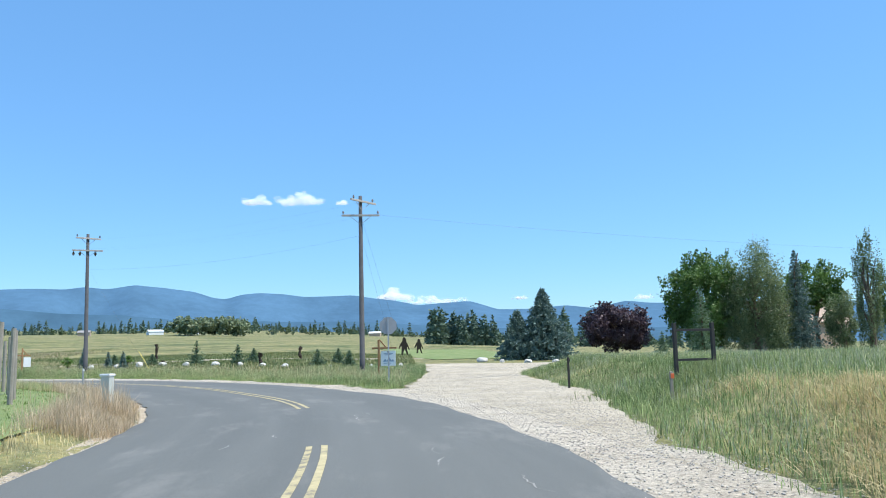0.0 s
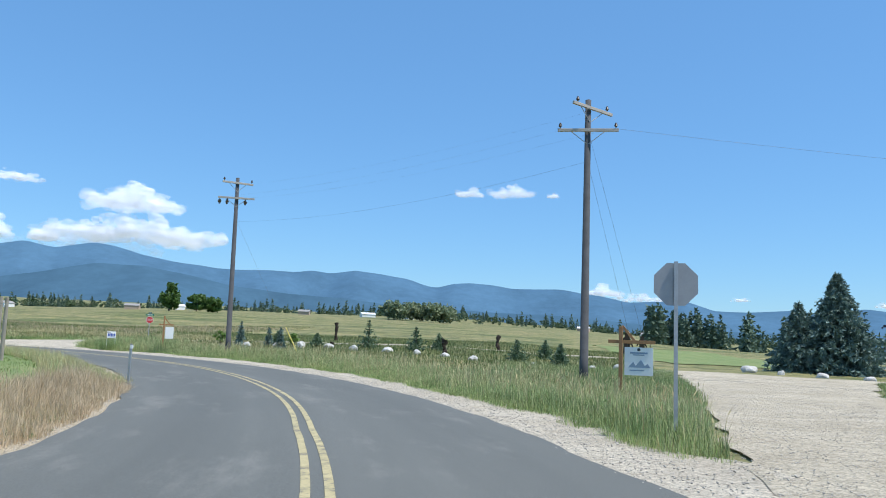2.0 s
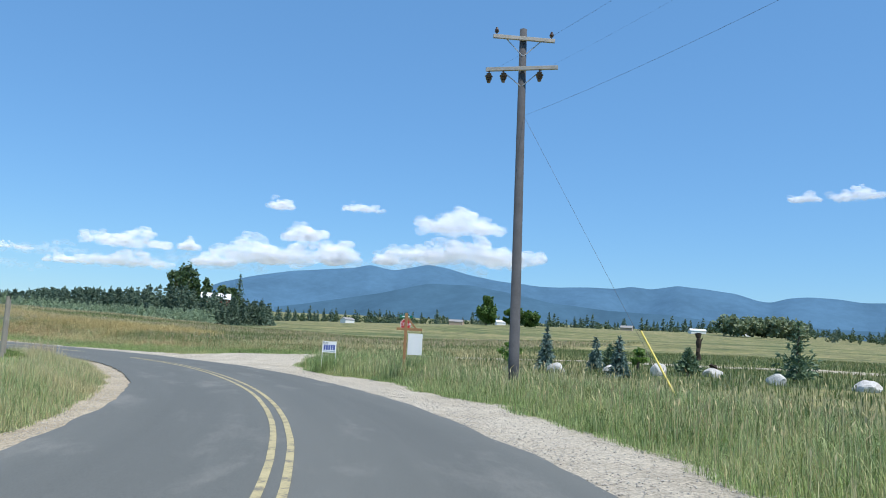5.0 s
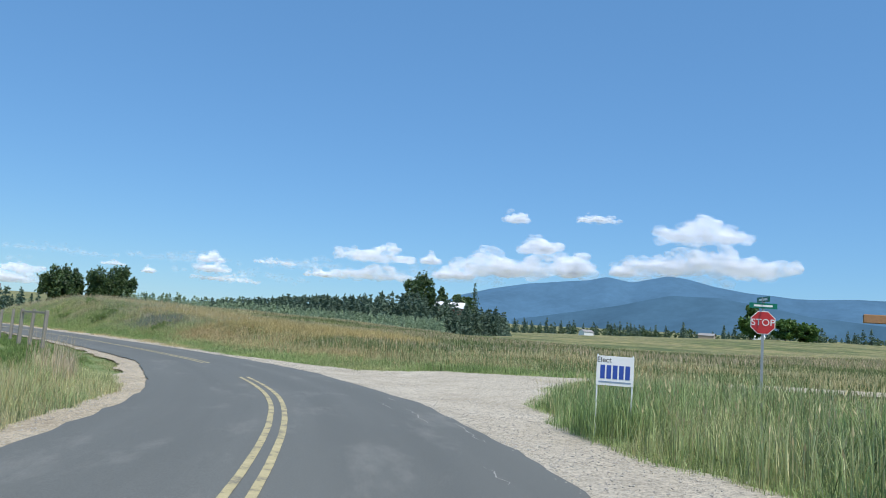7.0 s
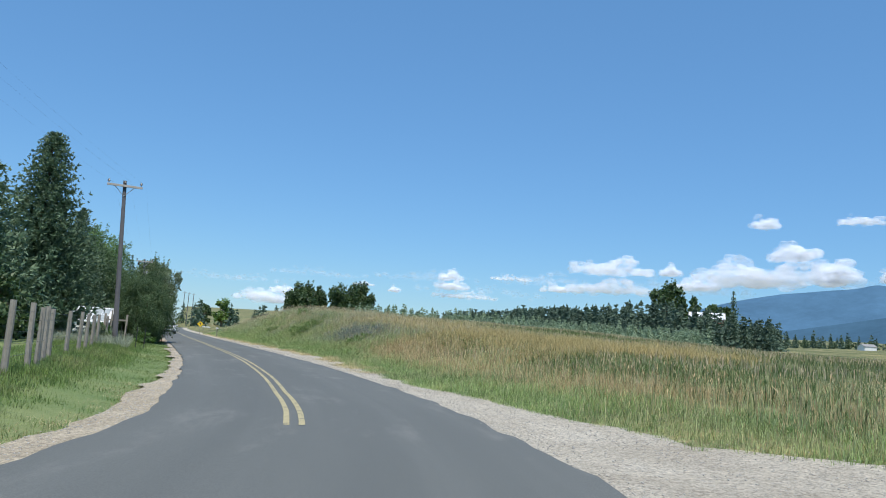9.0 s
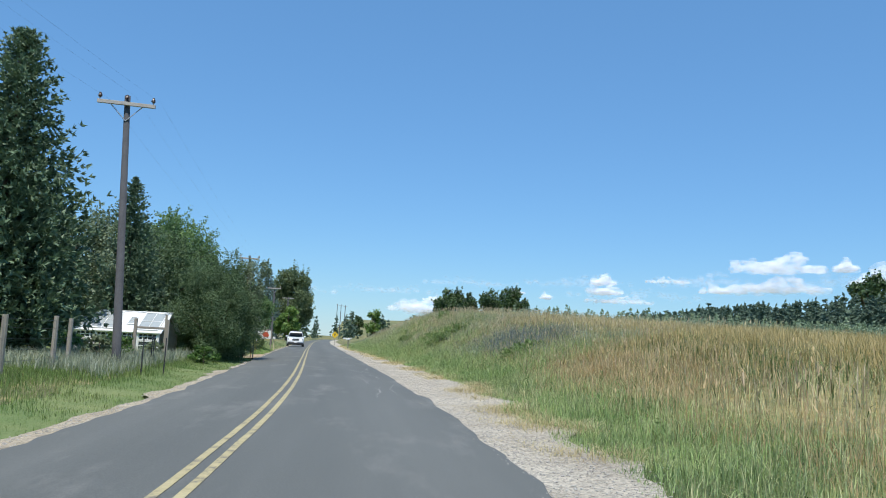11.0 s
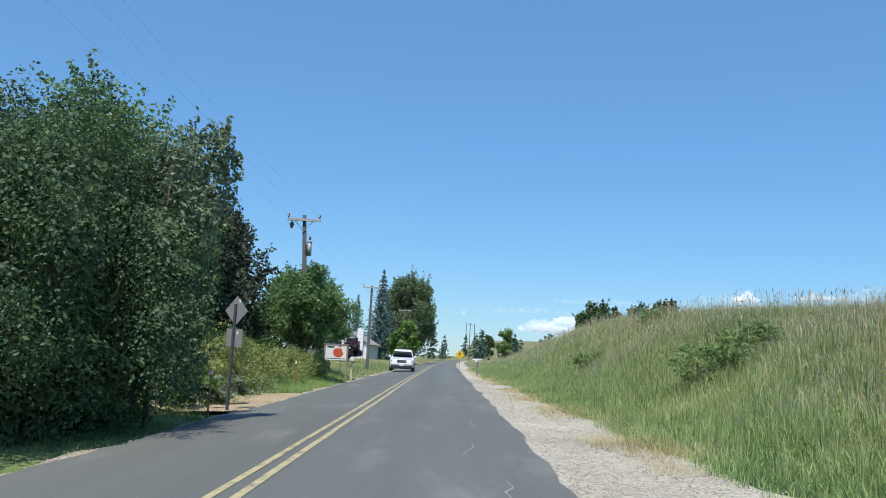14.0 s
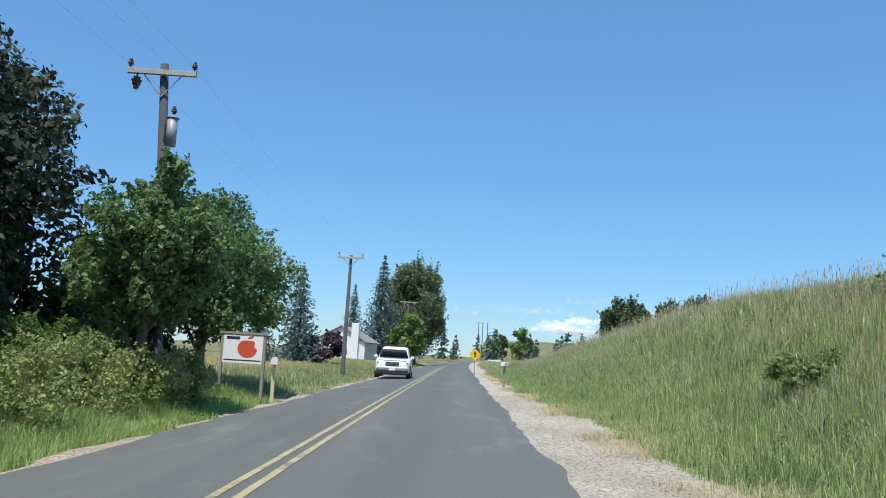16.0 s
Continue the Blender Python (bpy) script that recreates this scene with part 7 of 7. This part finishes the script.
# broad-leaved weeds standing among the grass
def weeds(name, i0, i1, per_m, near, far, h, leaf, each, mat, label, seed, patch=None, low=0.05):
    """Loose stems of small leaves, each plant a column of its own height."""
    g = np.random.default_rng(seed)
    n = int(per_m * (LEN[i1] - LEN[i0]))
    x, y, o, i = along(i0, i1, n, near, far)
    ok = off_lanes(x, y)
    if patch is not None:
        ok &= patch(x, y) > g.uniform(0, 1, n)
    x, y = x[ok], y[ok]
    n = len(x)
    z = np.repeat(land(x, y), each)
    hh = np.repeat(h * g.uniform(0.5, 1.3, n), each)
    u = g.uniform(low, 1, n * each)
    a = g.uniform(0, 6.28, n * each)
    r = hh * (0.10 + 0.26 * (1 - u)) * g.uniform(0.2, 1, n * each)
    p = np.stack([np.repeat(x, each) + np.cos(a) * r, np.repeat(y, each) + np.sin(a) * r, z + hh * u], 1)
    v, f = leaf_quads(p, np.stack([np.cos(a) * 0.5, np.sin(a) * 0.5, np.full(len(a), 0.7)], 1), leaf, g, 0.4)
    return tagged(new(name, fast_mesh(name, v, f, np.full(len(f), 4), [mat])), label, "weeds", kind="stuff")


weeds("bank_weeds", iE, iF, 11, R0 + 0.8, R0 + 10.0, 0.5, 0.035, 34, LEAF_WEED, "leafy green weeds among the bank's grass", 120, patchy(0.4, 6.0, -0.2, 0.5))
weeds("bank_weeds", iE, iF, 7, R0 + 2.0, R0 + 10.5, 0.62, 0.028, 34, GRASS_GREY, "grey-green leafy weeds on the bank", 121, patchy(0.33, 9.0, -0.2, 0.5))
weeds("bank_weeds", at_line(-82, 55), at_line(-106, 55), 22, R0 + 2.6, R0 + 7.5, 0.6, 0.026, 30, GRASS_SLATE, "slate-grey flowering weeds on the bank", 122, lambda x, y: np.exp(-((x + 91.5) / 3.6) ** 2 - ((y - 64.4) / 2.0) ** 2))
weeds("verge_weeds", iB, iC, 6, R0 + 0.3, R0 + 5.0, 0.42, 0.03, 26, LEAF_WEED, "leafy green weeds in the roadside grass", 123, patchy(0.5, 4.0, -0.1, 0.6))
weeds("meadow_weeds", iC, iE, 6, R0 + 0.3, R0 + 9.0, 0.36, 0.03, 26, LEAF_WEED, "leafy green weeds in the meadow", 124, patchy(0.4, 2.0, 0.0, 0.6))
weeds("white_flowers", iE, iF, 1.6, R0 + 1.0, R0 + 9.0, 0.72, 0.018, 14, FLOWER_WHITE, "flat white flower heads over the bank's grass", 125, patchy(0.25, 1.0, 0.0, 0.6), 0.9)
weeds("yellow_flowers", iE, iF, 1.2, R0 + 1.0, R0 + 9.0, 0.68, 0.017, 12, FLOWER_YELLOW, "small yellow flowers over the bank's grass", 126, patchy(0.3, 5.0, 0.1, 0.6), 0.85)

# seed heads over the grass
def plumes(name, i0, i1, per_m, near, far, h, mat, label, seed, keep=None):
    """Slim stalks, each with a narrow seed head."""
    g = np.random.default_rng(seed)
    n = int(per_m * (LEN[i1] - LEN[i0]))
    x, y, o, i = along(i0, i1, n, near, far)
    ok = off_lanes(x, y)
    if keep is not None:
        ok &= keep(x, y) > gg.uniform(0, 1, n)
    x, y = x[ok], y[ok]
    n = len(x)
    a = g.uniform(0, 2 * np.pi, n)
    d = np.stack([np.cos(a), np.sin(a), np.zeros(n)], 1) * np.abs(g.normal(size=(n, 1))) * 0.22
    s = np.stack([-np.sin(a), np.cos(a), np.zeros(n)], 1)
    H = (h * g.uniform(0.75, 1.25, n))[:, None]
    b = np.stack([x, y, land(x, y) - 0.03], 1)
    up = np.array([0, 0, 1.0])
    m = b + (d * 0.6 + up * 0.82) * H
    t = b + (d * 1.1 + up) * H
    c = (m * 0.6 + t * 0.4)
    hw = g.uniform(0.007, 0.016, n)[:, None]
    v = np.stack([b - s * 0.003, b + s * 0.003, m + s * 0.003, m - s * 0.003, m, c + s * hw, t, c - s * hw], 1).reshape(-1, 3)
    f = (8 * np.arange(n)[:, None] + np.arange(8)).reshape(-1, 4)
    return tagged(new(name, fast_mesh(name, v, f, np.full(len(f), 4), [mat])), label, "grass", kind="stuff")


plumes("seed_heads", iE, iF, 32, R0 + 2.5, R0 + 12.0, 0.78, GRASS_STRAW, "pale seed heads over the bank's grass", 93)
plumes("seed_heads", iE, iF, 30, R0 + 4.0, R0 + 12.0, 0.82, GRASS_RUST, "pinkish seed heads over the bank's grass", 94)
plumes("seed_heads", iB, iC, 50, R0 + 0.3, R0 + 4.5, 0.62, GRASS_STRAW, "pale seed heads over the roadside grass", 95)
plumes("seed_heads", iC, iE, 45, R0 + 1.9, R0 + 6.0, 0.58, GRASS_ORANGE, "rusty seed heads in the meadow", 96)

# inside of the bend and the south verge
L0 = -lsh + 0.1
verge("dry_grass", at_line(3.2, 2), at_line(-6.3, 25), 900, L0 + 0.15, L0 - 1.5, 0.5, 0.008, GRASS_RUST, "pinkish dry brome grass at the road's edge", 11, 1.1, 0.5)
verge("dry_grass", iA, at_line(-6.3, 25), 150, L0, L0 - 1.6, 0.22, 0.014, GRASS_STRAW, "dry straw at the road's edge", 12, 1.0, 0.6)
verge("dry_grass", at_line(-6.3, 25), at_line(-43, 51.4), 700, L0, L0 - 2.0, 0.42, 0.008, GRASS_MIX, "tall ripening grass on the inner verge", 13, 1.1)
verge("dry_grass", at_line(-6.3, 25), at_line(-40, 50), 260, L0, L0 - 2.2, 0.52, 0.007, GRASS_STRAW, "tall straw seed grass on the inner verge", 14, 1.1, 0.3)
verge("verge_lawn", at_line(-38, 50), iD, 1400, L0 + 0.02, L0 - 3.5, 0.2, 0.012, LAWN, "short green grass on the inner verge", 172, 1.0, 0.6)
verge("dry_grass", at_line(-38, 50), iD, 260, L0 + 0.05, L0 - 0.7, 0.2, 0.010, GRASS_STRAW, "dry mown straw along the gravel verge", 173, 1.0, 1.4)
verge("lawn_grass", iA, iD, 420, L0 - 1.2, L0 - 12.0, 0.13, 0.022, LAWN, "mown green lawn inside the bend", 15, 1.0, 0.6)
verge("verge_lawn", iD, at_line(-104, 55.2), 1500, L0 + 0.05, L0 - 5.0, 0.2, 0.010, LAWN, "short bright green roadside grass", 16, 1.1, 0.5)
verge("verge_lawn", at_line(-113.5, 55.2), at_line(-127, 55.3), 2000, L0 - 0.2, L0 - 4.0, 0.5, 0.010, GRASS_FRESH, "bright green grass on the bank", 171, 1.0, 0.8)
weeds("bank_weeds", at_line(-102, 55.2), at_line(-114, 55.3), 12, L0 - 0.9, L0 - 3.6, 0.7, 0.03, 44, GRASS_GREY, "grey-green sage weeds on the cut bank", 132, patchy(0.6, 6.0, -0.6, 0.3))
weeds("bank_weeds", at_line(-107, 55.2), at_line(-127, 55.3), 16, L0 - 0.6, L0 - 3.6, 0.6, 0.04, 36, LEAF_WEED, "leafy green weeds before the shrubs", 130, patchy(0.6, 3.0, -0.5, 0.4))
verge("verge_lawn", at_line(-103, 55.2), iF, 420, L0 - 0.9, L0 - 4.5, 0.34, 0.015, GRASS_GREEN, "green grass and weeds on the bank", 17, 1.0, 0.5)
verge("verge_lawn", at_line(-127, 55.3), at_line(-210, 56.5), 500, L0 - 0.6, L0 - 9.0, 0.32, 0.018, GRASS_MIX, "ripening lawn before the white house", 18, 1.0, 0.5)
verge("dry_lawn", at_line(-136, 55.4), at_line(-205, 56.4), 420, L0 - 1.8, L0 - 12.0, 0.36, 0.016, GRASS_GOLD, "straw-brown dry grass before the white house", 131, 1.0, 0.6)


# mown lawn inside the bend
def lawn_material():
    m, nt, b = nodes_of("mown_lawn", 0.95)
    a = noise_node(nt, 0.5, 6, 0.6)
    f = noise_node(nt, 14, 5, 0.7)
    c = ramp_node(nt, a, [(0.38, (0.125, 0.200, 0.05)), (0.62, (0.25, 0.285, 0.105))])
    c = mix_node(nt, 0.4, c, ramp_node(nt, f, [(0.3, (0.07, 0.115, 0.028)), (0.7, (0.30, 0.35, 0.14))]))
    nt.links.new(c, b.inputs["Base Color"])
    bump_node(nt, b, f, 0.6, 0.06)
    return m


lawn_cols = [np.where(np.arange(n) < at_line(-36, 49), -lsh - 1.0 - w, -lsh - 0.02 - w) for w in (0.0, 1.5, 4.0, 8.0, 13.0)]
lawn = new("lawn", strip("lawn", lawn_cols, lambda o, p: land(p[:, 0], p[:, 1]) + 0.04, [lawn_material()], iA, at_line(-102, 55.2)))
tagged(lawn, "mown green lawn beside the road", "lawn", kind="structure")


lane_strip("mown_lawn", [(13.0, 66), (12.5, 92), (12.0, 120), (10, 150)], [5.0, 8.5, 10.0, 12.0], 0.05, lawn_material(), "mown green grass beyond the gravel lane", "lawn")


# grass round the driveway and further out in the meadow
def field(name, x0, x1, y0, y1, n, h, w, mat, label, seed, keep=None, lean=0.4):
    x, y = gg.uniform(x0, x1, n), gg.uniform(y0, y1, n)
    s, i = across(x, y)
    ok = off_lanes(x, y) & (np.where(s > 0, s - sh_out[i], -s - lsh[i]) > 0.05)
    if keep is not None:
        ok &= keep(x, y, s)
    x, y = x[ok], y[ok]
    return blades(name, x, y, h * (1 + 0.25 * wob(x, y, 0.3)), w, mat, label, seed, lean)


def straw_heap(x, y):
    """Where cut straw lies beside the gravel."""
    return sm(0.5 * wob(x, y, 0.55, 1.0) + 1.2 - np.abs(x - 10.3 - 0.12 * (y + 6)) / 1.9 - np.clip(y + 4.0, 0, None) / 4.5, 0.2, 0.7)


field("drive_grass", 8.0, 27, -12, 48, 150000, 0.27, 0.009, GRASS_LUSH, "green grass beside the gravel driveway", 21, lambda x, y, s: (x < 26 - 0.1 * y) & (straw_heap(x, y) * 0.7 < gg.uniform(0, 1, len(x))), 0.8)
field("drive_grass", 8.0, 27, -12, 48, 60000, 0.24, 0.014, GRASS_DEEP, "deep green leaves low in the grass by the driveway", 127, lambda x, y, s: (x < 26 - 0.1 * y) & (wob(x, y, 0.45, 6.0) > -0.1) & (straw_heap(x, y) < 0.4), 1.0)
field("drive_grass", 8.0, 24, -12, 34, 22000, 0.36, 0.008, GRASS_GREY, "grey-green weeds beside the gravel driveway", 128, lambda x, y, s: (wob(x, y, 0.35, 2.0) > 0.1) & (straw_heap(x, y) < 0.5), 0.7)
field("drive_grass", 8.0, 24, -12, 34, 16000, 0.38, 0.007, GRASS_MIX, "ripening grass beside the gravel driveway", 22, None, 0.6)
field("straw_grass", 8.0, 15, -12, 6, 60000, 0.24, 0.010, GRASS_STRAW, "flattened dry straw at the gravel's edge", 23, lambda x, y, s: straw_heap(x, y) > gg.uniform(0, 1, len(x)), 2.2)
field("island_grass", -2, 7.5, 14, 47, 60000, 0.36, 0.009, GRASS_LUSH, "tall grass between the road and the driveway", 24)
field("island_grass", -2, 7.5, 14, 47, 22000, 0.44, 0.008, GRASS_MIX, "ripening grass between the road and the driveway", 25)
field("meadow_grass", -45, 6, 28, 100, 50000, 0.30, 0.026, GRASS_FIELD, "rough meadow grass", 26, lambda x, y, s: s > 6)
field("meadow_grass", -45, 6, 28, 100, 36000, 0.28, 0.03, GRASS_DEEP, "green meadow grass", 27, lambda x, y, s: s > 6)
field("meadow_grass", -130, -45, 58, 130, 50000, 0.36, 0.03, GRASS_FIELD, "rough meadow grass", 28, lambda x, y, s: s > 8)
field("meadow_grass", -130, -45, 58, 130, 36000, 0.32, 0.034, GRASS_DEEP, "deep green tufts in the meadow", 129, lambda x, y, s: (s > 8) & (wob(x, y, 0.22, 4.0) > -0.1))
field("meadow_grass", -130, -45, 58, 120, 40000, 0.45, 0.022, GRASS_RUST, "rusty seed grass in the meadow", 29, lambda x, y, s: (s > 8) & (wob(x, y, 0.07, 3.0) > -0.1))
field("meadow_grass", -180, -110, 62, 110, 20000, 0.45, 0.024, GRASS_STRAW, "straw-coloured meadow grass on the rise", 30, lambda x, y, s: s > 9)


x, y = gg.uniform(-96, -78, 9000), gg.uniform(46.5, 50.3, 9000)
inside = (np.abs(x + 95) > 2.6) | (y < 45.5) | (y > 49.6)
blades("garden_weeds", x[inside], y[inside], 0.5, 0.014, GRASS_GREY, "tall grey-green weeds before a small greenhouse", 103, 0.6)
for k in range(14):
    bx = -110.0 - 1.6 * k
    broadleaf(bx, 46.8 + 0.5 * math.sin(k * 2.0), 3.0 + 0.4 * math.sin(k * 1.3), 1.5, 1.2, -0.5, 3000, 0.1, LEAF_DARK, 680 + k, "dark undergrowth in the shade of maples", "undergrowth_bush", "bush", clumps=18, group="undergrowth under the maples", trunk_r=0.03)


field("island_grass", -33.5, -24.5, 48.5, 56.0, 9000, 0.72, 0.012, GRASS_GREEN, "tall green grass round a yard sign", 104, lambda x, y, s: s < 9)
field("island_grass", -33.5, -24.5, 48.5, 56.0, 3000, 0.8, 0.009, GRASS_MIX, "ripening grass round a yard sign", 105, lambda x, y, s: s < 9)


x, y = gg.normal(11.9, 1.1, 3600), gg.normal(4.7, 0.9, 3600)
blades("drive_grass", x, y, 0.26, 0.009, GRASS_LUSH, "taller grass at the foot of a post frame", 138, 0.6)


x, y = gg.normal(-29.5, 0.6, 1600), gg.normal(51.6, 0.45, 1600)
s_, i_ = across(x, y)
stand = s_ > sh_out[i_] - 0.35
blades("verge_grass", x[stand], y[stand], 0.78, 0.009, GRASS_GREEN, "tall green grass at the foot of a yard sign", 137, 0.5)


x, y = gg.normal(-40.0, 1.4, 900), gg.normal(46.5, 0.35, 900)
keep_tuft = np.abs(across(x, y)[0]) > 4.1
blades("brome_tuft", x[keep_tuft], y[keep_tuft], 1.0, 0.010, GRASS_RUST, "tall pinkish brome tuft on the inner verge", 107, 0.35)


x, y = gg.normal(-2.6, 0.7, 900), gg.normal(7.6, 0.9, 900)
keep_tuft = -across(x, y)[0] - lsh[across(x, y)[1]] > 0.0
blades("brome_tuft", x[keep_tuft], y[keep_tuft], 0.85, 0.010, GRASS_RUST, "tall dry brome round a telephone pedestal", 108, 0.4)


# ---- loose stones on the gravel ----
STONE = leaf_mat("loose_stone", (0.36, 0.33, 0.28), (0.50, 0.465, 0.405), (0.64, 0.60, 0.53), 0.9, 0.0)
OCT = np.array([[1, 0, 0], [0, 1, 0], [-1, 0, 0], [0, -1, 0], [0, 0, 0.7], [0, 0, -0.7]], float)
OCT_F = np.array([[0, 1, 4], [1, 2, 4], [2, 3, 4], [3, 0, 4], [1, 0, 5], [2, 1, 5], [3, 2, 5], [0, 3, 5]])


def stones(name, x, y, z, size, label, seed):
    g = np.random.default_rng(seed)
    n = len(x)
    v = OCT[None] * (1 + 0.35 * g.normal(size=(n, 6, 1)).clip(-1, 1)) * (size * g.uniform(0.4, 1.5, n) ** 1.5)[:, None, None]
    a = g.uniform(0, 6.28, n)
    c, s = np.cos(a)[:, None], np.sin(a)[:, None]
    w = np.stack([v[..., 0] * c - v[..., 1] * s + x[:, None], v[..., 0] * s + v[..., 1] * c + y[:, None], v[..., 2] * 0.8 + z[:, None]], 2)
    f = (OCT_F[None] + 6 * np.arange(n)[:, None, None]).reshape(-1, 3)
    return tagged(new(name, fast_mesh(name, w.reshape(-1, 3), f, np.full(len(f), 3), [STONE])), label, "gravel", kind="stuff")


x, y, o, i = along(iA, at_line(-135, 55.4), 42000, edge_r - 0.1, sh_out + 0.1)
stones("gravel_stones", x, y, np.where(o > 4.2, land(x, y) + 0.04, -0.005), 0.011, "loose pale stones on the gravel shoulder", 71)
j = gg.integers(0, len(drive_c), 26000)
u = gg.uniform(-1, 1, 26000)
dt_ = np.gradient(drive_c, axis=0)
dt_ /= np.linalg.norm(dt_, axis=1)[:, None]
px_, py_ = drive_c[j, 0] + dt_[j, 1] * u * drive_w[j] + gg.normal(size=26000) * 0.2, drive_c[j, 1] - dt_[j, 0] * u * drive_w[j] + gg.normal(size=26000) * 0.2
stones("driveway_stones", px_, py_, land(px_, py_) + 0.045, 0.009, "loose pale stones on the gravel driveway", 72)
x, y, o, i = along(iA, at_line(-135, 55.4), 12000, -lsh, -edge_l + 0.05)
stones("verge_stones", x, y, np.maximum(road_z(o) - 0.03, land(x, y) + 0.035), 0.011, "loose stones along the narrow verge", 73)
